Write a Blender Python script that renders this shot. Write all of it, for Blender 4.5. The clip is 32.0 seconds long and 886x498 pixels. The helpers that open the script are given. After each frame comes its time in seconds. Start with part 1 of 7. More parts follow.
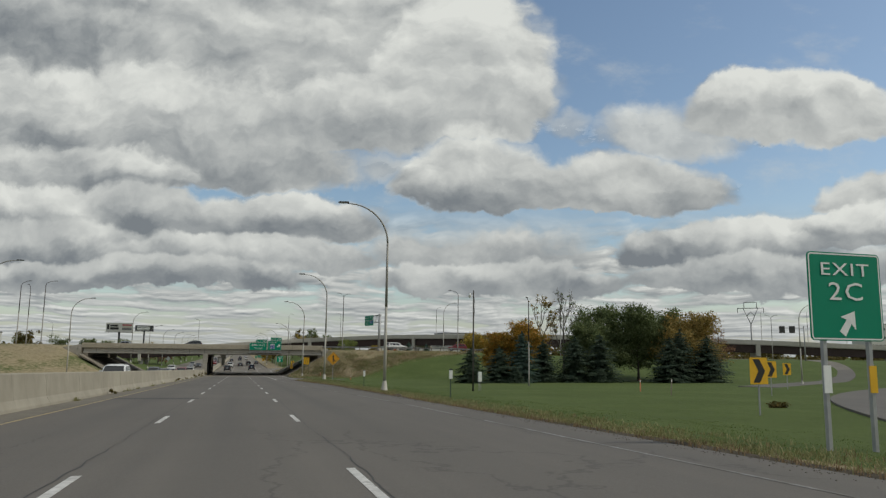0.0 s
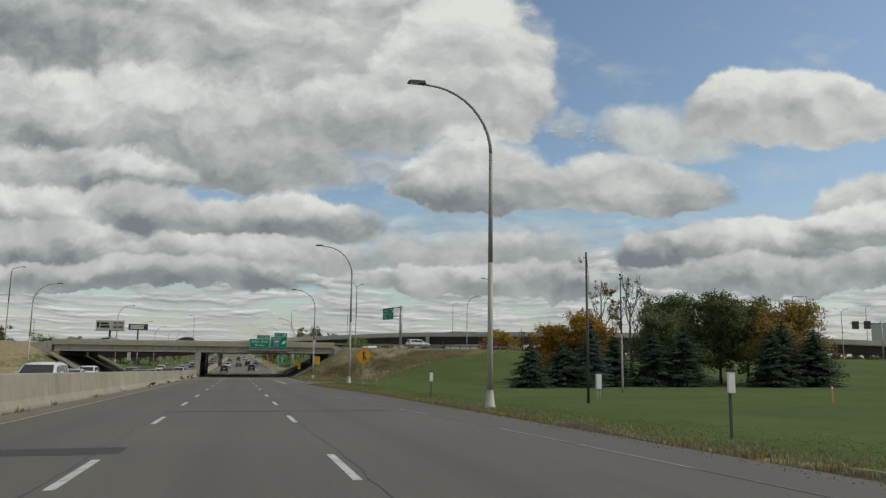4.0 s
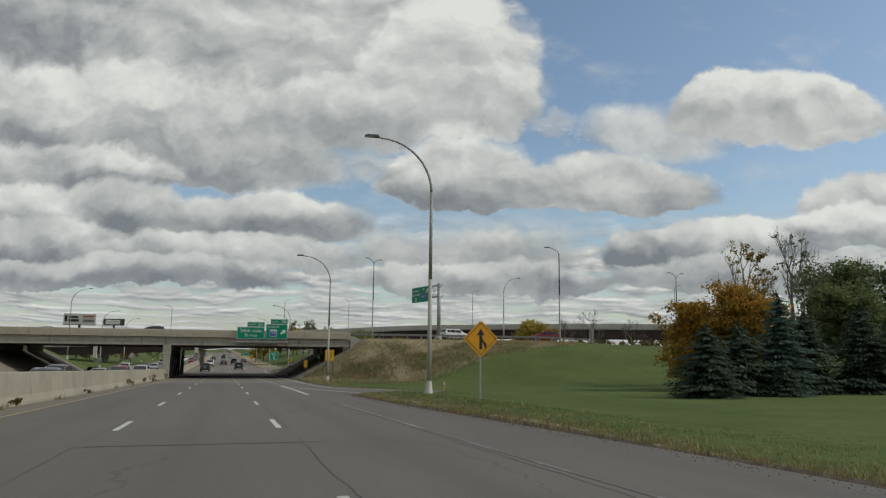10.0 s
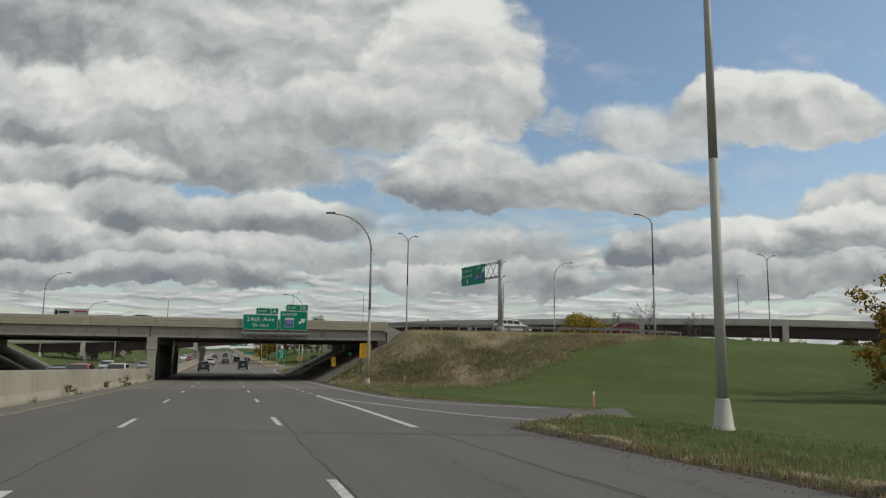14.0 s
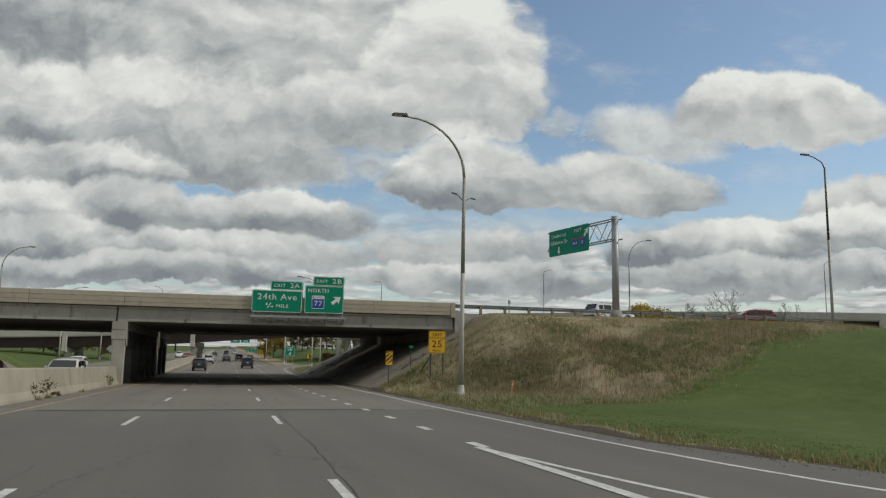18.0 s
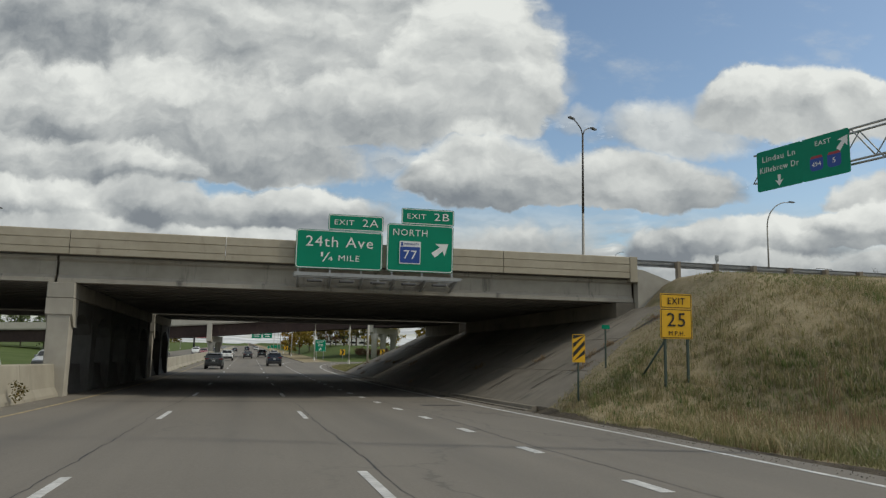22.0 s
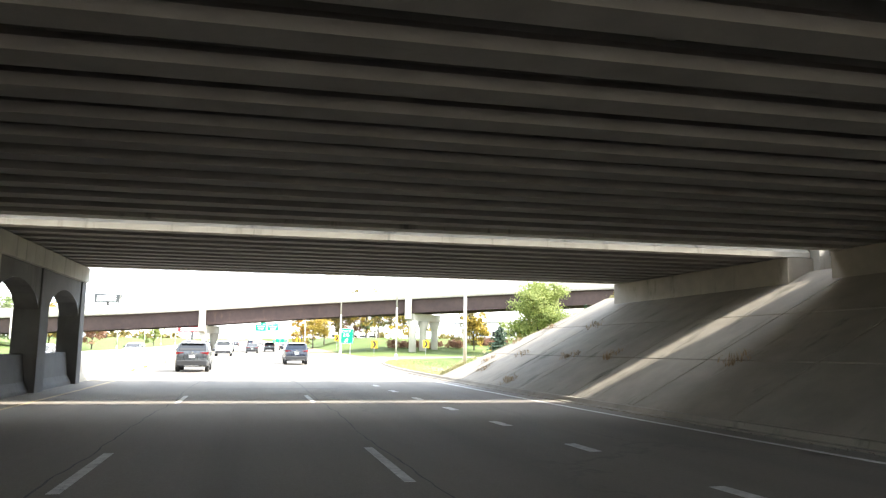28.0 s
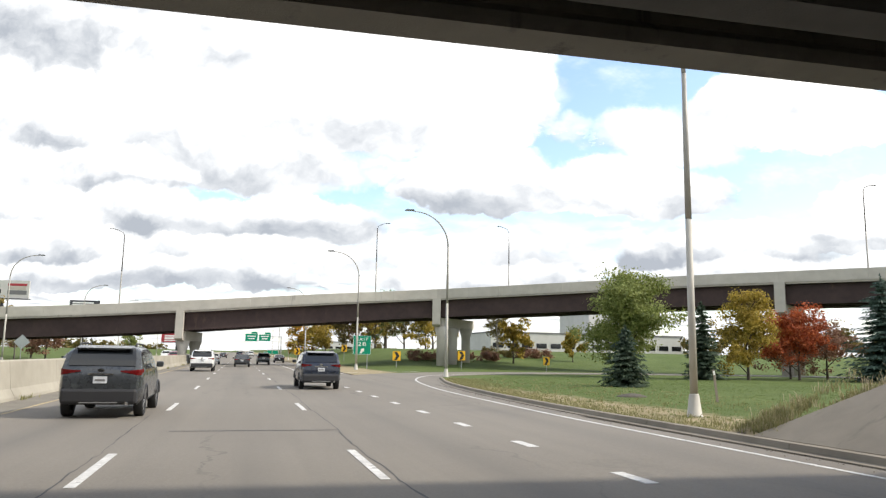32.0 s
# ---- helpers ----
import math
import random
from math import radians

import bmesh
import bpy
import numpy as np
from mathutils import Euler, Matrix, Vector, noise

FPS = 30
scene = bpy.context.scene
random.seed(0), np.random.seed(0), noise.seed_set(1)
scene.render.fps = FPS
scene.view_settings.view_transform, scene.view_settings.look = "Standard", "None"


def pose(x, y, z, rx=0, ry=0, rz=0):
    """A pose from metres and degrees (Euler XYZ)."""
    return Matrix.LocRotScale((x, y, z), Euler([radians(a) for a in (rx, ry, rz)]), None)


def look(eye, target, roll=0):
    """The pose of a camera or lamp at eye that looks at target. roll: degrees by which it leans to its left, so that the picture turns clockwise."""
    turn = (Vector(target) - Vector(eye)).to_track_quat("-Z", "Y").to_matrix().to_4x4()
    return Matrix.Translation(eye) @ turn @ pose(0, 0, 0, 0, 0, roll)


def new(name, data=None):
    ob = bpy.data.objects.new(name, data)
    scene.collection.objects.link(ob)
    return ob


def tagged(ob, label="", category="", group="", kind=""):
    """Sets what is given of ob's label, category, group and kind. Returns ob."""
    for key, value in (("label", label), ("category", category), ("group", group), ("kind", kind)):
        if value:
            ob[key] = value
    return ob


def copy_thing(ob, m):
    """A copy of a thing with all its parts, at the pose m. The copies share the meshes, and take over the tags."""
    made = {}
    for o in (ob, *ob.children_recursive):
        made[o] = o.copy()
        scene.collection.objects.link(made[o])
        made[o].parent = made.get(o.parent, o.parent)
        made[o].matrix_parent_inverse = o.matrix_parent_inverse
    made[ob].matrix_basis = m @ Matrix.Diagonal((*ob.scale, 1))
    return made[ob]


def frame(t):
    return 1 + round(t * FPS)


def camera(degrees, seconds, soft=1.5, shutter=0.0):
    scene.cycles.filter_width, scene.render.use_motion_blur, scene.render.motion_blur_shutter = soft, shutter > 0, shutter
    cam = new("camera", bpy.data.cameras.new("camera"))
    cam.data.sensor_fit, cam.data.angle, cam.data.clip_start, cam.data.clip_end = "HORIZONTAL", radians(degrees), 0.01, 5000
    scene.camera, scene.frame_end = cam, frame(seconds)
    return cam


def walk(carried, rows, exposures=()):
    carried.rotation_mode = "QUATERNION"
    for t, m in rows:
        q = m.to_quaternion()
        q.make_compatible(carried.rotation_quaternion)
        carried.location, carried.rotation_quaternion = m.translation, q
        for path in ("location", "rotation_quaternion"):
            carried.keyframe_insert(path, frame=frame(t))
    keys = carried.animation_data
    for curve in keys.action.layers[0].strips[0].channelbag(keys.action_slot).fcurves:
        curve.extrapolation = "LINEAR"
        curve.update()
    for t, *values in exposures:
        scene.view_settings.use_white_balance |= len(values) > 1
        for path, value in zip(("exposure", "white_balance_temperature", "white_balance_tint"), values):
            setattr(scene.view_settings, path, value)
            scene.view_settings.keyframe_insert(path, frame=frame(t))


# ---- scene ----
cam = camera(62.45, 32.0, soft=1.3)
PATH = [
    (0.0, pose(-0.079, 0.000, 5.500, 98.17, -0.67, -15.33)),
    (1.0, pose(-0.067, 5.790, 5.369, 98.15, -0.72, -14.97)),
    (2.0, pose(-0.063, 11.710, 5.231, 98.17, -0.77, -15.17)),
    (3.0, pose(-0.041, 17.537, 5.104, 98.25, -0.74, -15.57)),
    (3.5, pose(-0.038, 20.579, 5.035, 98.26, -0.76, -15.47)),
    (5.5, pose(0.049, 32.720, 4.774, 98.10, -0.55, -15.39)),
    (6.0, pose(0.068, 35.631, 4.730, 98.07, -0.57, -15.36)),
    (7.0, pose(0.098, 41.366, 4.594, 98.05, -0.62, -15.30)),
    (8.0, pose(0.123, 47.293, 4.466, 98.06, -0.60, -15.69)),
    (9.0, pose(0.164, 53.186, 4.333, 98.26, -0.52, -16.08)),
    (10.0, pose(0.204, 59.207, 4.168, 98.12, -0.64, -16.46)),
    (11.0, pose(0.240, 65.030, 4.049, 98.15, -0.68, -16.73)),
    (12.0, pose(0.219, 71.172, 3.908, 98.10, -0.71, -16.40)),
    (13.0, pose(0.231, 76.743, 3.797, 98.11, -0.71, -16.76)),
    (14.0, pose(0.194, 82.901, 3.621, 98.11, -0.77, -16.33)),
    (14.5, pose(0.180, 85.959, 3.588, 98.05, -0.91, -16.38)),
    (16.5, pose(0.167, 98.254, 3.304, 97.99, -1.08, -16.69)),
    (17.0, pose(0.167, 101.444, 3.237, 98.08, -1.20, -16.43)),
    (18.0, pose(0.171, 107.822, 3.089, 98.07, -1.10, -16.27)),
    (19.0, pose(0.161, 113.877, 2.962, 98.18, -1.14, -16.24)),
    (20.0, pose(0.091, 120.233, 2.823, 98.07, -1.17, -15.60)),
    (21.0, pose(0.012, 126.086, 2.684, 98.09, -1.15, -14.84)),
    (22.0, pose(-0.035, 132.545, 2.544, 97.85, -1.22, -14.81)),
    (23.0, pose(-0.071, 138.292, 2.413, 97.74, -1.13, -15.04)),
    (24.0, pose(-0.091, 144.704, 2.273, 97.49, -0.97, -14.73)),
    (25.0, pose(-0.070, 150.576, 2.162, 97.47, -0.76, -14.56)),
    (25.5, pose(-0.073, 153.557, 2.080, 97.23, -0.54, -14.76)),
    (27.5, pose(-0.202, 166.078, 1.838, 97.32, -0.70, -14.69)),
    (28.0, pose(-0.260, 169.343, 1.785, 97.41, -0.77, -14.64)),
    (29.0, pose(-0.360, 175.842, 1.674, 97.57, -0.58, -15.06)),
    (30.0, pose(-0.403, 182.201, 1.595, 97.87, -0.65, -15.39)),
    (31.0, pose(-0.366, 188.236, 1.526, 98.11, -0.76, -15.20)),
    (32.0, pose(-0.320, 194.623, 1.574, 98.39, -0.98, -15.40)),
]
EXPOSURES = [(0.0, -0.06, 6750, 5), (12.0, -0.04, 6750, 5), (19.0, 0.05, 6750, 5), (22.0, 0.08, 6700, 5), (23.0, 0.12, 6650, 4), (24.0, 0.2, 6700, 1), (25.0, 0.5, 6750, -3), (25.5, 1.1, 6700, -2), (27.5, 3.35, 6600, 7), (28.0, 3.58, 6600, 8), (29.0, 3.8, 6450, 7),
             (30.0, 3.55, 6250, 6), (30.5, 3.3, 6300, 6), (31.0, 2.75, 6250, 6), (31.5, 2.0, 6700, 10), (32.0, 1.33, 6750, 10)]
walk(cam, PATH, EXPOSURES)

# ---- world and sun ----
world = bpy.data.worlds.new("sky_world")
scene.world = world
world.use_nodes = True
wt = world.node_tree
wt.nodes.clear()
SUN_EL, SUN_AZ = radians(41), radians(109)      # azimuth clockwise from +y


class Graph:
    """Small helper to write node trees as expressions."""
    def __init__(self, tree):
        self.t = tree

    def node(self, kind, **props):
        n = self.t.nodes.new(kind)
        for k, v in props.items():
            setattr(n, k, v)
        return n

    def put(self, socket, v):
        if isinstance(v, bpy.types.NodeSocket):
            self.t.links.new(v, socket)
        elif v is not None:
            socket.default_value = v

    def math(self, op, a, b=None, c=None, clamp=False):
        n = self.node("ShaderNodeMath", operation=op, use_clamp=clamp)
        for s, v in zip(n.inputs, (a, b, c)):
            self.put(s, v)
        return n.outputs[0]

    def vmath(self, op, a, b=None, scale=None):
        n = self.node("ShaderNodeVectorMath", operation=op)
        self.put(n.inputs[0], a)
        if b is not None:
            self.put(n.inputs[1], b)
        if scale is not None:
            self.put(n.inputs["Scale"], scale)
        return n.outputs["Value"] if op == "DOT_PRODUCT" else n.outputs["Vector"]

    def noise(self, vec, scale, detail=4.0, rough=0.55, dist=0.0, out=0):
        n = self.node("ShaderNodeTexNoise")
        if vec is not None:
            self.put(n.inputs["Vector"], vec)
        self.put(n.inputs["Scale"], scale)
        self.put(n.inputs["Detail"], detail)
        self.put(n.inputs["Roughness"], rough)
        self.put(n.inputs["Distortion"], dist)
        return n.outputs[out]

    def ramp(self, fac, stops, interp="LINEAR"):
        n = self.node("ShaderNodeValToRGB")
        n.color_ramp.interpolation = interp
        els = n.color_ramp.elements
        while len(els) < len(stops):
            els.new(0.5)
        for e, (p, c) in zip(els, stops):
            e.position = p
            e.color = (*c, 1) if isinstance(c, tuple) else (c, c, c, 1)
        self.put(n.inputs[0], fac)
        return n.outputs[0]

    def mix(self, fac, a, b, blend="MIX"):
        n = self.node("ShaderNodeMix", data_type="RGBA", blend_type=blend)
        self.put(n.inputs[0], fac)
        self.put(n.inputs[6], a)
        self.put(n.inputs[7], b)
        return n.outputs[2]

    def lerp(self, fac, a, b):
        n = self.node("ShaderNodeMix", data_type="FLOAT")
        for k, v in ((0, fac), (2, a), (3, b)):
            self.put(n.inputs[k], v)
        return n.outputs[0]

    def xyz(self, x, y, z):
        n = self.node("ShaderNodeCombineXYZ")
        for s, v in zip(n.inputs, (x, y, z)):
            self.put(s, v)
        return n.outputs[0]

    def smooth(self, v, lo, hi):
        n = self.node("ShaderNodeMapRange", interpolation_type="SMOOTHSTEP")
        self.put(n.inputs[0], v)
        n.inputs[1].default_value, n.inputs[2].default_value = lo, hi
        return n.outputs[0]


W = Graph(wt)
direction = W.node("ShaderNodeTexCoord").outputs["Generated"]
# axes of the cloud chart: right, up and ahead for a heading a little right of the road
AX_R = (0.9596, -0.2812, 0.0)
AX_F = (0.2812, 0.9596, 0.0)
da = W.math("MAXIMUM", W.vmath("DOT_PRODUCT", direction, AX_F), 0.05)
cu = W.math("DIVIDE", W.vmath("DOT_PRODUCT", direction, AX_R), da)
sep = W.node("ShaderNodeSeparateXYZ")
W.put(sep.inputs[0], direction)
dz = sep.outputs[2]
cv = W.math("DIVIDE", dz, da)
# relief that all the clouds share: a slow drift of their outlines, rounded billows and fine tufts
chart = W.xyz(cu, cv, 0.37)
sway = W.vmath("SUBTRACT", W.noise(chart, 7.0, 4.0, 0.5, out=1), (0.5, 0.5, 0.5))
ruffle = W.vmath("SUBTRACT", W.noise(chart, 26.0, 5.0, 0.6, out=1), (0.5, 0.5, 0.5))
bent = W.vmath("ADD", W.vmath("ADD", chart, W.vmath("SCALE", sway, scale=0.075)), W.vmath("SCALE", ruffle, scale=0.028))
sep_b = W.node("ShaderNodeSeparateXYZ")
W.put(sep_b.inputs[0], bent)
bu, bv = sep_b.outputs[0], sep_b.outputs[1]


def billows(at, scale):
    """Rounded heads of cloud, 0 in the creases and about 1 on the heads."""
    n = W.node("ShaderNodeTexVoronoi", feature="SMOOTH_F1", normalize=True)
    W.put(n.inputs["Vector"], at)
    n.inputs["Scale"].default_value, n.inputs["Detail"].default_value = scale, 3.0
    n.inputs["Roughness"].default_value, n.inputs["Smoothness"].default_value = 0.55, 0.6
    return W.math("SUBTRACT", 1.0, n.outputs["Distance"])


swept_at = W.vmath("MULTIPLY", bent, (1.0, 1.5, 1.0))
heads = billows(swept_at, 13.0)
soft = W.noise(swept_at, 9.0, 7.0, 0.52)
lit = W.noise(W.vmath("ADD", swept_at, (0.014, 0.028, 0.0)), 9.0, 7.0, 0.52)
edge_noise = W.math("ADD", W.math("MULTIPLY", W.math("SUBTRACT", soft, 0.5), 2.1), W.math("MULTIPLY", W.math("SUBTRACT", heads, 0.62), 0.75))
relief = W.math("ADD", W.math("MULTIPLY", W.math("SUBTRACT", soft, lit), 0.80), W.math("MULTIPLY", W.math("SUBTRACT", heads, 0.62), 0.20))
mottle = W.math("MULTIPLY", W.math("SUBTRACT", W.noise(W.xyz(cu, W.math("MULTIPLY", cv, 2.3), 7.3), 5.0, 3.0, 0.45), 0.5), 0.38)
relief = W.math("ADD", relief, mottle)

# far field: rows of flat clouds that close up towards the horizon
flat1 = W.math("ADD", W.math("MAXIMUM", cv, 0.0), 0.085)
plane = W.vmath("ADD", W.xyz(W.math("DIVIDE", cu, flat1), W.math("DIVIDE", 1.25, flat1), 0.0), W.vmath("SCALE", sway, scale=1.2))
rows_n = W.noise(plane, 1.45, 4.5, 0.52)
rows_up = W.noise(W.vmath("ADD", plane, (0.05, -0.20, 0.0)), 1.45, 4.5, 0.52)
lum = W.math("ADD", W.math("MULTIPLY_ADD", W.math("SUBTRACT", rows_n, rows_up), 1.9, 0.58), W.math("MULTIPLY", W.math("SUBTRACT", W.noise(plane, 0.7, 4.0, 0.5), 0.5), 0.55))
cover = W.math("MULTIPLY", W.smooth(rows_n, 0.36, 0.54), W.math("SUBTRACT", 1.0, W.smooth(cv, 0.13, 0.22)))
# thin high veil and stray tufts
veil = W.smooth(W.noise(W.xyz(cu, W.math("MULTIPLY", cv, 2.0), 1.7), 6.5, 7.0, 0.62), 0.52, 0.86)
veil = W.math("MULTIPLY", veil, 0.65)
lum = W.lerp(W.math("GREATER_THAN", veil, cover), lum, 0.74)
cover = W.math("MAXIMUM", cover, veil)


def cumulus(u, v, a, b, base, crown, tilt=0.0, rag=0.50, edge=0.36, skirt=0.25, dense=1.0):
    """One bank of cloud laid over those before it: its base at (u, v), half width a, height b, and how bright its base and crown are."""
    global cover, lum
    du = W.math("MULTIPLY_ADD", bu, 1 / a, -u / a)
    dv = W.math("SUBTRACT", bv, W.math("MULTIPLY_ADD", du, tilt * a, v))
    up = W.math("MULTIPLY", W.math("MAXIMUM", dv, 0.0), 1 / b)
    dn = W.math("MULTIPLY", W.math("MINIMUM", dv, 0.0), 1 / (skirt * b + 0.008))
    r = W.math("MULTIPLY_ADD", dn, dn, W.math("MULTIPLY_ADD", up, up, W.math("MULTIPLY", du, du)))
    d = W.math("MULTIPLY_ADD", edge_noise, rag, W.math("SUBTRACT", 1.0, r))
    alpha = W.math("MULTIPLY", W.smooth(d, 0.05, 0.05 + edge), dense)
    height = W.math("MULTIPLY_ADD", dv, 1 / b, W.math("MULTIPLY", edge_noise, 0.25))
    own = W.math("ADD", W.math("MULTIPLY_ADD", W.smooth(height, -0.08, 0.72), crown - base, base), relief)
    lum = W.lerp(alpha, lum, own)
    cover = W.math("MAXIMUM", cover, alpha)


# overhead bank with its lower lobes
cumulus(-0.420, 0.430, 0.540, 0.330, 0.40, 0.70, skirt=0.3)
cumulus(-0.200, 0.370, 0.350, 0.330, 0.46, 0.72, skirt=0.3)
cumulus(0.010, 0.352, 0.145, 0.230, 0.60, 0.86)
cumulus(-0.480, 0.278, 0.420, 0.150, 0.38, 0.78, -0.05)
cumulus(-0.160, 0.308, 0.130, 0.085, 0.50, 0.74)
# open sky to the sun's side, with a drifting white bank and tufts
cumulus(0.300, 0.306, 0.125, 0.060, 0.68, 0.78, rag=0.75, edge=0.8, skirt=0.5, dense=0.9)
cumulus(0.475, 0.334, 0.180, 0.078, 0.62, 0.86, rag=0.6, skirt=0.45)
cumulus(0.122, 0.378, 0.045, 0.030, 0.66, 0.74, rag=0.9, edge=1.1, skirt=0.6, dense=0.55)
cumulus(0.168, 0.328, 0.045, 0.022, 0.68, 0.76, rag=0.9, edge=1.1, skirt=0.6, dense=0.6)
cumulus(-0.100, 0.262, 0.075, 0.030, 0.60, 0.72, rag=0.9, edge=0.9, skirt=0.6, dense=0.8)
# the middle cumulus, two heads on one base
cumulus(0.220, 0.220, 0.185, 0.074, 0.44, 0.80)
cumulus(0.035, 0.226, 0.138, 0.098, 0.38, 0.86)
cumulus(0.595, 0.214, 0.125, 0.052, 0.56, 0.80, rag=0.6)
# rows to the other side, nearer to farther
cumulus(-0.640, 0.228, 0.290, 0.072, 0.36, 0.74)
cumulus(-0.250, 0.166, 0.185, 0.070, 0.38, 0.75)
cumulus(-0.540, 0.166, 0.360, 0.066, 0.33, 0.69)
cumulus(-0.574, 0.132, 0.250, 0.050, 0.32, 0.66)
cumulus(-0.299, 0.122, 0.240, 0.044, 0.38, 0.70)
cumulus(-0.481, 0.095, 0.290, 0.036, 0.34, 0.62, rag=0.6)
cumulus(0.010, 0.130, 0.210, 0.060, 0.48, 0.72, rag=0.7, edge=0.7)
cumulus(0.061, 0.092, 0.210, 0.040, 0.40, 0.68, rag=0.7)
# dark-based bank on the sun's side
cumulus(0.545, 0.160, 0.215, 0.056, 0.40, 0.82)
cumulus(0.365, 0.136, 0.180, 0.058, 0.27, 0.72)
cumulus(0.440, 0.098, 0.270, 0.044, 0.36, 0.62, rag=0.6)

# the sky goes on broken in the same way all round
aside = W.math("MAXIMUM", W.smooth(cv, 0.62, 0.85), W.smooth(W.math("ABSOLUTE", cu), 0.85, 1.1))
broad = W.noise(direction, 2.6, 6.0, 0.55)
cover = W.lerp(aside, cover, W.smooth(broad, 0.38, 0.56))
lum = W.lerp(aside, lum, W.math("MULTIPLY_ADD", broad, 0.5, 0.36))
lum = W.math("MINIMUM", W.math("MAXIMUM", lum, 0.26), 0.90)
tintc = W.ramp(lum, [(0.24, (0.215, 0.240, 0.28)), (0.45, (0.395, 0.418, 0.45)), (0.7, (0.645, 0.662, 0.68)), (0.92, (0.885, 0.897, 0.90))])
sky = W.node("ShaderNodeTexSky", sky_type="NISHITA", sun_disc=False, sun_elevation=SUN_EL, sun_rotation=SUN_AZ)
sky.air_density, sky.dust_density, sky.ozone_density = 1.0, 1.2, 1.6
blue = W.vmath("SCALE", sky.outputs[0], scale=0.145)
haze = W.smooth(cv, -0.02, 0.10)
seen = W.mix(cover, blue, tintc)
low = W.mix(W.math("MULTIPLY_ADD", haze, 0.55, 0.45), (0.55, 0.57, 0.60, 1), seen)
final = W.mix(W.smooth(dz, -0.02, 0.0), (0.16, 0.15, 0.13, 1), low)
bg = W.node("ShaderNodeBackground")
W.put(bg.inputs[0], final)
bg.inputs[1].default_value = 0.86
wout = W.node("ShaderNodeOutputWorld")
W.put(wout.inputs[0], bg.outputs[0])

sun = new("sun", bpy.data.lights.new("sun", "SUN"))
sun.data.energy, sun.data.angle, sun.data.color = 1.75, radians(3.0), (1.0, 0.95, 0.87)
sun.matrix_world = look((0, 0, 0), (-math.sin(SUN_AZ) * math.cos(SUN_EL), -math.cos(SUN_AZ) * math.cos(SUN_EL), -math.sin(SUN_EL)))

# ---- materials ----
def material(name, colors, scale=3.0, rough=0.7, metal=0.0, bump=0.2, bump_scale=40.0, coords="Object", stretch=(1, 1, 1), rnd=0.0, spots=None, spec=0.4, coarse=0.25):
    """Base colour between two tones by a fine and a coarse noise, optional stains, random shade per object, fine relief."""
    m = bpy.data.materials.new(name)
    m.use_nodes = True
    g = Graph(m.node_tree)
    bsdf = m.node_tree.nodes["Principled BSDF"]
    co = g.node("ShaderNodeTexCoord").outputs[coords] if coords == "Object" else g.node("ShaderNodeNewGeometry").outputs["Position"]
    vec = g.vmath("MULTIPLY", co, stretch)
    fine, wide = g.noise(vec, scale, 6.0, 0.62), g.noise(vec, scale * coarse, 3.0, 0.5)
    f = g.math("ADD", g.math("MULTIPLY", fine, 0.5), g.math("MULTIPLY", wide, 0.5))
    c = g.ramp(f, [(0.30, colors[0]), (0.70, colors[1])])
    if spots:
        colour, sc, lo, hi, st = spots
        k = g.smooth(g.noise(g.vmath("MULTIPLY", co, st), sc, 6.0, 0.65), lo, hi)
        c = g.mix(k, c, (*colour, 1))
    if rnd:
        r = g.node("ShaderNodeObjectInfo").outputs["Random"]
        k = g.math("MULTIPLY_ADD", r, 2 * rnd, 1 - rnd)
        c = g.vmath("SCALE", c, scale=k)
    g.put(bsdf.inputs["Base Color"], c)
    g.put(bsdf.inputs["Roughness"], g.math("MULTIPLY_ADD", fine, 0.25, rough - 0.12, clamp=True))
    bsdf.inputs["Metallic"].default_value = metal
    bsdf.inputs["Specular IOR Level"].default_value = spec
    if bump:
        b = g.node("ShaderNodeBump")
        b.inputs["Strength"].default_value, b.inputs["Distance"].default_value = bump, 0.02
        g.put(b.inputs["Height"], g.noise(vec, bump_scale, 4.0, 0.6))
        g.put(bsdf.inputs["Normal"], b.outputs[0])
    return m


def plain(name, colour, rough=0.5, metal=0.0, spec=0.5, emit=0.0):
    return material(name, (tuple(c * 0.88 for c in colour), tuple(min(1, c * 1.08) for c in colour)), 6.0, rough, metal, 0.04, 80.0, spec=spec)


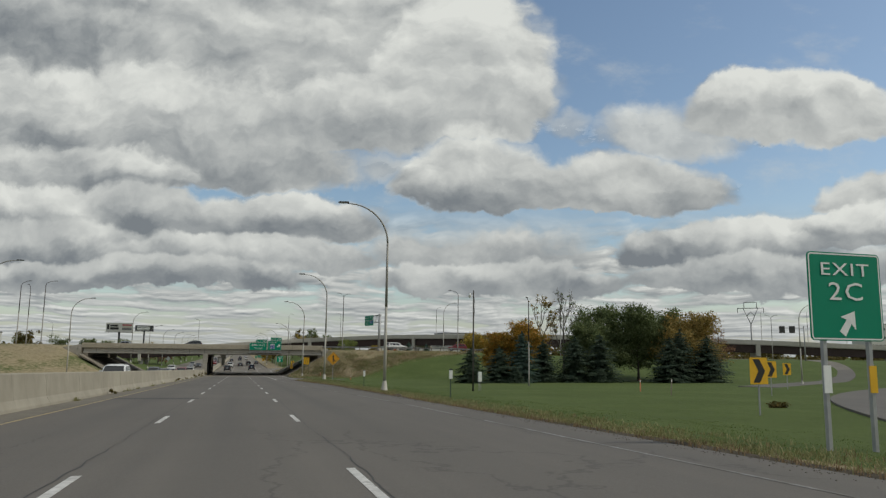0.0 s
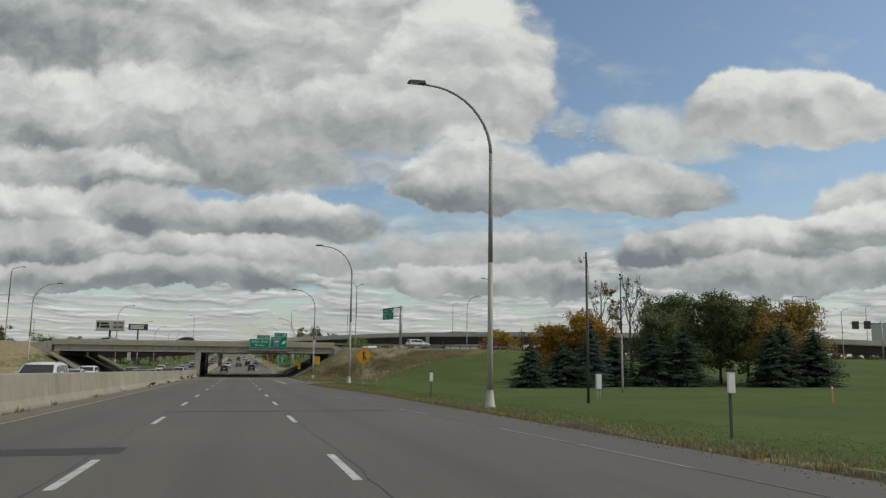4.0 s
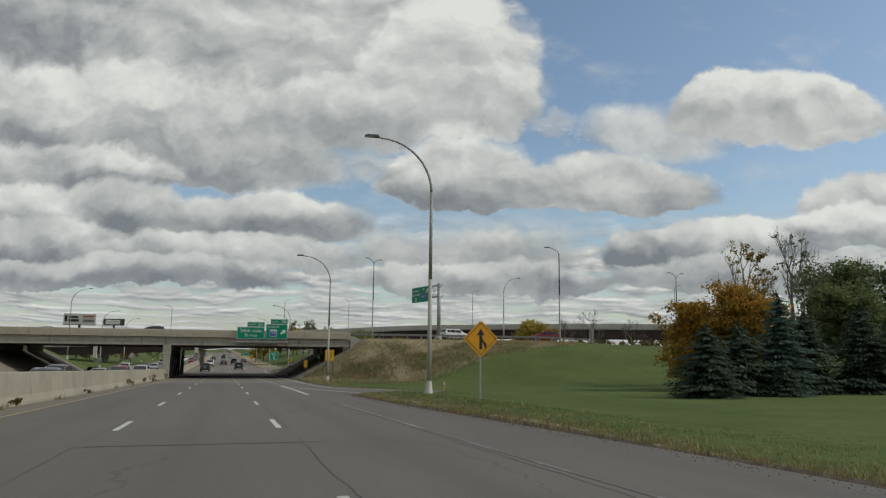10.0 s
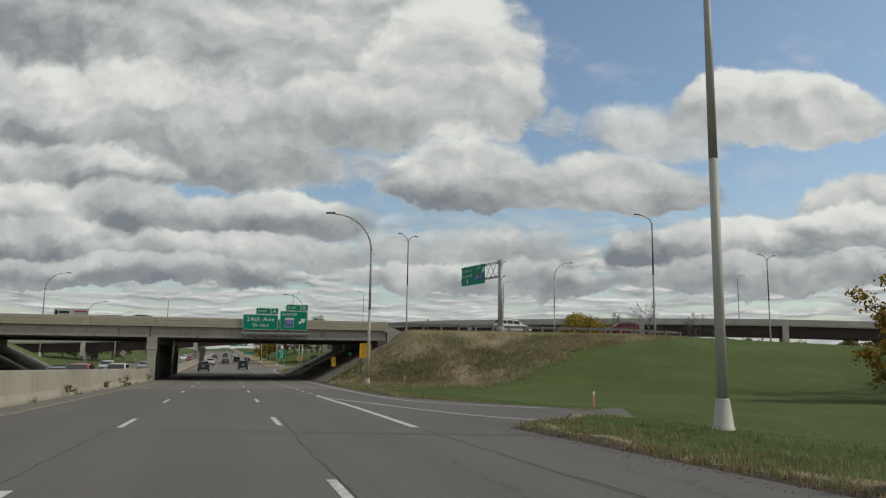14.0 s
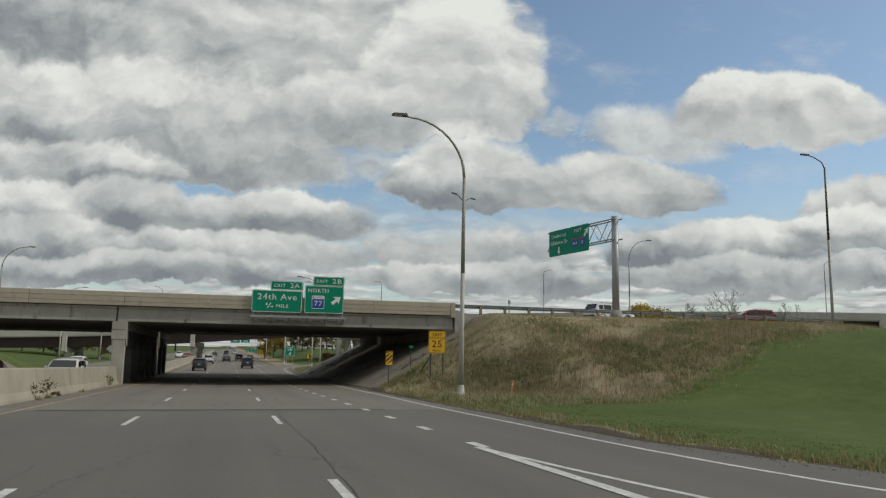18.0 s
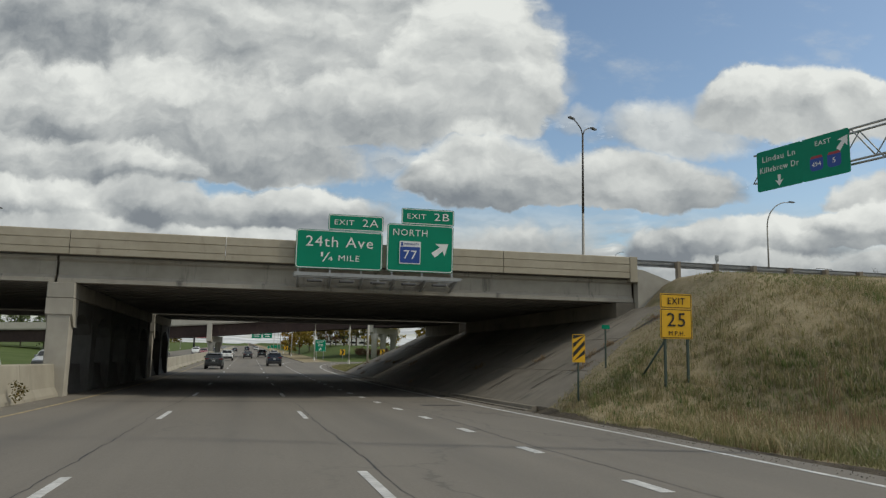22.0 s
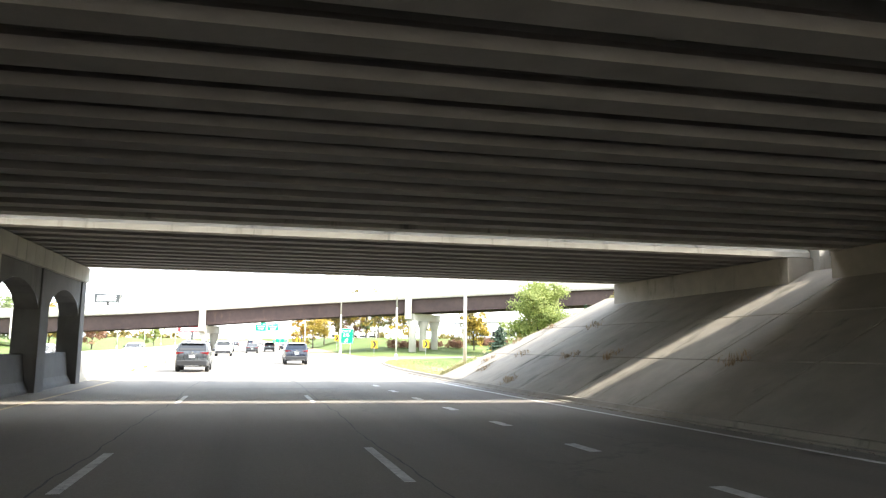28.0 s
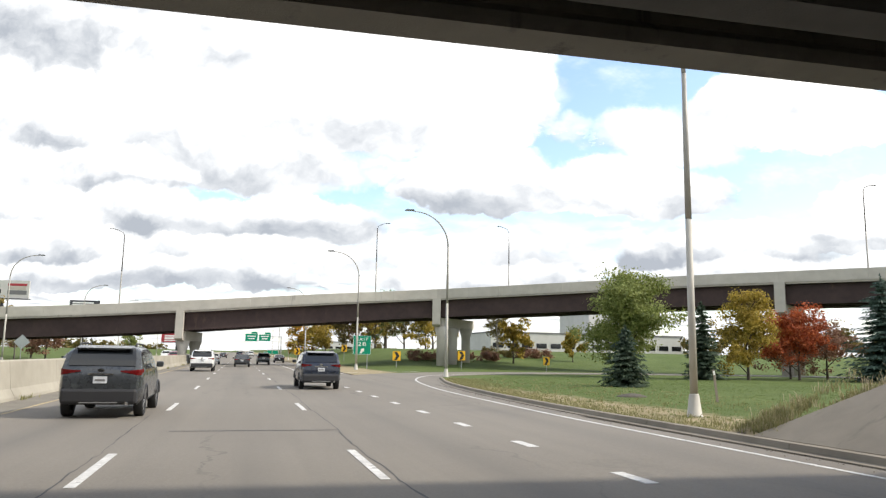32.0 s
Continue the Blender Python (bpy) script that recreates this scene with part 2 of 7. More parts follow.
def road_material():
    """Worn concrete-grey asphalt: aggregate, darker oil tracks along the lanes, cracks."""
    m = bpy.data.materials.new("road_asphalt")
    m.use_nodes = True
    g = Graph(m.node_tree)
    bsdf = m.node_tree.nodes["Principled BSDF"]
    co = g.node("ShaderNodeNewGeometry").outputs["Position"]
    along = g.vmath("MULTIPLY", co, (1.0, 0.035, 1.0))
    streak = g.noise(along, 2.2, 5.0, 0.6)
    patch = g.noise(co, 0.12, 4.0, 0.55)
    grain = g.noise(co, 28.0, 3.0, 0.7)
    f = g.math("ADD", g.math("MULTIPLY", streak, 0.55), g.math("MULTIPLY", patch, 0.45))
    c = g.ramp(f, [(0.28, (0.098, 0.088, 0.077)), (0.72, (0.153, 0.138, 0.120))])
    c = g.mix(g.math("MULTIPLY", g.smooth(grain, 0.35, 0.75), 0.35), c, (0.20, 0.19, 0.175, 1))
    sx = g.node("ShaderNodeSeparateXYZ")
    g.put(sx.inputs[0], co)
    # lighter, tanner tone beyond the tar band before the bridge
    tan_side = g.math("GREATER_THAN", g.math("MULTIPLY_ADD", g.noise(co, 0.8, 3.0, 0.5), 0.3, sx.outputs[1]), 133.3)
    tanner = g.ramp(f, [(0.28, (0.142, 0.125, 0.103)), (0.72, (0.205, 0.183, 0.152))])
    c = g.mix(tan_side, c, g.mix(g.math("MULTIPLY", g.smooth(grain, 0.35, 0.75), 0.35), tanner, (0.25, 0.232, 0.205, 1)))
    # oil drip band in the middle of every lane
    lane = g.math("PINGPONG", g.math("SUBTRACT", sx.outputs[0], 1.55), 1.83)
    mid = g.math("MULTIPLY", g.smooth(lane, 1.0, 1.8), g.smooth(g.noise(along, 1.1, 4.0, 0.6), 0.30, 0.75))
    c = g.mix(g.math("MULTIPLY", mid, 0.38), c, (0.075, 0.072, 0.069, 1))
    # wandering cracks
    v = g.node("ShaderNodeTexVoronoi", feature="DISTANCE_TO_EDGE")
    g.put(v.inputs["Vector"], g.vmath("ADD", g.vmath("MULTIPLY", co, (0.27, 0.06, 1)), g.vmath("SCALE", g.noise(co, 0.7, 4.0, 0.6, out=1), scale=0.35)))
    v.inputs["Scale"].default_value = 0.8
    crack = g.math("SUBTRACT", 1.0, g.smooth(v.outputs[0], 0.0, 0.010))
    crack = g.math("MULTIPLY", crack, g.smooth(g.noise(co, 0.09, 2.0, 0.5), 0.48, 0.62))
    c = g.mix(g.math("MULTIPLY", crack, 0.35), c, (0.035, 0.034, 0.033, 1))
    g.put(bsdf.inputs["Base Color"], c)
    g.put(bsdf.inputs["Roughness"], g.math("MULTIPLY_ADD", streak, 0.2, 0.72))
    bsdf.inputs["Specular IOR Level"].default_value = 0.3
    b = g.node("ShaderNodeBump")
    b.inputs["Strength"].default_value, b.inputs["Distance"].default_value = 0.25, 0.01
    g.put(b.inputs["Height"], grain)
    g.put(bsdf.inputs["Normal"], b.outputs[0])
    return m


def ground_material():
    """Mown lawn, drying to tan rough grass on the embankments and bare earth by the kerbs (zones by the plan)."""
    m = bpy.data.materials.new("grass_ground")
    m.use_nodes = True
    g = Graph(m.node_tree)
    bsdf = m.node_tree.nodes["Principled BSDF"]
    co = g.node("ShaderNodeNewGeometry").outputs["Position"]
    dry = g.node("ShaderNodeAttribute", attribute_name="dry").outputs["Fac"]
    n1, n2, n3 = g.noise(co, 0.16, 5.0, 0.6), g.noise(co, 1.6, 5.0, 0.65), g.noise(co, 14.0, 4.0, 0.7)
    lawn = g.ramp(g.math("ADD", g.math("MULTIPLY", n1, 0.55), g.math("MULTIPLY", n2, 0.45)), [(0.30, (0.060, 0.085, 0.026)), (0.55, (0.092, 0.123, 0.040)), (0.75, (0.140, 0.162, 0.062))])
    lawn = g.mix(g.math("MULTIPLY", g.smooth(n3, 0.45, 0.75), 0.4), lawn, (0.138, 0.180, 0.055, 1))
    tan = g.ramp(g.math("ADD", g.math("MULTIPLY", n2, 0.6), g.math("MULTIPLY", n3, 0.4)), [(0.30, (0.20, 0.165, 0.095)), (0.52, (0.30, 0.248, 0.155)), (0.75, (0.40, 0.335, 0.22))])
    tan = g.mix(g.smooth(g.noise(co, 0.22, 4.0, 0.6), 0.60, 0.74), tan, (0.14, 0.135, 0.06, 1))
    k = g.smooth(g.math("ADD", dry, g.math("MULTIPLY_ADD", n2, 0.7, -0.35)), 0.35, 0.65)
    earth = g.ramp(g.math("ADD", g.math("MULTIPLY", n2, 0.4), g.math("MULTIPLY", n3, 0.6)), [(0.32, (0.048, 0.040, 0.030)), (0.55, (0.105, 0.088, 0.066)), (0.75, (0.19, 0.16, 0.118))])
    bare = g.smooth(g.math("ADD", dry, g.math("MULTIPLY_ADD", n2, 0.8, -0.4)), 0.88, 1.08)
    g.put(bsdf.inputs["Base Color"], g.mix(bare, g.mix(k, lawn, tan), earth))
    bsdf.inputs["Roughness"].default_value = 0.95
    bsdf.inputs["Specular IOR Level"].default_value = 0.1
    b = g.node("ShaderNodeBump")
    b.inputs["Strength"].default_value, b.inputs["Distance"].default_value = 0.6, 0.06
    g.put(b.inputs["Height"], g.math("ADD", n3, n2))
    g.put(bsdf.inputs["Normal"], b.outputs[0])
    return m


def leaf_material(name, tones):
    """Leaves: tone by clump and by leaf, a little light comes through."""
    m = bpy.data.materials.new(name)
    m.use_nodes = True
    g = Graph(m.node_tree)
    bsdf = m.node_tree.nodes["Principled BSDF"]
    geo = g.node("ShaderNodeNewGeometry")
    f = g.math("ADD", g.math("MULTIPLY", geo.outputs["Random Per Island"], 0.55), g.math("MULTIPLY", g.noise(geo.outputs["Position"], 0.45, 3.0, 0.6), 0.45))
    c = g.ramp(f, [(0.22, tones[0]), (0.5, tones[1]), (0.8, tones[2])])
    g.put(bsdf.inputs["Base Color"], c)
    bsdf.inputs["Roughness"].default_value = 0.65
    bsdf.inputs["Specular IOR Level"].default_value = 0.25
    tr = g.node("ShaderNodeBsdfTranslucent")
    g.put(tr.inputs[0], c)
    mx = g.node("ShaderNodeMixShader")
    mx.inputs[0].default_value = 0.38
    g.put(mx.inputs[1], bsdf.outputs[0])
    g.put(mx.inputs[2], tr.outputs[0])
    g.put(m.node_tree.nodes["Material Output"].inputs[0], mx.outputs[0])
    return m


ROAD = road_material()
GRASS = ground_material()
TAR = material("tar_patch", ((0.035, 0.034, 0.033), (0.065, 0.062, 0.060)), 5.0, 0.7, bump=0.3)
WHITE_LINE = material("worn_white_paint", ((0.36, 0.35, 0.33), (0.72, 0.71, 0.68)), 9.0, 0.7, bump=0.2, coords="World", spots=((0.15, 0.145, 0.14), 6.0, 0.56, 0.72, (1, 1, 1)))
FADED_LINE = material("faded_white_paint", ((0.15, 0.145, 0.14), (0.34, 0.33, 0.32)), 9.0, 0.75, bump=0.2, coords="World", spots=((0.125, 0.115, 0.10), 0.55, 0.42, 0.56, (1, 0.6, 1)))
YELLOW_LINE = material("worn_yellow_paint", ((0.30, 0.235, 0.13), (0.46, 0.36, 0.19)), 9.0, 0.7, bump=0.2, coords="World", spots=((0.15, 0.14, 0.12), 5.0, 0.48, 0.7, (1, 0.3, 1)))
CONCRETE = material("weathered_concrete", ((0.27, 0.25, 0.215), (0.40, 0.375, 0.325)), 1.6, 0.85, bump=0.25, coords="World", spots=((0.17, 0.155, 0.135), 1.1, 0.55, 0.75, (2.2, 2.2, 0.35)), rnd=0.05)
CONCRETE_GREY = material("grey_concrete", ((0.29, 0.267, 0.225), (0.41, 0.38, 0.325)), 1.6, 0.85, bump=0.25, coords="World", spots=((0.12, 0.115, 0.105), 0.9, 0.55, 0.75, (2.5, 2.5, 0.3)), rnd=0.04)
CONCRETE_PARAPET = material("tan_concrete", ((0.34, 0.298, 0.225), (0.435, 0.388, 0.305)), 2.2, 0.85, bump=0.2, coords="World", spots=((0.22, 0.19, 0.145), 1.4, 0.58, 0.8, (1.2, 1.2, 0.4)), rnd=0.04)
CONCRETE_PALE = material("pale_weathered_concrete", ((0.42, 0.39, 0.34), (0.54, 0.51, 0.45)), 1.0, 0.88, bump=0.2, coords="World", spots=((0.24, 0.225, 0.20), 0.7, 0.62, 0.82, (1, 1, 0.25)), rnd=0.06)
# concrete under the bridges, the shade there put into its darker, sooty colour
CONCRETE_SHADE = material("shaded_concrete", ((0.075, 0.072, 0.067), (0.135, 0.129, 0.12)), 1.4, 0.9, bump=0.25, coords="World", spots=((0.08, 0.075, 0.068), 0.9, 0.52, 0.75, (2, 2, 0.3)), rnd=0.06)
CONCRETE_BARRIER = material("barrier_concrete", ((0.25, 0.228, 0.18), (0.37, 0.34, 0.275)), 1.2, 0.85, bump=0.25, coords="World", spots=((0.20, 0.18, 0.145), 0.9, 0.58, 0.80, (1.6, 1.6, 0.3)), rnd=0.06)
SHOULDER = material("tan_shoulder", ((0.135, 0.122, 0.10), (0.215, 0.195, 0.16)), 3.0, 0.9, bump=0.3, coords="World", spots=((0.09, 0.082, 0.07), 0.8, 0.55, 0.75, (1.5, 0.25, 1)))
CONCRETE_SLOPE = material("stained_slope_concrete", ((0.160, 0.138, 0.108), (0.262, 0.230, 0.185)), 1.2, 0.9, bump=0.35, coords="World", spots=((0.10, 0.092, 0.07), 0.8, 0.55, 0.72, (0.6, 1.6, 0.6)), rnd=0.07)
# inner girders and cross beams: base tone lowered for the shade under the decks
BEAM_SHADE = material("shaded_girder_concrete", ((0.165, 0.154, 0.141), (0.255, 0.239, 0.218)), 1.2, 0.9, bump=0.2, coords="World", spots=((0.17, 0.145, 0.12), 1.0, 0.58, 0.78, (0.4, 3, 1)), rnd=0.06)
RUST_STEEL = material("weathering_steel", ((0.030, 0.017, 0.016), (0.062, 0.038, 0.034)), 1.5, 0.7, bump=0.15, coords="World", spots=((0.09, 0.055, 0.04), 0.9, 0.6, 0.8, (1, 1, 0.3)), rnd=0.08)
GALV = material("galvanised_steel", ((0.28, 0.285, 0.285), (0.42, 0.425, 0.425)), 5.0, 0.5, 0.35, bump=0.05)
POLE_DARK = material("dark_brown_pole", ((0.065, 0.060, 0.055), (0.11, 0.10, 0.092)), 2.0, 0.5, 0.3, bump=0.03)
POLE_MID = material("mid_tone_pole", ((0.255, 0.244, 0.218), (0.355, 0.34, 0.305)), 2.0, 0.55, 0.15, bump=0.03, spots=((0.10, 0.095, 0.085), 1.5, 0.6, 0.8, (3, 3, 0.2)))
POLE_GREY = material("grey_pole", ((0.34, 0.325, 0.285), (0.46, 0.44, 0.39)), 2.0, 0.6, 0.1, bump=0.05, spots=((0.20, 0.19, 0.17), 2.0, 0.6, 0.8, (3, 3, 0.3)))
LAMP_HEAD = plain("lamp_head_grey", (0.10, 0.10, 0.10), 0.5, 0.3)
SIGN_GREEN = material("sign_green", ((0.0, 0.20, 0.112), (0.003, 0.245, 0.142)), 1.5, 0.5, bump=0.02, spots=((0.006, 0.185, 0.112), 1.0, 0.6, 0.8, (1, 1, 1)), spec=0.2)
SIGN_WHITE = plain("sign_white", (0.78, 0.78, 0.76), 0.45)
SIGN_BLUE = plain("sign_blue", (0.012, 0.06, 0.30), 0.45)
SIGN_RED = plain("sign_red", (0.35, 0.03, 0.04), 0.45)
SIGN_YELLOW = plain("sign_yellow", (0.72, 0.40, 0.01), 0.45)
SIGN_ORANGE = plain("sign_amber", (0.66, 0.30, 0.01), 0.45)
SIGN_BLACK = plain("sign_black", (0.012, 0.012, 0.012), 0.5)
SIGN_BACK = plain("sign_aluminium", (0.45, 0.46, 0.46), 0.4, 0.8)
POST_GREEN = plain("post_green", (0.05, 0.075, 0.06), 0.6)
ORANGE_STAKE = plain("faded_orange", (0.62, 0.22, 0.12), 0.7)
WOOD_POST = material("weathered_post", ((0.16, 0.13, 0.10), (0.30, 0.26, 0.21)), 8.0, 0.85, bump=0.3, stretch=(1, 1, 0.15))
BARK = material("bark", ((0.045, 0.036, 0.028), (0.115, 0.095, 0.075)), 9.0, 0.95, bump=0.6, stretch=(1, 1, 0.25))
BARK_GREY = material("grey_bark", ((0.11, 0.10, 0.085), (0.23, 0.21, 0.18)), 9.0, 0.95, bump=0.5, stretch=(1, 1, 0.25))
LEAF_GREEN = leaf_material("green_leaves", ((0.085, 0.112, 0.045), (0.140, 0.178, 0.072), (0.215, 0.250, 0.105)))
LEAF_LIGHT = leaf_material("light_green_leaves", ((0.12, 0.15, 0.04), (0.21, 0.25, 0.075), (0.33, 0.35, 0.12)))
LEAF_ORANGE = leaf_material("orange_leaves", ((0.150, 0.143, 0.033), (0.330, 0.203, 0.036), (0.600, 0.285, 0.039)))
LEAF_BROWN = leaf_material("olive_brown_leaves", ((0.07, 0.066, 0.02), (0.13, 0.105, 0.032), (0.20, 0.145, 0.05)))
LEAF_OLIVE = leaf_material("turning_olive_leaves", ((0.162, 0.142, 0.043), (0.304, 0.223, 0.068), (0.446, 0.297, 0.095)))
LEAF_YELLOW = leaf_material("yellow_leaves", ((0.18, 0.145, 0.03), (0.37, 0.27, 0.05), (0.52, 0.38, 0.08)))
LEAF_RED = leaf_material("red_leaves", ((0.20, 0.060, 0.025), (0.44, 0.10, 0.042), (0.58, 0.18, 0.065)))
LEAF_RUSSET = leaf_material("russet_leaves", ((0.14, 0.075, 0.050), (0.25, 0.13, 0.085), (0.34, 0.20, 0.13)))
NEEDLE = leaf_material("blue_green_needles", ((0.050, 0.085, 0.066), (0.078, 0.125, 0.098), (0.120, 0.180, 0.142)))
NEEDLE_DARK = leaf_material("dark_needles", ((0.038, 0.060, 0.040), (0.060, 0.090, 0.058), (0.092, 0.128, 0.080)))
BLADE_TAN = leaf_material("dry_grass_blades", ((0.217, 0.181, 0.090), (0.362, 0.297, 0.167), (0.522, 0.435, 0.275)))
EARTH = material("dark_earth", ((0.05, 0.045, 0.036), (0.12, 0.105, 0.085)), 9.0, 0.95, bump=0.3)
BLADE_STRAW = leaf_material("straw_blades", ((0.300, 0.256, 0.163), (0.425, 0.369, 0.250), (0.550, 0.488, 0.350)))
BLADE_OLIVE = leaf_material("olive_blades", ((0.156, 0.156, 0.062), (0.246, 0.234, 0.106), (0.348, 0.318, 0.162)))
BLADE_BROWN = leaf_material("brown_stalks", ((0.151, 0.104, 0.060), (0.252, 0.176, 0.101), (0.353, 0.252, 0.151)))
BLADE_GREEN = leaf_material("grass_blades", ((0.088, 0.128, 0.036), (0.136, 0.186, 0.058), (0.215, 0.250, 0.100)))
GLASS_DARK = plain("tinted_glass", (0.012, 0.014, 0.016), 0.06, 0.0, 0.7)
TYRE = plain("tyre_rubber", (0.018, 0.018, 0.018), 0.85)
RIM = plain("alloy_rim", (0.45, 0.45, 0.46), 0.35, 0.85)
BLACK_TRIM = plain("black_plastic", (0.022, 0.022, 0.024), 0.6)
TAIL_RED = plain("tail_lamp_red", (0.24, 0.012, 0.014), 0.2)
PLATE = plain("plate_white", (0.62, 0.64, 0.66), 0.5)
CHROME = plain("chrome", (0.7, 0.7, 0.7), 0.15, 1.0)
BUILDING_WHITE = material("white_panel_wall", ((0.46, 0.45, 0.42), (0.56, 0.55, 0.52)), 0.5, 0.8, bump=0.05, coords="World")
BUILDING_TAN = material("tan_wall", ((0.36, 0.32, 0.27), (0.46, 0.42, 0.36)), 0.5, 0.8, bump=0.05, coords="World")
ROOF_GREY = plain("roof_grey", (0.16, 0.16, 0.16), 0.8)


def car_paint(name, colour, metal=0.35):
    m = plain(name, colour, 0.28, metal, 0.5)
    m.node_tree.nodes["Principled BSDF"].inputs["Coat Weight"].default_value = 0.6
    return m

# ---- mesh helpers ----
def part(name, bm, mat, parent=None, label=""):
    """Links a bmesh as one mesh object, under a thing where one is given."""
    me = bpy.data.meshes.new(name)
    bm.to_mesh(me)
    bm.free()
    return link(name, me, mat, parent, label)


def link(name, me, mat=None, parent=None, label=""):
    if mat is not None and not me.materials:
        me.materials.append(mat)
    ob = new(name, me)
    if parent is not None:
        ob.parent = parent
    if label:
        tagged(ob, label)
    return ob


def thing(name, label, category, m=None, group="", kind=""):
    ob = tagged(new(name), label, category, group, kind)
    if m is not None:
        ob.matrix_world = m
    return ob


def box(bm, x0, x1, y0, y1, z0, z1, m=None, bevel=0.0):
    vs = [bm.verts.new((x, y, z)) for x in (x0, x1) for y in (y0, y1) for z in (z0, z1)]
    fs = [bm.faces.new([vs[i] for i in f]) for f in ((0, 1, 3, 2), (4, 6, 7, 5), (0, 4, 5, 1), (2, 3, 7, 6), (0, 2, 6, 4), (1, 5, 7, 3))]
    if bevel:
        r = bmesh.ops.bevel(bm, geom=list({e for f in fs for e in f.edges}), offset=bevel, segments=2, affect="EDGES", profile=0.5)
        vs = list({v for f in r["faces"] for v in f.verts} | {v for v in vs if v.is_valid})
    if m is not None:
        for v in vs:
            v.co = m @ v.co
    return vs


def tube(bm, pts, radii, sides=10, cap=True):
    """A tube along points; radii: one or one a point."""
    pts = [Vector(p) for p in pts]
    if not isinstance(radii, (list, tuple)):
        radii = [radii] * len(pts)
    rings = []
    side = None
    for i, p in enumerate(pts):
        d = (pts[min(i + 1, len(pts) - 1)] - pts[max(i - 1, 0)]).normalized()
        if side is None:
            side = d.orthogonal().normalized()
        side = (side - d * side.dot(d)).normalized()
        up = d.cross(side)
        rings.append([bm.verts.new(p + (side * math.cos(2 * math.pi * k / sides) + up * math.sin(2 * math.pi * k / sides)) * radii[i]) for k in range(sides)])
    for a, b in zip(rings, rings[1:]):
        for k in range(sides):
            f = bm.faces.new((a[k], a[(k + 1) % sides], b[(k + 1) % sides], b[k]))
            f.smooth = sides > 5
    if cap:
        bm.faces.new(rings[0][::-1])
        bm.faces.new(rings[-1])


def prism(bm, poly, y0, y1, axis="y"):
    """A closed outline (pairs) drawn out along an axis."""
    def at(a, b, c):
        return {"y": (a, c, b), "x": (c, a, b), "z": (a, b, c)}[axis]
    p = [bm.verts.new(at(a, b, y0)) for a, b in poly]
    q = [bm.verts.new(at(a, b, y1)) for a, b in poly]
    bm.faces.new(p)
    bm.faces.new(q[::-1])
    for i in range(len(p)):
        j = (i + 1) % len(p)
        bm.faces.new((p[j], p[i], q[i], q[j]))
    bmesh.ops.recalc_face_normals(bm, faces=bm.faces)


def rounded(w, h, r, n=5):
    """The outline of a rounded rectangle round the origin."""
    out = []
    for cx, cy, a0 in ((w / 2 - r, h / 2 - r, 0), (-w / 2 + r, h / 2 - r, 90), (-w / 2 + r, -h / 2 + r, 180), (w / 2 - r, -h / 2 + r, 270)):
        for k in range(n + 1):
            a = radians(a0 + 90 * k / n)
            out.append((cx + r * math.cos(a), cy + r * math.sin(a)))
    return out


def lettering(text, size, mat, parent, x, z, y=-0.012, width=None, align="CENTER"):
    """Words in the built-in font, standing upright and facing -y."""
    cu = bpy.data.curves.new("words", "FONT")
    cu.body, cu.size, cu.align_x, cu.align_y, cu.extrude, cu.resolution_u = text, size, align, "CENTER", 0.003, 2
    cu.space_character = 1.12
    ob = bpy.data.objects.new("words", cu)
    scene.collection.objects.link(ob)
    bpy.context.view_layer.update()
    me = bpy.data.meshes.new_from_object(ob.evaluated_get(bpy.context.evaluated_depsgraph_get()))
    bpy.data.objects.remove(ob)
    xs = [v.co.x for v in me.vertices]
    k = width / (max(xs) - min(xs)) if width else 1.0
    me.transform(pose(x, y, z, 90) @ Matrix.Diagonal((k, 1, 1, 1)))
    # one mesh a letter: pieces that overlap across belong together
    bm = bmesh.new()
    bm.from_mesh(me)
    todo, pieces = set(bm.verts), []
    while todo:
        stack = [todo.pop()]
        piece = []
        while stack:
            a = stack.pop()
            piece.append(a)
            for e in a.link_edges:
                b = e.other_vert(a)
                if b in todo:
                    todo.remove(b)
                    stack.append(b)
        pieces.append([min(p.co.x for p in piece), max(p.co.x for p in piece), piece])
    pieces.sort(key=lambda p: p[0])
    letters = []
    for lo, hi, piece in pieces:
        if letters and lo < letters[-1][1] - 0.004 * size:
            letters[-1][1] = max(hi, letters[-1][1])
            letters[-1][2] += piece
        else:
            letters.append([lo, hi, piece])
    made = None
    for _, _, piece in letters:
        one = bmesh.new()
        at = {p: one.verts.new(p.co) for p in piece}
        for f in {f for p in piece for f in p.link_faces}:
            one.faces.new([at[p] for p in f.verts])
        made = part("letter", one, mat, parent)
    bm.free()
    bpy.data.meshes.remove(me)
    return made


def smoothstep(t):
    t = min(1.0, max(0.0, t))
    return t * t * (3 - 2 * t)


def spline(pts, step=1.0):
    """Points along a Catmull-Rom curve through pts."""
    pts = [Vector(p) for p in pts]
    ext = [2 * pts[0] - pts[1]] + pts + [2 * pts[-1] - pts[-2]]
    out = []
    for i in range(1, len(ext) - 2):
        a, b, c, d = ext[i - 1:i + 3]
        n = max(2, int((c - b).length / step))
        for k in range(n):
            t = k / n
            out.append(0.5 * ((2 * b) + (c - a) * t + (2 * a - 5 * b + 4 * c - d) * t * t + (3 * b - a - 3 * c + d) * t ** 3))
    return out + [pts[-1]]


def normals2d(pts):
    out = []
    for i in range(len(pts)):
        d = pts[min(i + 1, len(pts) - 1)] - pts[max(i - 1, 0)]
        out.append(Vector((d.y, -d.x, 0)).normalized())
    return out

# ---- the lie of the land ----
GRADE, Y_SAG, Y_FLAT = -0.02232, 150.0, 215.0


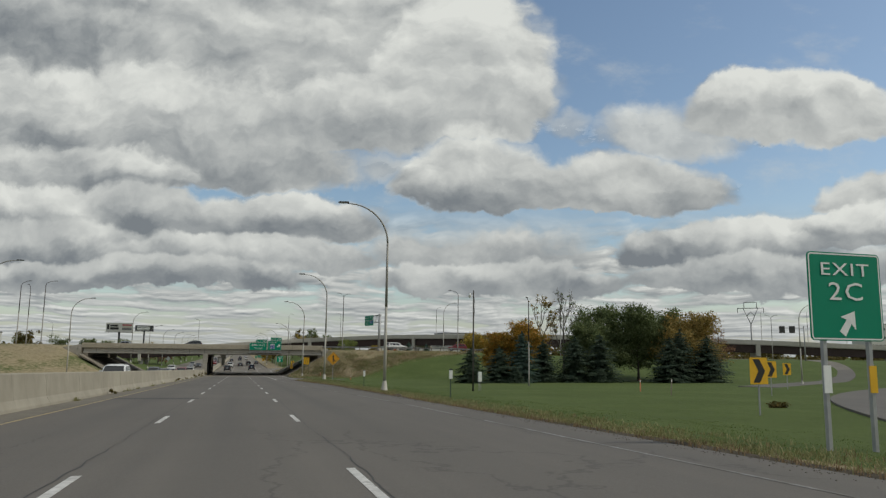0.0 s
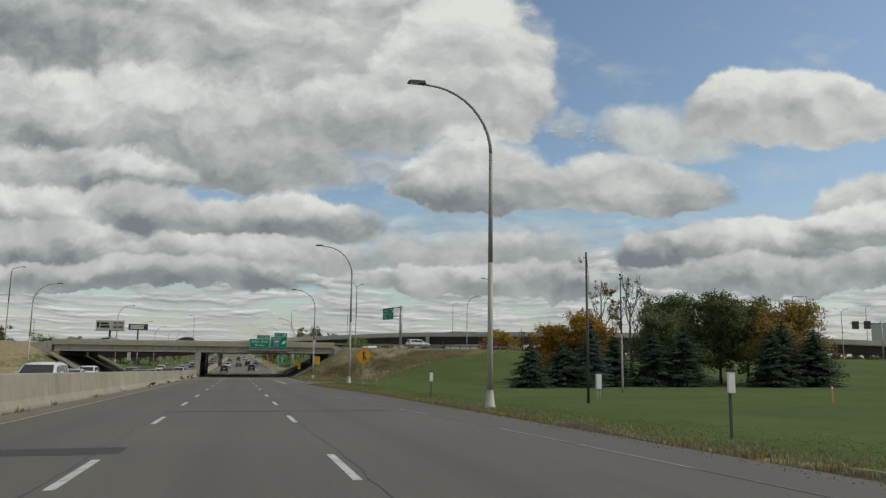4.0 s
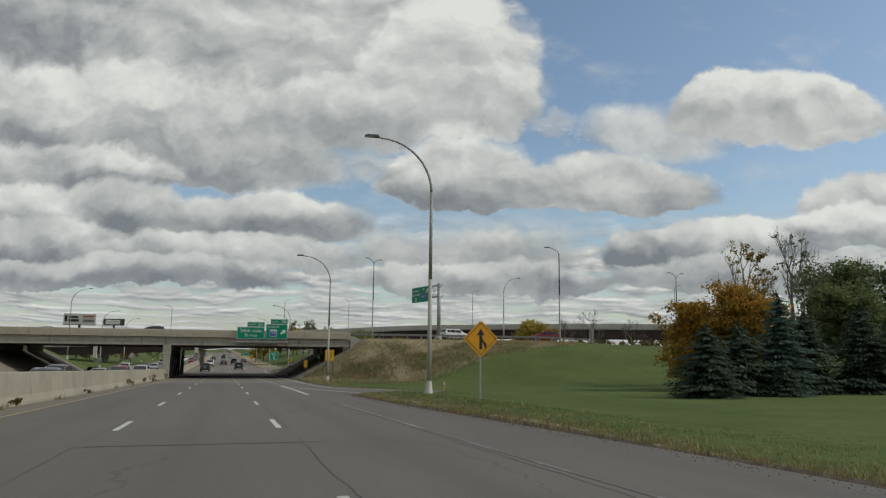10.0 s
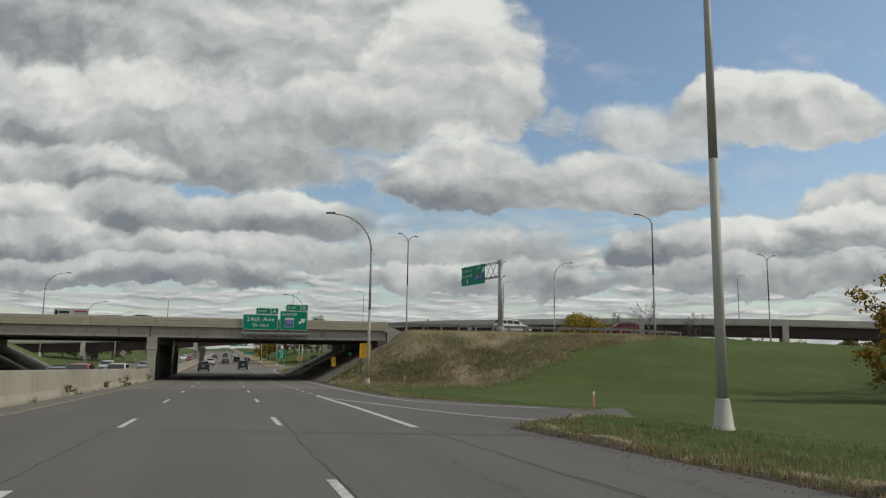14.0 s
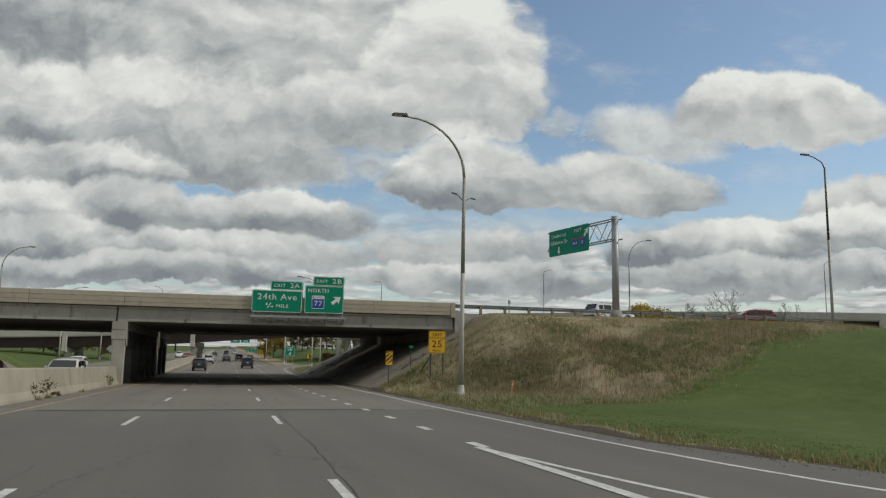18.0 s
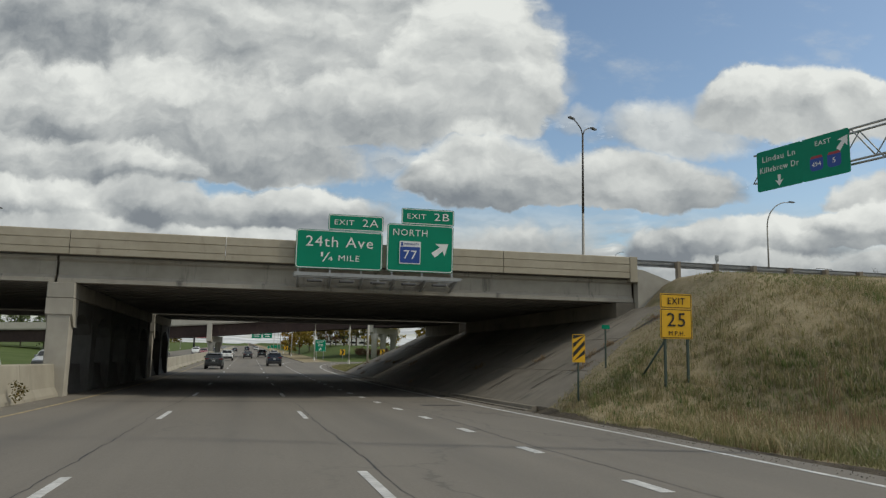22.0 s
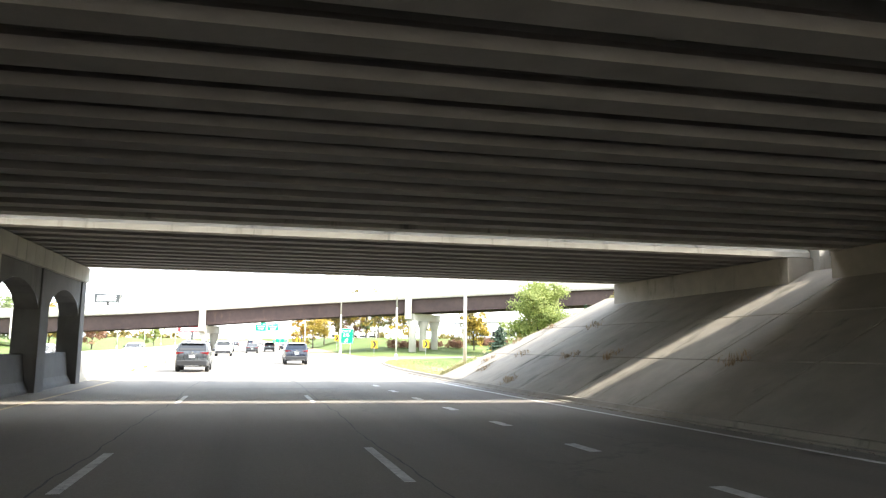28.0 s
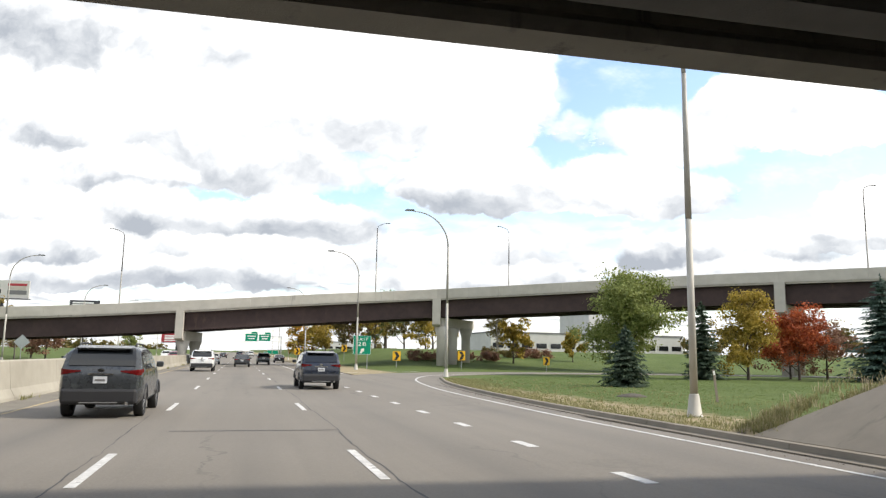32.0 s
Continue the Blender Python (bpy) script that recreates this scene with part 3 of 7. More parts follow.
def prof(y):
    """Height of the carriageway: it falls towards the underpass, then runs level and climbs slightly."""
    if y < -60:
        y = -60
    if y < Y_SAG:
        return -GRADE * (Y_FLAT - Y_SAG) / 2 - GRADE * (Y_SAG - y)
    if y < Y_FLAT:
        return -GRADE * (Y_FLAT - y) ** 2 / (2 * (Y_FLAT - Y_SAG))
    return 0.004 * max(0.0, y - 330)


def lin(v, pts):
    """Straight interpolation through pairs."""
    if v <= pts[0][0]:
        return pts[0][1]
    for (a, p), (b, q) in zip(pts, pts[1:]):
        if v <= b:
            return p + (q - p) * (v - a) / (b - a)
    return pts[-1][1]


EDGE_R = [(-60, 8.6), (0, 8.4), (70, 8.0), (86, 7.2), (92, 7.0), (100.0, 6.9), (101.2, 7.6), (102.4, 9.4), (104, 11.6), (106, 12.6), (109, 12.4), (112.5, 10.7), (117, 9.3), (122, 8.4), (140, 8.6), (150, 8.85), (205, 8.95), (225, 8.8), (240, 8.0), (262, 8.6), (300, 8.6), (900, 8.6)]
CREST = [(10, 6.06), (45, 6.1), (75, 5.3), (120, 5.0), (400, 5.0)]
TOE_Y = [(9, 152), (14, 150), (20, 142), (35, 126), (60, 115), (110, 105)]

DRY_Y = [(9, 136), (16, 139), (24, 141.5), (33, 145.5), (49, 153), (57, 161), (60, 215)]


def land(x, y):
    """Height of the ground."""
    base = prof(y)
    if x >= 0:
        edge = lin(y, EDGE_R)
        lawn = base - 0.05 - 0.42 * smoothstep((x - edge) / 12) * (1 - smoothstep((y - 120) / 30))
        lawn += 0.30 * math.exp(-((x - 10.5) / 2.2) ** 2) * smoothstep((y - 70) / 14) * (1 - smoothstep((y - 99.5) / 5))
        lawn += 0.012 * max(0, x - 40) * (1 - smoothstep((y - 110) / 30)) * 0.3
        crest = lin(x, CREST)
        toe = lin(x, TOE_Y)
        zy = lawn + (crest - lawn) * smoothstep((y - toe) / (160 - toe))
        zx = base + 0.06 + 0.541 * max(0.0, x - 9.5) + 0.55 * smoothstep((x - 17.3) / 1.6) * smoothstep((y - 157) / 4)
        u = min(1.0, max(0.0, (x - 9.55) / 7.45))
        far = lawn + (crest - lawn) * (1 - smoothstep((y - 206.9 + 4.6 * u) / (1.4 + 3.6 * u + 0.06 * max(0, x - 17))))
        z = min(crest, zx, zy if y < 160 else crest, far)
        if y > 270:
            z += 3.0 * smoothstep((y - 285) / 45) * smoothstep((x - 12) / 14)
        if x < edge + 0.4:
            z = base - 0.35 + 0.35 * smoothstep((x - edge + 0.8) / 1.2) * (1 if x > edge - 0.8 else 0)
        if 155.8 + 0.8 * max(0.0, x - 9.55) < y < 207 and x < 21:
            z -= 0.28
        return z
    if x > -24:
        return base - 0.35
    crest = 6.5
    lawn = base - 0.1 + 1.6 * smoothstep((-x - 26) / 30) * smoothstep((y - 215) / 30)
    zx = base - 0.1 + 0.52 * max(0.0, -x - 24)
    toe = lin(-x, [(24, 146), (36, 136), (60, 118), (120, 100)])
    zy = lawn + (crest - lawn) * smoothstep((y - toe) / (166 - toe))
    far = lawn + (crest - lawn) * (1 - smoothstep((y - 208) / 14))
    z = min(crest, zx, zy if y < 166 else crest, far)
    if 158.5 < y < 207 and x > -38:
        z -= 0.28
    return z


def dryness(x, y):
    """1 where the grass is tall and tan, 0 where it is mown."""
    d = 0.0
    if x > 0:
        edge = lin(y, EDGE_R)
        d = max(0.45 * (1 - smoothstep((x - edge) / 2.4)), 1.5 * (1 - smoothstep((x - edge - 0.15) / (1.25 + 0.7 * noise.noise((y * 0.45, 9.0, 1.0))))))
        toe = lin(x, TOE_Y)
        d = max(d, 0.75 * (1 - smoothstep((x - edge - 3.0) / 5)) * smoothstep((y - 134) / 10), 0.75 * smoothstep((y - lin(x, DRY_Y) + 1.5) / 5) * (1 if y < 212 else 0))
        if y > 206:
            d = max(d, 0.62 * (1 - smoothstep((x - lin(y, [(206, 9.6), (220, 9.9), (234, 11.2), (246, 14.0)])) / 2.2)), 0.8 * (1 - smoothstep((y - 206.5) / 4)))
        if 98 < y < 158:
            d = max(d, 1.55 * (1 - smoothstep((x - edge - 0.1) / (0.9 + 0.9 * (1 - smoothstep((y - 125) / 15)) + 0.5 * noise.noise((y * 0.3, 4.0, 1.0))))) * smoothstep((y - 98) / 6))
    elif x < -23:
        d = (0.62 + 0.3 * noise.noise((x * 0.15, y * 0.15, 6.0))) * (1 - smoothstep((y - 205) / 15)) * smoothstep((y - 95) / 25)
    return d


def axis(pieces):
    out = []
    for a, b, step in pieces:
        n = max(1, round((b - a) / step))
        out += [a + (b - a) * k / n for k in range(n)]
    return out + [pieces[-1][1]]


gx = axis([(-3200, -400, 400), (-400, -120, 40), (-120, -48, 6), (-48, -22, 1.3), (-22, 6, 4), (6, 12, 0.3), (12, 26, 0.65), (26, 70, 1.8), (70, 140, 5), (140, 400, 26), (400, 3200, 400)])
gy = axis([(-400, -40, 40), (-40, 84, 3), (84, 130, 1.4), (130, 215, 1.2), (215, 300, 2.5), (300, 400, 6), (400, 800, 40), (800, 4400, 400)])
gverts, gdry = [], []
for y in gy:
    for x in gx:
        z = land(x, y)
        amp = (min(1.0, dryness(x, y)) * 0.16 + 0.03) * (0.25 if x > 0 and y > 157 else 1)
        if abs(x) < 300 and y < 400 and not (-24 < x < lin(y, EDGE_R) + 0.5):
            z += amp * (noise.noise((x * 0.35, y * 0.35, 0.0)) + 0.5 * noise.noise((x * 1.1, y * 1.1, 3.0)))
        gverts.append((x, y, z))
        gdry.append(dryness(x, y))
nx = len(gx)
gfaces = [(j * nx + i, j * nx + i + 1, (j + 1) * nx + i + 1, (j + 1) * nx + i) for j in range(len(gy) - 1) for i in range(nx - 1)]
gme = bpy.data.meshes.new("ground")
gme.from_pydata(gverts, [], gfaces)
gme.attributes.new("dry", "FLOAT", "POINT").data.foreach_set("value", gdry)
gme.polygons.foreach_set("use_smooth", [True] * len(gfaces))
tagged(link("ground", gme, GRASS), "mown green lawn with tan rough grass on the embankments", "ground", kind="structure")


# ---- carriageways ----
def strip(name, left, right, mat, parent=None, lift=0.0, thick=0.3, label="", step=2.0):
    """A solid ribbon between two edges, each a list of points with heights."""
    n = len(left)
    vs = [(*p[:2], p[2] + lift) for p in left] + [(*p[:2], p[2] + lift) for p in right] + [(*p[:2], p[2] + lift - thick) for p in left] + [(*p[:2], p[2] + lift - thick) for p in right]
    fs = []
    for i in range(n - 1):
        fs += [(i, i + n, i + n + 1, i + 1), (i + 2 * n, i, i + 1, i + 1 + 2 * n), (i + n, i + 3 * n, i + 1 + 3 * n, i + 1 + n)]
    fs += [(0, 2 * n, 3 * n, n), (n - 1, 2 * n - 1, 4 * n - 1, 3 * n - 1)]
    me = bpy.data.meshes.new(name)
    me.from_pydata(vs, [], fs)
    bm = bmesh.new()
    bm.from_mesh(me)
    bmesh.ops.recalc_face_normals(bm, faces=bm.faces)
    bm.to_mesh(me)
    bm.free()
    return link(name, me, mat, parent, label)


road_ys = axis([(-60, 340, 2.0), (340, 900, 20)])
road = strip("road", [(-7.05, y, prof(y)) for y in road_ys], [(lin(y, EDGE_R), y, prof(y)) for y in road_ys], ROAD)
tagged(road, "worn grey asphalt freeway carriageway with faint cracks", "road", kind="structure")
road_far = strip("road_opposite", [(-23.5, y, prof(y)) for y in road_ys], [(-7.75, y, prof(y)) for y in road_ys], ROAD)
tagged(road_far, "grey asphalt carriageway of the opposite direction", "road", kind="structure")


def ribbon(pts, width, mat, name, lift, parent=None, thick=0.3, label=""):
    nrm = normals2d(pts)
    return strip(name, [p - n * width / 2 for p, n in zip(pts, nrm)], [p + n * width / 2 for p, n in zip(pts, nrm)], mat, parent, lift, thick, label)


def grounded(xy, extra=0.0, step=1.5):
    return [Vector((p.x, p.y, prof(p.y) + extra)) for p in spline([(x, y, 0) for x, y in xy], step)]


RAMP_ON = [(7.6, 113.6), (10.2, 108.8), (12.6, 106.4), (13.6, 105.8)]
on_ramp = ribbon([Vector((p.x, p.y, min(p.z, land(p.x, p.y) + 0.03 + 0.3 * smoothstep((11 - p.x) / 4)))) for p in grounded(RAMP_ON)], 4.8, ROAD, "road_on_ramp", -0.012)
tagged(on_ramp, "curving grey asphalt on-ramp merging into the freeway", "road", kind="structure")
RAMP_OFF = [(5.6, 214), (6.8, 230), (9.0, 243), (13.0, 255), (20, 264), (31, 269.5), (46, 271), (66, 268), (95, 256)]
off_ramp = ribbon(grounded(RAMP_OFF), 7.2, ROAD, "road_off_ramp", -0.010)
tagged(off_ramp, "curving grey asphalt off-ramp leaving under the flyover", "road", kind="structure")
RAMP_2C = [(9.5, -40), (12.5, -12), (19, 8), (29, 25), (46, 45), (68, 62), (95, 76), (130, 84)]
ramp2c = ribbon([Vector((p.x, p.y, land(p.x, p.y) + 0.06)) for p in spline([(x, y, 0) for x, y in RAMP_2C], 2.0)], 6.0, ROAD, "road_loop_ramp", 0.0)
loop_arm = ribbon([Vector((p.x, p.y, land(p.x, p.y) + 0.06)) for p in spline([(x, y, 0) for x, y in [(60, 76), (80, 92), (104, 111), (124, 130), (138, 150), (146, 172)]], 2.0)], 4.5, ROAD, "road_loop_arm", 0.0)
tagged(loop_arm, "far arm of the grey asphalt loop ramp", "road", kind="structure")
tagged(ramp2c, "curving grey asphalt exit ramp across the lawn", "road", kind="structure")


def line(xy, width, mat, name="lane_line", parent=None, step=2.0, lift=0.006):
    pts = [Vector((p.x, p.y, prof(p.y))) for p in spline([(x, y, 0) for x, y in xy], step)]
    return ribbon(pts, width, mat, name, lift, parent or road, 0.004)


DASH_Y = [-15.6, -3.0, 9.5, 22.5, 35.0, 46.0, 56.4, 66.2, 79.2, 91.0, 103.3, 116.0, 128.5, 141.2, 154.0, 166.4, 179.2, 192.2, 205.6, 217.7] + [230.2 + 12.2 * k for k in range(20)]
for x0 in (-2.11, 1.55):
    for y in DASH_Y:
        line([(x0, y - 1.55), (x0, y + 1.5)], 0.13, WHITE_LINE, "lane_dash", step=1.0)
y = 120.86
while y < 236:
    line([(4.83, y), (4.83, y + 0.95)], 0.2, WHITE_LINE, "lane_dash", step=0.5)
    y += 3.92
line([(-5.85, -60), (-5.85, 200), (-5.85, 480)], 0.10, YELLOW_LINE, "edge_line")
line([(6.95, -60), (6.85, 8), (6.55, 36), (5.6, 55), (5.0, 66), (4.85, 80), (4.80, 92)], 0.09, FADED_LINE, "edge_line")
line([(4.66, 100.4), (4.78, 110), (4.70, 120.9)], 0.20, WHITE_LINE, "edge_line", lift=0.010)
line([(4.72, 120.7), (5.06, 117.9), (5.55, 115.0), (6.0, 112.9), (6.5, 109.8), (7.65, 104.6), (9.6, 100.9)], 0.12, WHITE_LINE, "edge_line", step=1.0)
line([(11.6, 108.3), (9.9, 111.0), (8.65, 113.2), (7.95, 116.0), (7.65, 120.0), (7.66, 126), (7.75, 136), (8.12, 148), (8.22, 160), (8.30, 205), (8.5, 218), (9.4, 232), (11.9, 246), (16.6, 257), (25, 263.6)], 0.12, WHITE_LINE, "edge_line", step=1.5)
line([(4.85, 236), (5.0, 244), (6.8, 255), (11, 264), (18, 270.5)], 0.14, WHITE_LINE, "edge_line", step=1.5)
line([(4.85, 236), (4.85, 262), (5.2, 300), (5.2, 480)], 0.14, WHITE_LINE, "edge_line", step=3)
for a, b, y, w in ((-5.9, -1.9, 37.9, 1.15), (-2.3, 5.3, 50.2, 0.45), (-5.4, 5.5, 133.2, 0.5), (-2.2, 2.2, 74.0, 0.12), (-1.6, 1.8, 210.5, 0.12), (-5.8, 8.3, 160.8, 0.1), (6.1, 7.6, 158.7, 0.5), (-1.7, 3.0, 197.5, 0.25)):
    bm = bmesh.new()
    n = max(2, int((b - a) / 0.4))
    lo, hi = [], []
    for i in range(n + 1):
        x = a + (b - a) * i / n
        wob = 0.05 * noise.noise((x * 1.3, y, 0)) + 0.02 * x * (0.2 if y == 133.2 else -0.6 if y == 50.2 else 0.0)
        for lst, s in ((lo, -1), (hi, 1)):
            yy = y + wob + s * w / 2 * (1 + 0.25 * noise.noise((x * 2.1, s * 3 + y, 1)))
            lst.append(bm.verts.new((x, yy, prof(yy) + 0.004)))
    for i in range(n):
        bm.faces.new((lo[i], lo[i + 1], hi[i + 1], hi[i]))
    part("tar_patch", bm, TAR, road)
# sealed cracks that wander along the lane joints
for x0, ya, yb, amp in ((1.72, -20, 160, 0.16), (-2.3, -10, 120, 0.10), (4.7, 60, 100, 0.10), (1.75, 165, 260, 0.14), (-2.35, 135, 215, 0.16), (5.2, 138, 170, 0.16)):
    bm = bmesh.new()
    prev = None
    for i in range(int((yb - ya) / 0.3)):
        y = ya + i * 0.3
        x = x0 + amp * noise.noise((y * 0.12, x0, 0)) + 0.06 * noise.noise((y * 0.9, x0, 5)) + 0.035 * noise.noise((y * 3.1, x0, 7))
        w = max(0.003, 0.010 + 0.009 * noise.noise((y * 0.5, x0, 9)) + 0.010 * noise.noise((y * 2.7, x0, 11)))
        cur = (bm.verts.new((x - w, y, prof(y) + 0.003)), bm.verts.new((x + w, y, prof(y) + 0.003)))
        if prev:
            bm.faces.new((prev[0], prev[1], cur[1], cur[0]))
        prev = cur
    part("crack_seal", bm, TAR, road)
# kerb along the underpass and round the exit
kerb = tagged(new("kerb"), "low worn concrete kerb at the carriageway's edge", "kerb", kind="structure")
KERB = [(9.3, 156), (9.25, 185), (9.3, 206), (9.6, 220), (11.0, 234), (13.6, 246)]
kp = grounded(KERB, 0.0, 3.0)
for a, b in zip(kp, kp[1:]):
    d = (b - a).normalized()
    nrm = Vector((d.y, -d.x, 0))
    bm = bmesh.new()
    vs = []
    for p in (a + d * 0.006, b - d * 0.006):
        vs.append([bm.verts.new(p + nrm * o + Vector((0, 0, z))) for o, z in ((-0.22, -0.2), (-0.22, 0.012), (-0.02, 0.02), (0.02, 0.13), (0.17, 0.14), (0.17, -0.2))])
    for i in range(6):
        bm.faces.new((vs[0][i], vs[0][(i + 1) % 6], vs[1][(i + 1) % 6], vs[1][i]))
    bm.faces.new(vs[0][::-1])
    bm.faces.new(vs[1])
    part("kerb_stone", bm, CONCRETE_SLOPE, kerb)

# tan shoulder beside the median
for a, b in ((-60, 159), (203, 480)):
    ys_ = axis([(a, b, 2.0)])
    sh = strip("shoulder", [(-7.04, y, prof(y)) for y in ys_], [(-6.0 + 0.06 * noise.noise((y * 0.2, 0.0, 2.0)), y, prof(y)) for y in ys_], SHOULDER, road, 0.004, 0.02)

# ---- median barrier ----
barrier = tagged(new("median_barrier"), "tall pale concrete median barrier with stained joints", "barrier", kind="structure")
SEC = [(-6.98, -0.2), (-7.02, 0.10), (-7.16, 0.36), (-7.26, 1.20), (-7.30, 1.24), (-7.50, 1.24), (-7.54, 1.20), (-7.64, 0.36), (-7.78, 0.10), (-7.82, -0.2)]
y = -60.0
while y < 520:
    ln = 6.1 if y < 330 else 30.0
    bm = bmesh.new()
    rows = []
    for yy in (y + 0.012, y + ln - 0.012):
        rows.append([bm.verts.new((x, yy, prof(yy) + z)) for x, z in SEC])
    for i in range(len(SEC)):
        j = (i + 1) % len(SEC)
        bm.faces.new((rows[0][i], rows[0][j], rows[1][j], rows[1][i]))
    bm.faces.new(rows[0][::-1])
    bm.faces.new(rows[1])
    bmesh.ops.recalc_face_normals(bm, faces=bm.faces)
    # segments below the decks are coloured darker for the bridges' shade
    part("barrier_segment", bm, CONCRETE_SHADE if 165 < y and y + ln < 203 else CONCRETE_BARRIER, barrier)
    y += ln

# ---- the twin overbridge ----
SK = -0.05                                   # the decks cross slightly askew


def sk(x, y):
    return y + SK * (x - 4)


def askew(bm):
    for v in bm.verts:
        v.co.y = sk(v.co.x, v.co.y)


def slab(name, x0, x1, y0, y1, z0, z1, mat, parent, label="", bev=0.0):
    bm = bmesh.new()
    box(bm, x0, x1, y0, y1, z0, z1, bevel=bev)
    askew(bm)
    return part(name, bm, mat, parent, label)


def overbridge(name, ya, yb, label, sections, dz=0.0, fall=0.0):
    top = tagged(new(name), label, "bridge", kind="structure")
    xa, xb = -31.5, 17.4
    # deck tone darkened for the shade beneath it
    slab("deck", xa, xb, ya + 0.25, yb - 0.25, 5.92, 6.18, CONCRETE_SHADE, top)
    for y, s in ((ya, 1), (yb, -1)):
        # parapet panels with two shadow grooves, sloping at the top
        edges = sections
        for a, b in zip(edges, edges[1:]):
            bm = bmesh.new()
            o = [(0.0, 5.98), (0.0, 6.22), (0.03, 6.23), (0.03, 6.25), (0.0, 6.26), (0.0, 6.58), (0.03, 6.59), (0.03, 6.61), (0.0, 6.62), (0.02, 6.93), (0.05, 6.96), (0.36, 6.96), (0.40, 6.9), (0.45, 5.98)]
            prism(bm, [(y + s * p, z) for p, z in o], a + 0.012, b - 0.012, "x")
            askew(bm)
            part("parapet_panel", bm, CONCRETE_PARAPET, top)
    for y, s in ((ya, 1), (yb, -1)):
        lo, hi = sorted((y - s * 0.006, y + s * 0.46))
        slab("end_post", 16.75, 17.12, lo, hi, 5.80, 6.97, CONCRETE_PARAPET, top, bev=0.02)
    # concrete girders with a bottom flange, span by span
    n = max(3, round((yb - ya - 1.2) / 1.15))
    for k in range(n + 1):
        y = ya + 0.55 + (yb - ya - 1.1) * k / n
        for a, b in ((-31.2, -7.55), (-7.45, 17.05)):
            bm = bmesh.new()
            o = [(-0.24, 4.88), (-0.24, 5.04), (-0.09, 5.18), (-0.09, 5.72), (-0.2, 5.80), (-0.2, 5.95), (0.2, 5.95), (0.2, 5.80), (0.09, 5.72), (0.09, 5.18), (0.24, 5.04), (0.24, 4.88)]
            prism(bm, [(y + p, z) for p, z in o], a, b, "x")
            askew(bm)
            # outer girders keep the lit grey, inner ones the shaded tone
            part("girder", bm, CONCRETE_GREY if k in (0, n) else BEAM_SHADE, top)
    for x in (-24.5, -18.5, -12.5, -2.0, 4.0, 10.0):
        slab("cross_beam", x - 0.12, x + 0.12, ya + 0.9, yb - 0.9, 5.25, 5.9, BEAM_SHADE, top)
    # pier: cap, columns with arched heads between them
    slab("pier_cap", -7.75, -6.75, ya + 0.15, yb - 0.15, 4.25, 4.86, CONCRETE_GREY, top, bev=0.03)
    bm = bmesh.new()
    prism(bm, [(ya + 0.15, 3.62), (ya + 0.62, 3.12), (ya + 1.1, 3.12), (ya + 1.1, 4.24), (ya + 0.15, 4.24)], -7.745, -6.755, "x")
    askew(bm)
    part("pier_nose", bm, CONCRETE_GREY, top)
    bays = max(2, round((yb - ya) / 5.0))
    w = (yb - ya - 0.8) / bays
    for k in range(bays + 1):
        y = ya + 0.4 + k * w
        base = prof(y) - 0.1
        # columns behind the first, and the webs, carry the deck's shade in their colour
        slab("column", -7.66, -6.84, max(ya + 0.2, y - 0.5), min(yb - 0.2, y + 0.5), base, 4.25, CONCRETE_GREY if k == 0 else CONCRETE_SHADE, top, bev=0.02)
        if k < bays:
            bm = bmesh.new()
            o = [(y + 0.5, 4.245), (y + w - 0.5, 4.245), (y + w - 0.5, 2.9)]
            o += [(y + 0.5 + (w - 1.0) * t, 2.9 + 0.85 * math.sin(math.pi * t) ** 0.6) for t in [j / 8 for j in range(7, 0, -1)]] + [(y + 0.5, 2.9)]
            prism(bm, o, -7.6, -6.9, "x")
            askew(bm)
            part("arch_web", bm, CONCRETE_SHADE, top)
    # abutments: seat, back wall, wing walls
    for x, s in ((17.4, 1), (-31.5, -1)):
        lo, hi = sorted((x + s * -0.1, x + s * 0.8))
        slab("back_wall", lo, hi, ya + 0.1, yb - 0.1, 3.6, 6.15, CONCRETE_SLOPE, top)
        lo, hi = sorted((x + s * 0.9, x + s * -1.2))
        slab("abutment_seat", lo, hi, ya + 0.3, yb - 0.3, 3.5, 4.86, CONCRETE_SLOPE, top)
    bm = bmesh.new()
    prism(bm, [(17.13, 6.40), (17.40, 6.38), (19.75, 5.58), (19.75, 5.0), (17.13, 4.2)], ya + 0.02, ya + 0.42, "y")
    askew(bm)
    part("wing_wall", bm, CONCRETE, top)
    bm = bmesh.new()
    prism(bm, [(-31.55, 6.6), (-32.1, 6.6), (-36.4, 5.7), (-36.4, 5.2), (-31.55, 4.2)], ya + 0.02, ya + 0.42, "y")
    askew(bm)
    part("wing_wall", bm, CONCRETE, top)
    # the deck falls gently along the road
    top.matrix_world = pose(0, ya, 5.0 + dz, fall) @ Matrix.Translation((0, -ya, -5.0))
    return top


FRONT, MID_A, MID_B, BACK = 163.3, 188.1, 189.3, 201.5
near_bridge = overbridge("bridge_near", FRONT, MID_A, "concrete girder overbridge with tan grooved parapet over the freeway", [-31.5, -25.5, -19.3, -13.2, -7.05, -1.15, 4.8, 10.7, 16.74], 0.0, -0.5)
far_bridge = overbridge("bridge_far", MID_B, BACK, "second concrete girder overbridge close behind the first", [-31.5, -25.5, -19.3, -13.2, -7.05, -1.15, 4.8, 10.7, 16.74], -0.19)

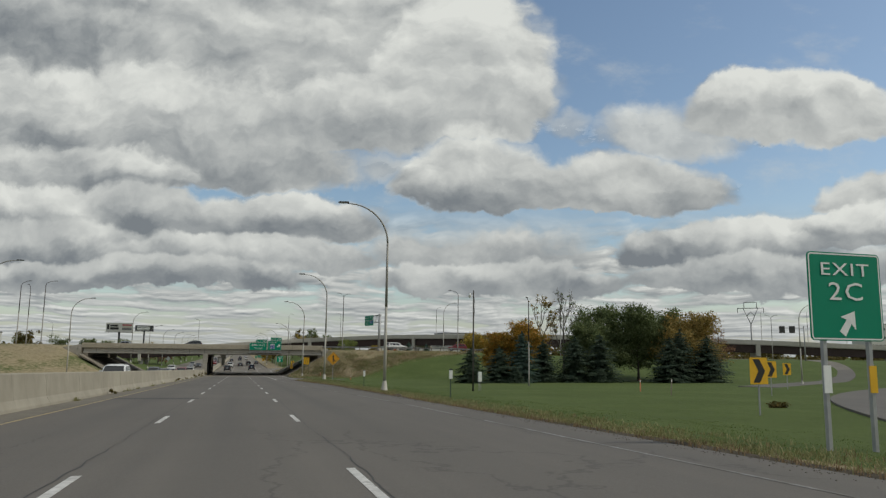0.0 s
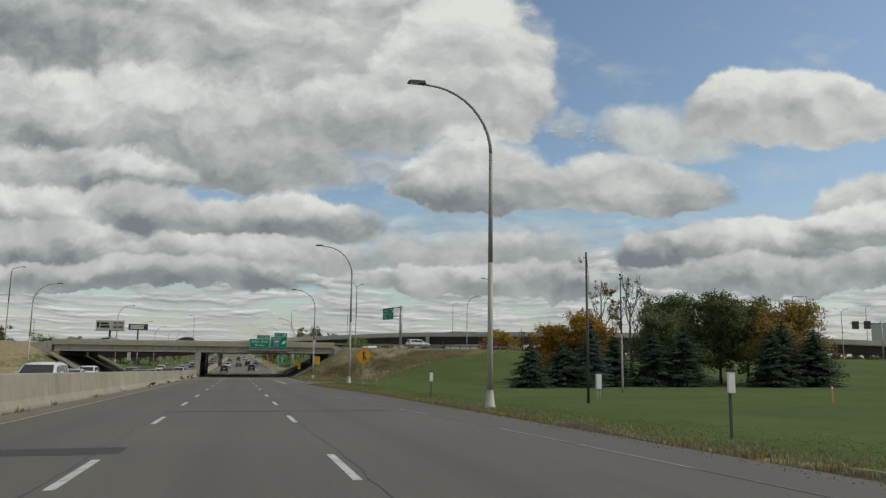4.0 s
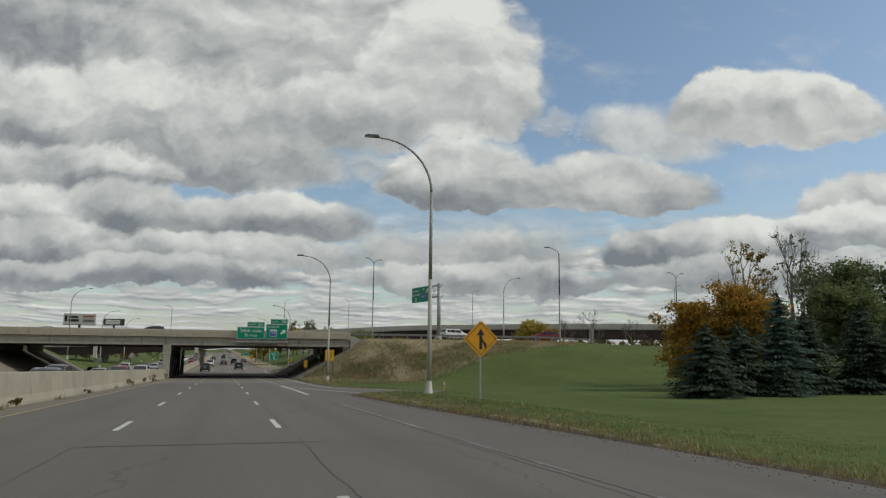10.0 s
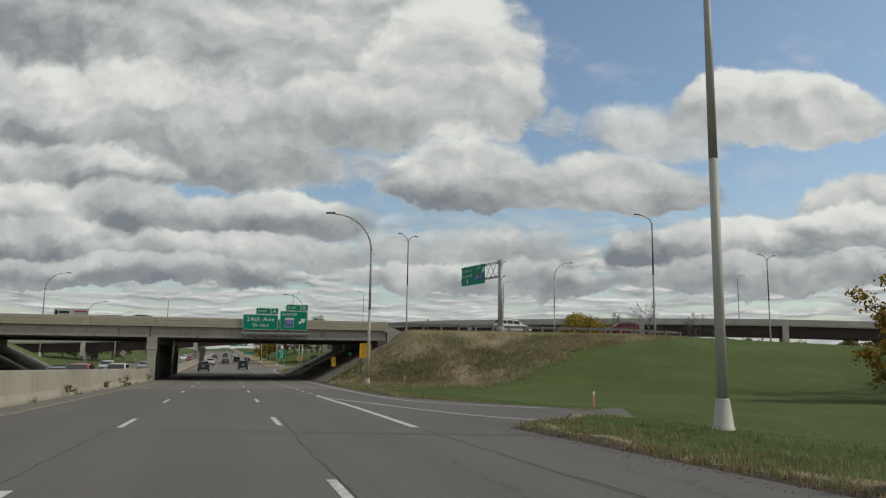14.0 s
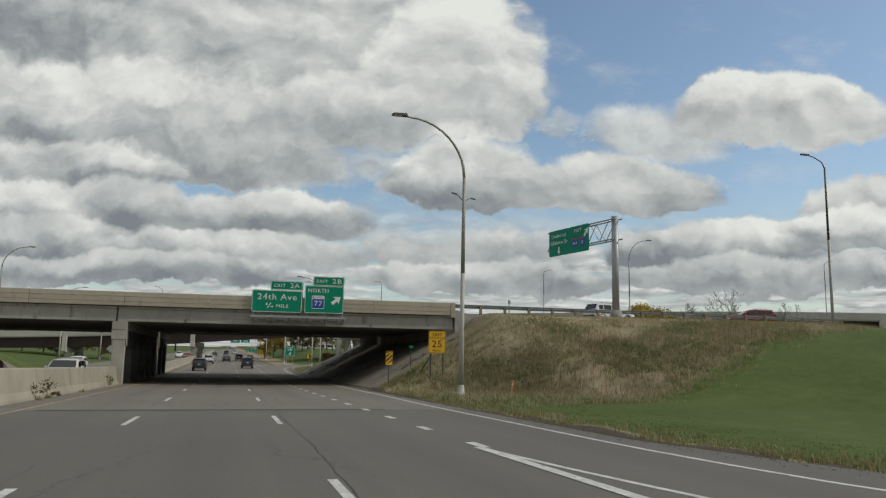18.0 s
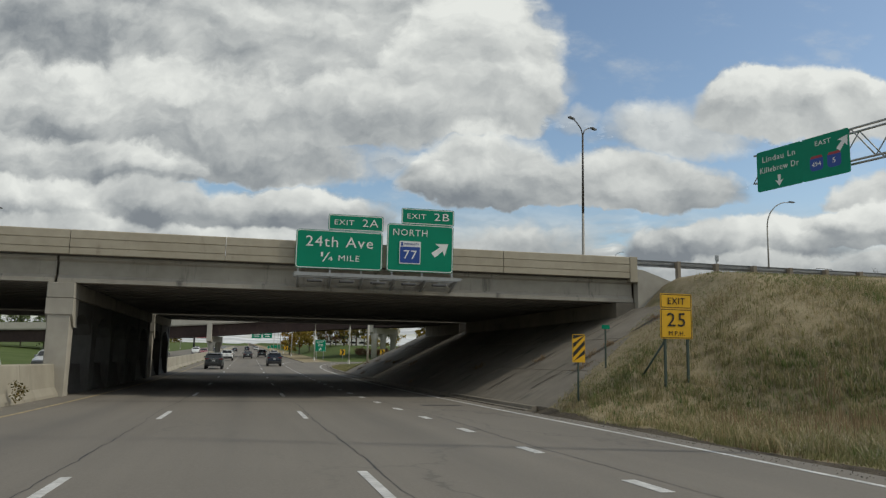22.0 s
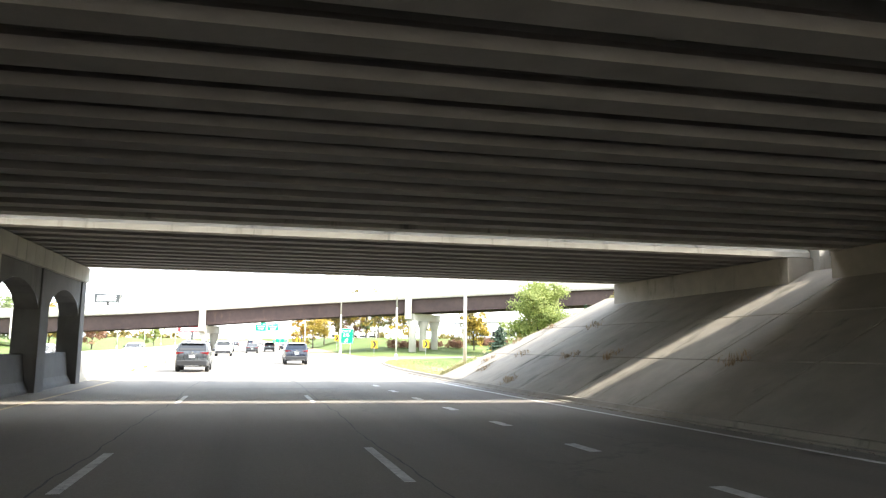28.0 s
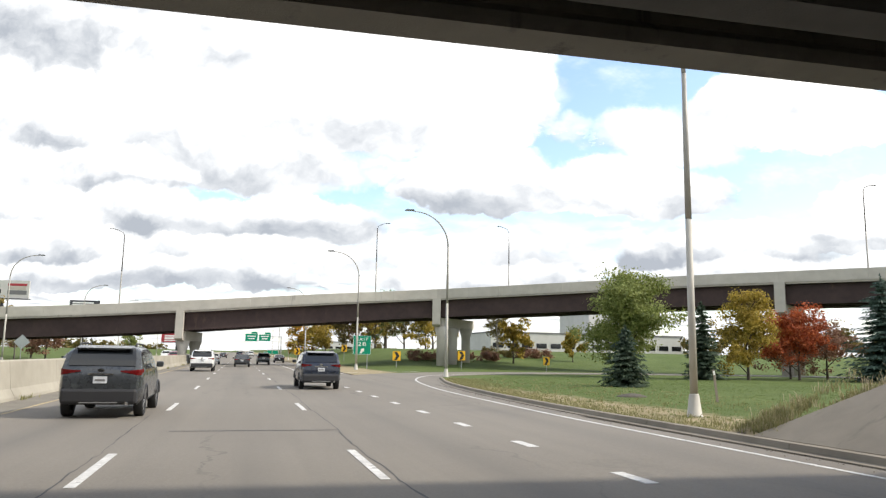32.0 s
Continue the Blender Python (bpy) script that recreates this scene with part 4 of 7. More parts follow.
# paved slopes below the abutments, panel by panel
for s, x_toe, x_top, mk in ((1, 9.55, 17.0, "slope_paving_near"), (-1, -24.0, -31.2, "slope_paving_opposite")):
    pav = tagged(new(mk), "stained concrete slope paving in large panels below the bridge", "slope paving", kind="structure")
    ys = axis([(155.0, 207.6, 4.2)])
    us = [0.0, 0.3, 0.62, 1.0]
    for j in range(len(ys) - 1):
        for i in range(3):
            bm = bmesh.new()
            corner = []
            for u, yy in ((us[i] + 0.003, ys[j] + 0.02), (us[i + 1] - 0.003, ys[j] + 0.02), (us[i + 1] - 0.003, ys[j + 1] - 0.02), (us[i] + 0.003, ys[j + 1] - 0.02)):
                # the outer rows stop lower, where the grass comes down
                uu = u
                if j == 0 and yy < ys[0] + 1:
                    yy += min(6.0 * u, 3.9 + 1.6 * u)
                if j == len(ys) - 2 and yy > ys[-1] - 1:
                    yy -= 4.6 * u
                x = x_toe + (x_top - x_toe) * uu
                z = prof(yy) + 0.12 + (4.15 - 0.12) * uu
                corner.append(Vector((x, sk(x, yy), z)))
            tilt = 0.012 * noise.noise((j * 3.1, i * 2.7, s))
            a = [bm.verts.new(c + Vector((0, 0, tilt))) for c in corner]
            b = [bm.verts.new(c - Vector((0, 0, 0.25))) for c in corner]
            bm.faces.new(a)
            bm.faces.new(b[::-1])
            for k in range(4):
                bm.faces.new((a[(k + 1) % 4], a[k], b[k], b[(k + 1) % 4]))
            bmesh.ops.recalc_face_normals(bm, faces=bm.faces)
            part("paving_panel", bm, CONCRETE_SLOPE, pav)

# dirt and dead weeds that have gathered along the joints of the slope
rngj = random.Random(5)
for y0, u0, u1, w in ((159.3, 0.12, 0.30, 0.10), (159.3, 0.34, 0.62, 0.20), (159.4, 0.68, 0.95, 0.16), (163.5, 0.06, 0.25, 0.09), (163.5, 0.30, 0.50, 0.12), (158.2, 0.26, 0.40, 0.12), (199.2, 0.15, 0.34, 0.12), (203.4, 0.30, 0.55, 0.14), (203.4, 0.05, 0.22, 0.10)):
    bm = bmesh.new()
    lo, hi = [], []
    n = 14
    for k in range(n + 1):
        u = u0 + (u1 - u0) * k / n
        taper = math.sin(math.pi * min(1.0, max(0.02, k / n))) ** 0.6
        for lst, sgn in ((lo, -1), (hi, 1)):
            yy = y0 + 0.12 * noise.noise((u * 9, y0, 2.0)) + sgn * w * taper * (0.55 + 0.9 * abs(noise.noise((u * 31, y0, 4.0 + sgn))))
            x = 9.55 + 7.45 * u
            lst.append(bm.verts.new((x, sk(x, yy), prof(yy) + 0.12 + 4.03 * u + 0.016 + 0.012 * rngj.random())))
    for k in range(n):
        bm.faces.new((lo[k], lo[k + 1], hi[k + 1], hi[k]))
    part("joint_dirt", bm, EARTH, bpy.data.objects["slope_paving_near"])

# road surface over the bridges and beyond on both sides
for a, b, nm in ((-140, -31.6, "approach_road_opposite"), (17.5, 150, "approach_road")):
    xs = axis([(a, b, 6.0)])
    ob = strip(nm, [(x, sk(max(-31, min(17, x)), FRONT + 0.6), max(land(x, 175), 5.0) + 0.04) for x in xs], [(x, sk(max(-31, min(17, x)), BACK - 0.6), max(land(x, 175), 5.0) + 0.04) for x in xs], ROAD)
    tagged(ob, "grey asphalt cross street at the bridge's end", "road", kind="structure")

# steel guard rail on wooden posts beyond the parapet
rail = thing("guard_rail", "galvanised steel guard rail on weathered wooden posts", "guard rail")
W_SEC = [(-0.00, 0.155), (0.045, 0.12), (0.045, 0.07), (0.0, 0.03), (0.0, -0.03), (0.045, -0.07), (0.045, -0.12), (0.0, -0.155)]
for i in range(9):
    x0, x1 = 17.14 + i * 4.1, 17.14 + (i + 1) * 4.1
    y0 = 162.80 - 0.05 * i
    bm = bmesh.new()
    rows = [[bm.verts.new((x, y + o, (6.06 if x < 45 else land(x, 162.7)) + 0.66 + z)) for o, z in W_SEC] for x, y in ((x0, y0), (x1, y0 - 0.05))]
    for k in range(len(W_SEC) - 1):
        bm.faces.new((rows[0][k], rows[1][k], rows[1][k + 1], rows[0][k + 1]))
    bmesh.ops.solidify(bm, geom=list(bm.faces), thickness=0.012)
    part("rail_beam", bm, GALV, rail)
    for x in (x0 + 2.05, x0 + 4.1):
        zz = 6.06 if x < 45 else land(x, 162.7)
        bm = bmesh.new()
        box(bm, x - 0.09, x + 0.09, y0 - 0.30, y0 - 0.10, zz - 0.9, zz + 0.80, bevel=0.012)
        p = part("rail_post", bm, WOOD_POST, rail)
        bm = bmesh.new()
        box(bm, x - 0.075, x + 0.075, y0 - 0.098, y0 - 0.014, zz + 0.50, zz + 0.79, bevel=0.006)
        part("spacer_block", bm, WOOD_POST, p)

# ---- the flyover ----
FLY = [(-260, 312, 5.2), (-120, 308, 5.6), (-60, 303, 6.0), (-30, 300, 6.96), (-8.2, 297.5, 8.36), (9, 296.5, 9.8), (26, 294, 11.0), (41.5, 286, 11.85), (53.6, 277, 12.4), (66, 264.5, 12.5), (90, 238, 12.4), (118, 217, 12.0), (158, 199, 11.0), (195, 188, 9.8), (260, 174, 8.3), (420, 150, 6.0)]
fly = tagged(new("flyover"), "long curved flyover ramp of dark weathering-steel girders with a concrete parapet", "bridge", kind="structure")
fpts = spline(FLY, 4.0)
fn = [-n for n in normals2d(fpts)]            # away from the viewer


def swept(name, section, i0, i1, mat, gap=0.0):
    """A closed section (offset across, height) drawn along a stretch of the flyover."""
    bm = bmesh.new()
    rings = []
    for i in range(i0, i1 + 1):
        p = fpts[i].copy()
        if gap and i in (i0, i1):
            d = (fpts[i1] - fpts[i0]).normalized() * gap * (1 if i == i0 else -1)
            p += d
        rings.append([bm.verts.new((p.x + fn[i].x * o, p.y + fn[i].y * o, p.z + z)) for o, z in section])
    m = len(section)
    for a, b in zip(rings, rings[1:]):
        for k in range(m):
            bm.faces.new((a[k], a[(k + 1) % m], b[(k + 1) % m], b[k]))
    bm.faces.new(rings[0])
    bm.faces.new(rings[-1][::-1])
    bmesh.ops.recalc_face_normals(bm, faces=bm.faces)
    return part(name, bm, mat, fly)


nf = len(fpts) - 1
for i in range(0, nf, 2):
    j = min(i + 2, nf)
    swept("parapet_panel", [(0.0, -1.30), (0.0, -0.02), (0.03, 0.0), (0.28, 0.0), (0.40, -0.9), (0.40, -1.30)], i, j, CONCRETE_PALE, 0.01)
    swept("parapet_panel", [(9.6, -1.30), (9.6, -0.9), (9.72, 0.0), (10.0, 0.0), (10.0, -1.30)], i, j, CONCRETE_PALE, 0.01)
for i in range(0, nf, 8):
    j = min(i + 8, nf)
    swept("deck", [(0.06, -1.55), (0.06, -1.31), (9.94, -1.31), (9.94, -1.55)], i, j, CONCRETE_GREY)
    for o in (0.75, 3.6, 6.4, 9.25):
        swept("girder", [(o - 0.25, -3.95), (o - 0.25, -3.90), (o - 0.02, -3.88), (o - 0.02, -1.60), (o - 0.22, -1.57), (o + 0.22, -1.57), (o + 0.02, -1.60), (o + 0.02, -3.88), (o + 0.25, -3.90), (o + 0.25, -3.95)], i, j, RUST_STEEL)


def fly_at(x=None, y=None):
    return min(range(len(fpts)), key=lambda i: abs(fpts[i].x - x))


def fly_pier(x, cols, width=1.0, nose=True, skew=0.12):
    i = fly_at(x)
    p, n = fpts[i], fn[i]
    t = Vector((n.y, -n.x, 0))
    m = Matrix(((t.x, n.x, 0, p.x), (t.y, n.y, 0, p.y), (0, 0, 1, 0), (0, 0, 0, 1)))
    soffit = p.z - 3.97
    # cap beam whose ends stand proud of the girders
    bm = bmesh.new()
    box(bm, -width / 2, width / 2, 0.9, 9.6, soffit - 1.25, soffit, m @ Matrix(((1, skew, 0, 0), (0, 1, 0, 0), (0, 0, 1, 0), (0, 0, 0, 1))), 0.03)
    part("pier_cap", bm, CONCRETE_PALE, fly)
    if nose:
        bm = bmesh.new()
        prism(bm, [(-0.35, soffit - 1.0), (-0.35, p.z - 1.32), (0.40, p.z - 1.32), (0.40, soffit - 0.4), (0.9, soffit - 1.25), (0.3, soffit - 1.25)], -width * 0.45, width * 0.45, "x")
        for v in bm.verts:
            v.co = m @ v.co
        part("pier_nose", bm, CONCRETE_PALE, fly)
    for c in cols:
        q = m @ Vector((skew * c, c, 0))
        g = land(q.x, q.y) if not -24 < q.x < 8.6 else prof(q.y)
        bm = bmesh.new()
        tube(bm, [(q.x, q.y, g - 0.3), (q.x, q.y, soffit - 2.6), (q.x, q.y, soffit - 1.25)], [width * 0.52, width * 0.52, width * 0.86], 16)
        part("column", bm, CONCRETE_PALE, fly)


fly_pier(-7.4, (2.0, 8.0), 1.1)
fly_pier(26, (1.4, 4.6, 8.4), 1.25, True, 0.48)
fly_pier(62, (2.0, 8.0), 1.3)
fly_pier(92, (2.0, 8.0), 1.3)
fly_pier(118, (2.0, 8.0), 1.4)
fly_pier(159, (2.0, 8.0), 1.4)
fly_pier(200, (2.0, 8.0), 1.4)
fly_pier(-38, (2.0, 8.0), 1.1)

# ---- lamp posts ----
def light_pole(height=13.6, arm=3.3, mat=POLE_GREY, both=False, upper=POLE_MID):
    """Tapered pole on a flared base with a bent arm over the road (towards -x) and a flat lamp head."""
    t = thing("street_lamp", "tall tapered steel lamp post with a curved arm", "street lamp", group="freeway lamps")
    bm = bmesh.new()
    tube(bm, [(0, 0, -0.2), (0, 0, 0.04), (0, 0, 0.05), (0, 0, 0.62), (0, 0, 0.66)], [0.24, 0.24, 0.22, 0.15, 0.125], 8)
    part("flared_base", bm, POLE_GREY, t)
    rise = 2.9
    bend = height - rise
    bm = bmesh.new()
    tube(bm, [(0, 0, 0.6), (0, 0, 3), (0, 0, bend * 0.56)], [0.118, 0.110, 0.099], 16)
    part("pole", bm, mat, t)
    # upper pole and arm take a darker tone for backlight against the sky
    bm = bmesh.new()
    tube(bm, [(0, 0, bend * 0.56 - 0.02), (0, 0, bend * 0.8), (0, 0, bend)], [0.101, 0.087, 0.075], 16)
    part("upper_pole", bm, POLE_MID, t)
    for s in ((-1, 1) if both else (-1,)):
        bm = bmesh.new()
        pts = [(0, 0, bend - 0.05)] + [(s * arm * 0.86 * (1 - math.cos(a)), 0, bend + (rise - 0.12) * math.sin(a)) for a in [radians(9 * k) for k in range(1, 11)]] + [(s * (arm - 0.25), 0, height - 0.08)]
        tube(bm, pts, [0.073 - 0.003 * k for k in range(len(pts))], 10)
        part("arm", bm, upper, t)
        bm = bmesh.new()
        prism(bm, [(s * (arm - 0.35), -0.05), (s * (arm - 0.3), 0.07), (s * (arm + 0.3), 0.05), (s * (arm + 0.42), 0.0), (s * (arm + 0.4), -0.05)], -0.15, 0.15, "y")
        for v in bm.verts:
            v.co.z += height - 0.05
        head = part("lamp_head", bm, LAMP_HEAD, t)
        bm = bmesh.new()
        box(bm, *sorted((s * (arm - 0.05), s * (arm + 0.33))), -0.11, 0.11, height - 0.125, height - 0.1)
        part("lens", bm, PLATE, head)
    return t


def slim_pole(height, arm=1.6, both=False):
    """Slimmer dark pole with one or two short raked arms."""
    t = thing("street_lamp", "slim dark lamp post with short raked arms", "street lamp", group="cross street lamps")
    bm = bmesh.new()
    tube(bm, [(0, 0, -0.3), (0, 0, 1.0), (0, 0, height * 0.5)], [0.13, 0.12, 0.095], 10)
    part("pole", bm, POLE_MID, t)
    # upper half's dark colour stands in for backlight from the sky
    bm = bmesh.new()
    tube(bm, [(0, 0, height * 0.5 - 0.02), (0, 0, height - 0.9)], [0.097, 0.07], 10)
    part("upper_pole", bm, POLE_DARK, t)
    for s in ((-1, 1) if both else (-1,)):
        bm = bmesh.new()
        tube(bm, [(0, 0, height - 1.0), (s * 0.25, 0, height - 0.5), (s * arm * 0.6, 0, height - 0.15), (s * arm, 0, height)], 0.045, 8)
        part("arm", bm, POLE_DARK, t)
        bm = bmesh.new()
        box(bm, *sorted((s * (arm - 0.15), s * (arm + 0.55))), -0.13, 0.13, height - 0.06, height + 0.05, bevel=0.02)
        part("lamp_head", bm, LAMP_HEAD, t)
    return t


proto = light_pole()
proto.matrix_world = pose(10.02, 52.7, prof(52.7) - 0.02)
for x, y, rot in ((10.5, 96.6, 0), (12.86, 214.1, 0), (15.9, 252.5, 0), (12.6, 279.0, 0), (11.0, 330, 0), (11.0, 376, 0), (11.0, 424, 0), (11, 470, 0),
                  (-28.6, 139, 180), (-28.6, 214.5, 180), (-28.0, 92, 180), (-28.4, 252, 180), (-28.6, 297, 180), (-28, 340, 180), (-28, 382, 180), (-28, 420, 180), (-28, 466, 180)):
    z = land(x, y)
    copy_thing(proto, pose(x, y, z, 0, 0, rot))
copy_thing(proto, pose(11.4, 143.0, land(11.4, 143.0)) @ Matrix.Diagonal((1.05, 1.05, 1.05, 1)))
first = slim_pole(13.6, 1.7)
first.matrix_world = pose(45.6, 154.5, land(45.6, 154.5))
copy_thing(first, pose(34.6, 86.0, land(34.6, 86), 0, 0, 60) @ Matrix.Diagonal((0.8, 0.8, 0.8, 1)))
copy_thing(proto, pose(55.1, 201.0, 5.0, 0, 0, 180) @ Matrix.Diagonal((1.0, 1.0, 1.10, 1)))
for x, y, rot in ((-41.0, 173, 200), (-46.5, 176, 160), (-47.4, 187, 90)):
    copy_thing(first, pose(x, y, land(x, y), 0, 0, rot))
double = slim_pole(14.2, 1.5, True)
double.matrix_world = pose(24.15, 183.0, 6.0, 0, 0, 35)
copy_thing(double, pose(80.3, 177.3, land(80, 177), 0, 0, 10))
copy_thing(double, pose(131.75, 160.5, land(131, 160), 0, 0, -20) @ Matrix.Diagonal((0.8, 0.8, (16.4 - land(131, 160)) / 14.2, 1)))
copy_thing(proto, pose(79.0, 90.4, land(79, 90.4), 0, 0, 180) @ Matrix.Diagonal((0.86, 0.86, 0.86, 1)))
for x, dy, rot in ((-17.2, 1.0, 0), (19.1, 1.0, 180), (32.5, 9.5, 0), (67.5, 1.0, 180), (110, 1.0, 180), (163, 9, 180), (172, 1, 180), (186, 1, 180), (-70, 1.0, 0)):
    i = fly_at(x)
    p = fpts[i] + fn[i] * dy
    copy_thing(first, pose(p.x, p.y, p.z - 1.3, 0, 0, rot) @ Matrix.Diagonal((0.83, 0.83, 0.83, 1)))

# ---- signs ----
def panel(parent, name, w, h, x, z, mat, y=0.0, r=0.07, border=SIGN_WHITE, inset=0.045, width=0.03, label=""):
    """A sheet with rounded corners, an even border line and a metal back."""
    bm = bmesh.new()
    prism(bm, [(x + a, z + b) for a, b in rounded(w, h, r)], y, y + 0.02, "y")
    p = part(name, bm, mat, parent, label)
    if border:
        bm = bmesh.new()
        o = [bm.verts.new((x + a, y - 0.004, z + b)) for a, b in rounded(w - inset, h - inset, max(0.02, r - inset / 2))]
        i = [bm.verts.new((x + a, y - 0.004, z + b)) for a, b in rounded(w - inset - 2 * width, h - inset - 2 * width, max(0.015, r - inset / 2 - width))]
        for k in range(len(o)):
            j = (k + 1) % len(o)
            bm.faces.new((o[k], o[j], i[j], i[k]))
        part("border", bm, border, p)
    return p


def flat(parent, pts, mat, name="symbol", y=-0.006):
    """A cut-out shape, in the sign's plane."""
    bm = bmesh.new()
    f = bm.faces.new([bm.verts.new((a, y, b)) for a, b in pts])
    r = bmesh.ops.extrude_face_region(bm, geom=[f])
    bmesh.ops.translate(bm, vec=(0, 0.004, 0), verts=[v for v in r["geom"] if isinstance(v, bmesh.types.BMVert)])
    bmesh.ops.recalc_face_normals(bm, faces=bm.faces)
    return part(name, bm, mat, parent)


def arrow(parent, x, z, size, ang, mat=SIGN_WHITE, y=-0.006):
    shape = [(-0.16, -0.5), (0.16, -0.5), (0.13, 0.06), (0.42, -0.02), (0.0, 0.55), (-0.42, -0.02), (-0.13, 0.06)]
    c, s = math.cos(radians(ang)), math.sin(radians(ang))
    return flat(parent, [(x + size * (a * c - b * s), z + size * (a * s + b * c)) for a, b in shape], mat, "arrow", y)


def post(parent, x, z0, z1, mat=GALV, y=0.06, w=0.07, name="post"):
    bm = bmesh.new()
    box(bm, x - w / 2, x + w / 2, y - w / 2, y + w / 2, z0, z1, bevel=0.006)
    return part(name, bm, mat, parent)


# guide signs hung on the bridge front, on a bracket shelf
YS = FRONT + 0.02
gs = thing("guide_sign", "large green guide signs with exit tabs on the bridge parapet", "road sign", pose(0, YS, -0.055, 0, 0, -2.86) @ Matrix.Diagonal((1.0227, 1.0227, 1.0227, 1)))
a = panel(gs, "sign_panel", 3.55, 1.60, 3.39, 6.52, SIGN_GREEN, r=0.14)
lettering("24th Ave", 0.62, SIGN_WHITE, a, 3.39, 6.82, width=2.75)
lettering("1", 0.27, SIGN_WHITE, a, 2.68, 6.30, width=0.09)
flat(a, [(2.70, 6.01), (2.76, 6.01), (3.0, 6.40), (2.94, 6.40)], SIGN_WHITE, "fraction_bar", -0.012)
lettering("4", 0.27, SIGN_WHITE, a, 3.03, 6.13, width=0.19)
lettering("MILE", 0.34, SIGN_WHITE, a, 3.78, 6.17, width=0.86)
a = panel(gs, "exit_tab", 2.28, 0.66, 4.03, 7.675, SIGN_GREEN, r=0.08)
lettering("EXIT", 0.30, SIGN_WHITE, a, 3.53, 7.665, width=0.80)
lettering("2A", 0.46, SIGN_WHITE, a, 4.62, 7.675, width=0.66)
b = panel(gs, "sign_panel", 2.84, 2.02, 6.76, 6.75, SIGN_GREEN, r=0.14)
lettering("NORTH", 0.40, SIGN_WHITE, b, 6.32, 7.38, width=1.46)
bm = bmesh.new()
prism(bm, [(6.32 + p, 6.55 + q) for p, q in rounded(0.90, 0.96, 0.05)], -0.02, -0.006, "y")
shield = part("route_shield", bm, SIGN_WHITE, b)
bm = bmesh.new()
prism(bm, [(6.32 + p, 6.45 + q) for p, q in rounded(0.84, 0.68, 0.04)], -0.027, -0.02, "y")
part("shield_field", bm, SIGN_BLUE, b)
lettering("MINNESOTA", 0.12, SIGN_BLUE, b, 6.38, 6.91, -0.026, width=0.62)
flat(b, [(5.93, 6.83), (6.03, 6.83), (6.0, 6.90), (6.03, 6.98), (5.94, 6.98)], SIGN_BLUE, "symbol", -0.028)
lettering("77", 0.52, SIGN_WHITE, b, 6.32, 6.44, -0.032, width=0.56)
arrow(b, 7.62, 6.72, 0.78, -52)
a = panel(gs, "exit_tab", 2.27, 0.68, 7.06, 8.105, SIGN_GREEN, r=0.08)
lettering("EXIT", 0.30, SIGN_WHITE, a, 6.56, 8.095, width=0.80)
lettering("2B", 0.46, SIGN_WHITE, a, 7.65, 8.105, width=0.66)
for k in range(6):
    x = 1.75 + 1.28 * k
    bm = bmesh.new()
    box(bm, x - 0.04, x + 0.04, 0.05, 0.13, 5.15, 7.3 if k < 3 else 7.7)
    part("upright", bm, GALV, gs)
    bm = bmesh.new()
    tube(bm, [(x, -0.95, 5.36), (x, 0.1, 5.26), (x, 0.5, 5.24)], 0.055, 6)
    part("bracket_arm", bm, GALV, gs)
    bm = bmesh.new()
    tube(bm, [(x, -0.9, 5.33), (x, 0.5, 4.98)], 0.05, 6)
    part("brace", bm, GALV, gs)
for y0, z in ((-0.95, 5.36), (-0.55, 5.34), (-0.15, 5.31)):
    bm = bmesh.new()
    box(bm, 1.55, 8.35, y0, y0 + 0.26, z + 0.03, z + 0.06)
    part("catwalk_grating", bm, GALV, gs)
bm = bmesh.new()
box(bm, 1.6, 8.3, -0.98, -0.94, 5.32, 5.46)
part("toe_rail", bm, GALV, gs)

for k in range(5):
    x = 2.4 + 1.28 * k
    sl = thing("sign_light", "grey elongated lamp slung below the guide sign's catwalk", "sign light", pose(x, YS - 0.95 - 0.05 * x, 5.25), group="sign lights")
    bm = bmesh.new()
    box(bm, -0.30, 0.30, -0.12, 0.12, -0.10, 0.0, bevel=0.03)
    part("housing", bm, LAMP_HEAD, sl)
    bm = bmesh.new()
    box(bm, -0.03, 0.03, -0.03, 0.03, 0.0, 0.10)
    part("stem", bm, GALV, sl)

# cantilever sign on the embankment
ct = thing("cantilever_sign", "steel cantilever truss sign post carrying two green guide signs", "road sign", pose(28.9, 158.6, 0))
bm = bmesh.new()
tube(bm, [(0, 0, 5.9), (0, 0, 14.0)], [0.28, 0.26], 16)
part("post", bm, GALV, ct)
bm = bmesh.new()
tube(bm, [(0, 0, 5.6), (0, 0, 6.6)], 0.45, 16)
part("footing", bm, CONCRETE, ct)
dirv = Vector((-1.5, 8.2, 0)).normalized()
for o in (-0.32, 0.32):
    for z in (12.15, 13.75):
        bm = bmesh.new()
        q = Vector((dirv.y, -dirv.x, 0)) * o
        tube(bm, [q - dirv * 0.5 + Vector((0, 0, z)), q + dirv * 8.6 + Vector((0, 0, z))], 0.06, 8)
        part("chord", bm, GALV, ct)
    for k in range(7):
        q = Vector((dirv.y, -dirv.x, 0)) * o
        a0, a1 = q + dirv * (0.3 + 1.2 * k), q + dirv * (0.3 + 1.2 * (k + 1))
        bm = bmesh.new()
        z0, z1 = (12.15, 13.75) if k % 2 else (13.75, 12.15)
        tube(bm, [a0 + Vector((0, 0, z0)), a1 + Vector((0, 0, z1))], 0.035, 6)
        part("web_member", bm, GALV, ct)
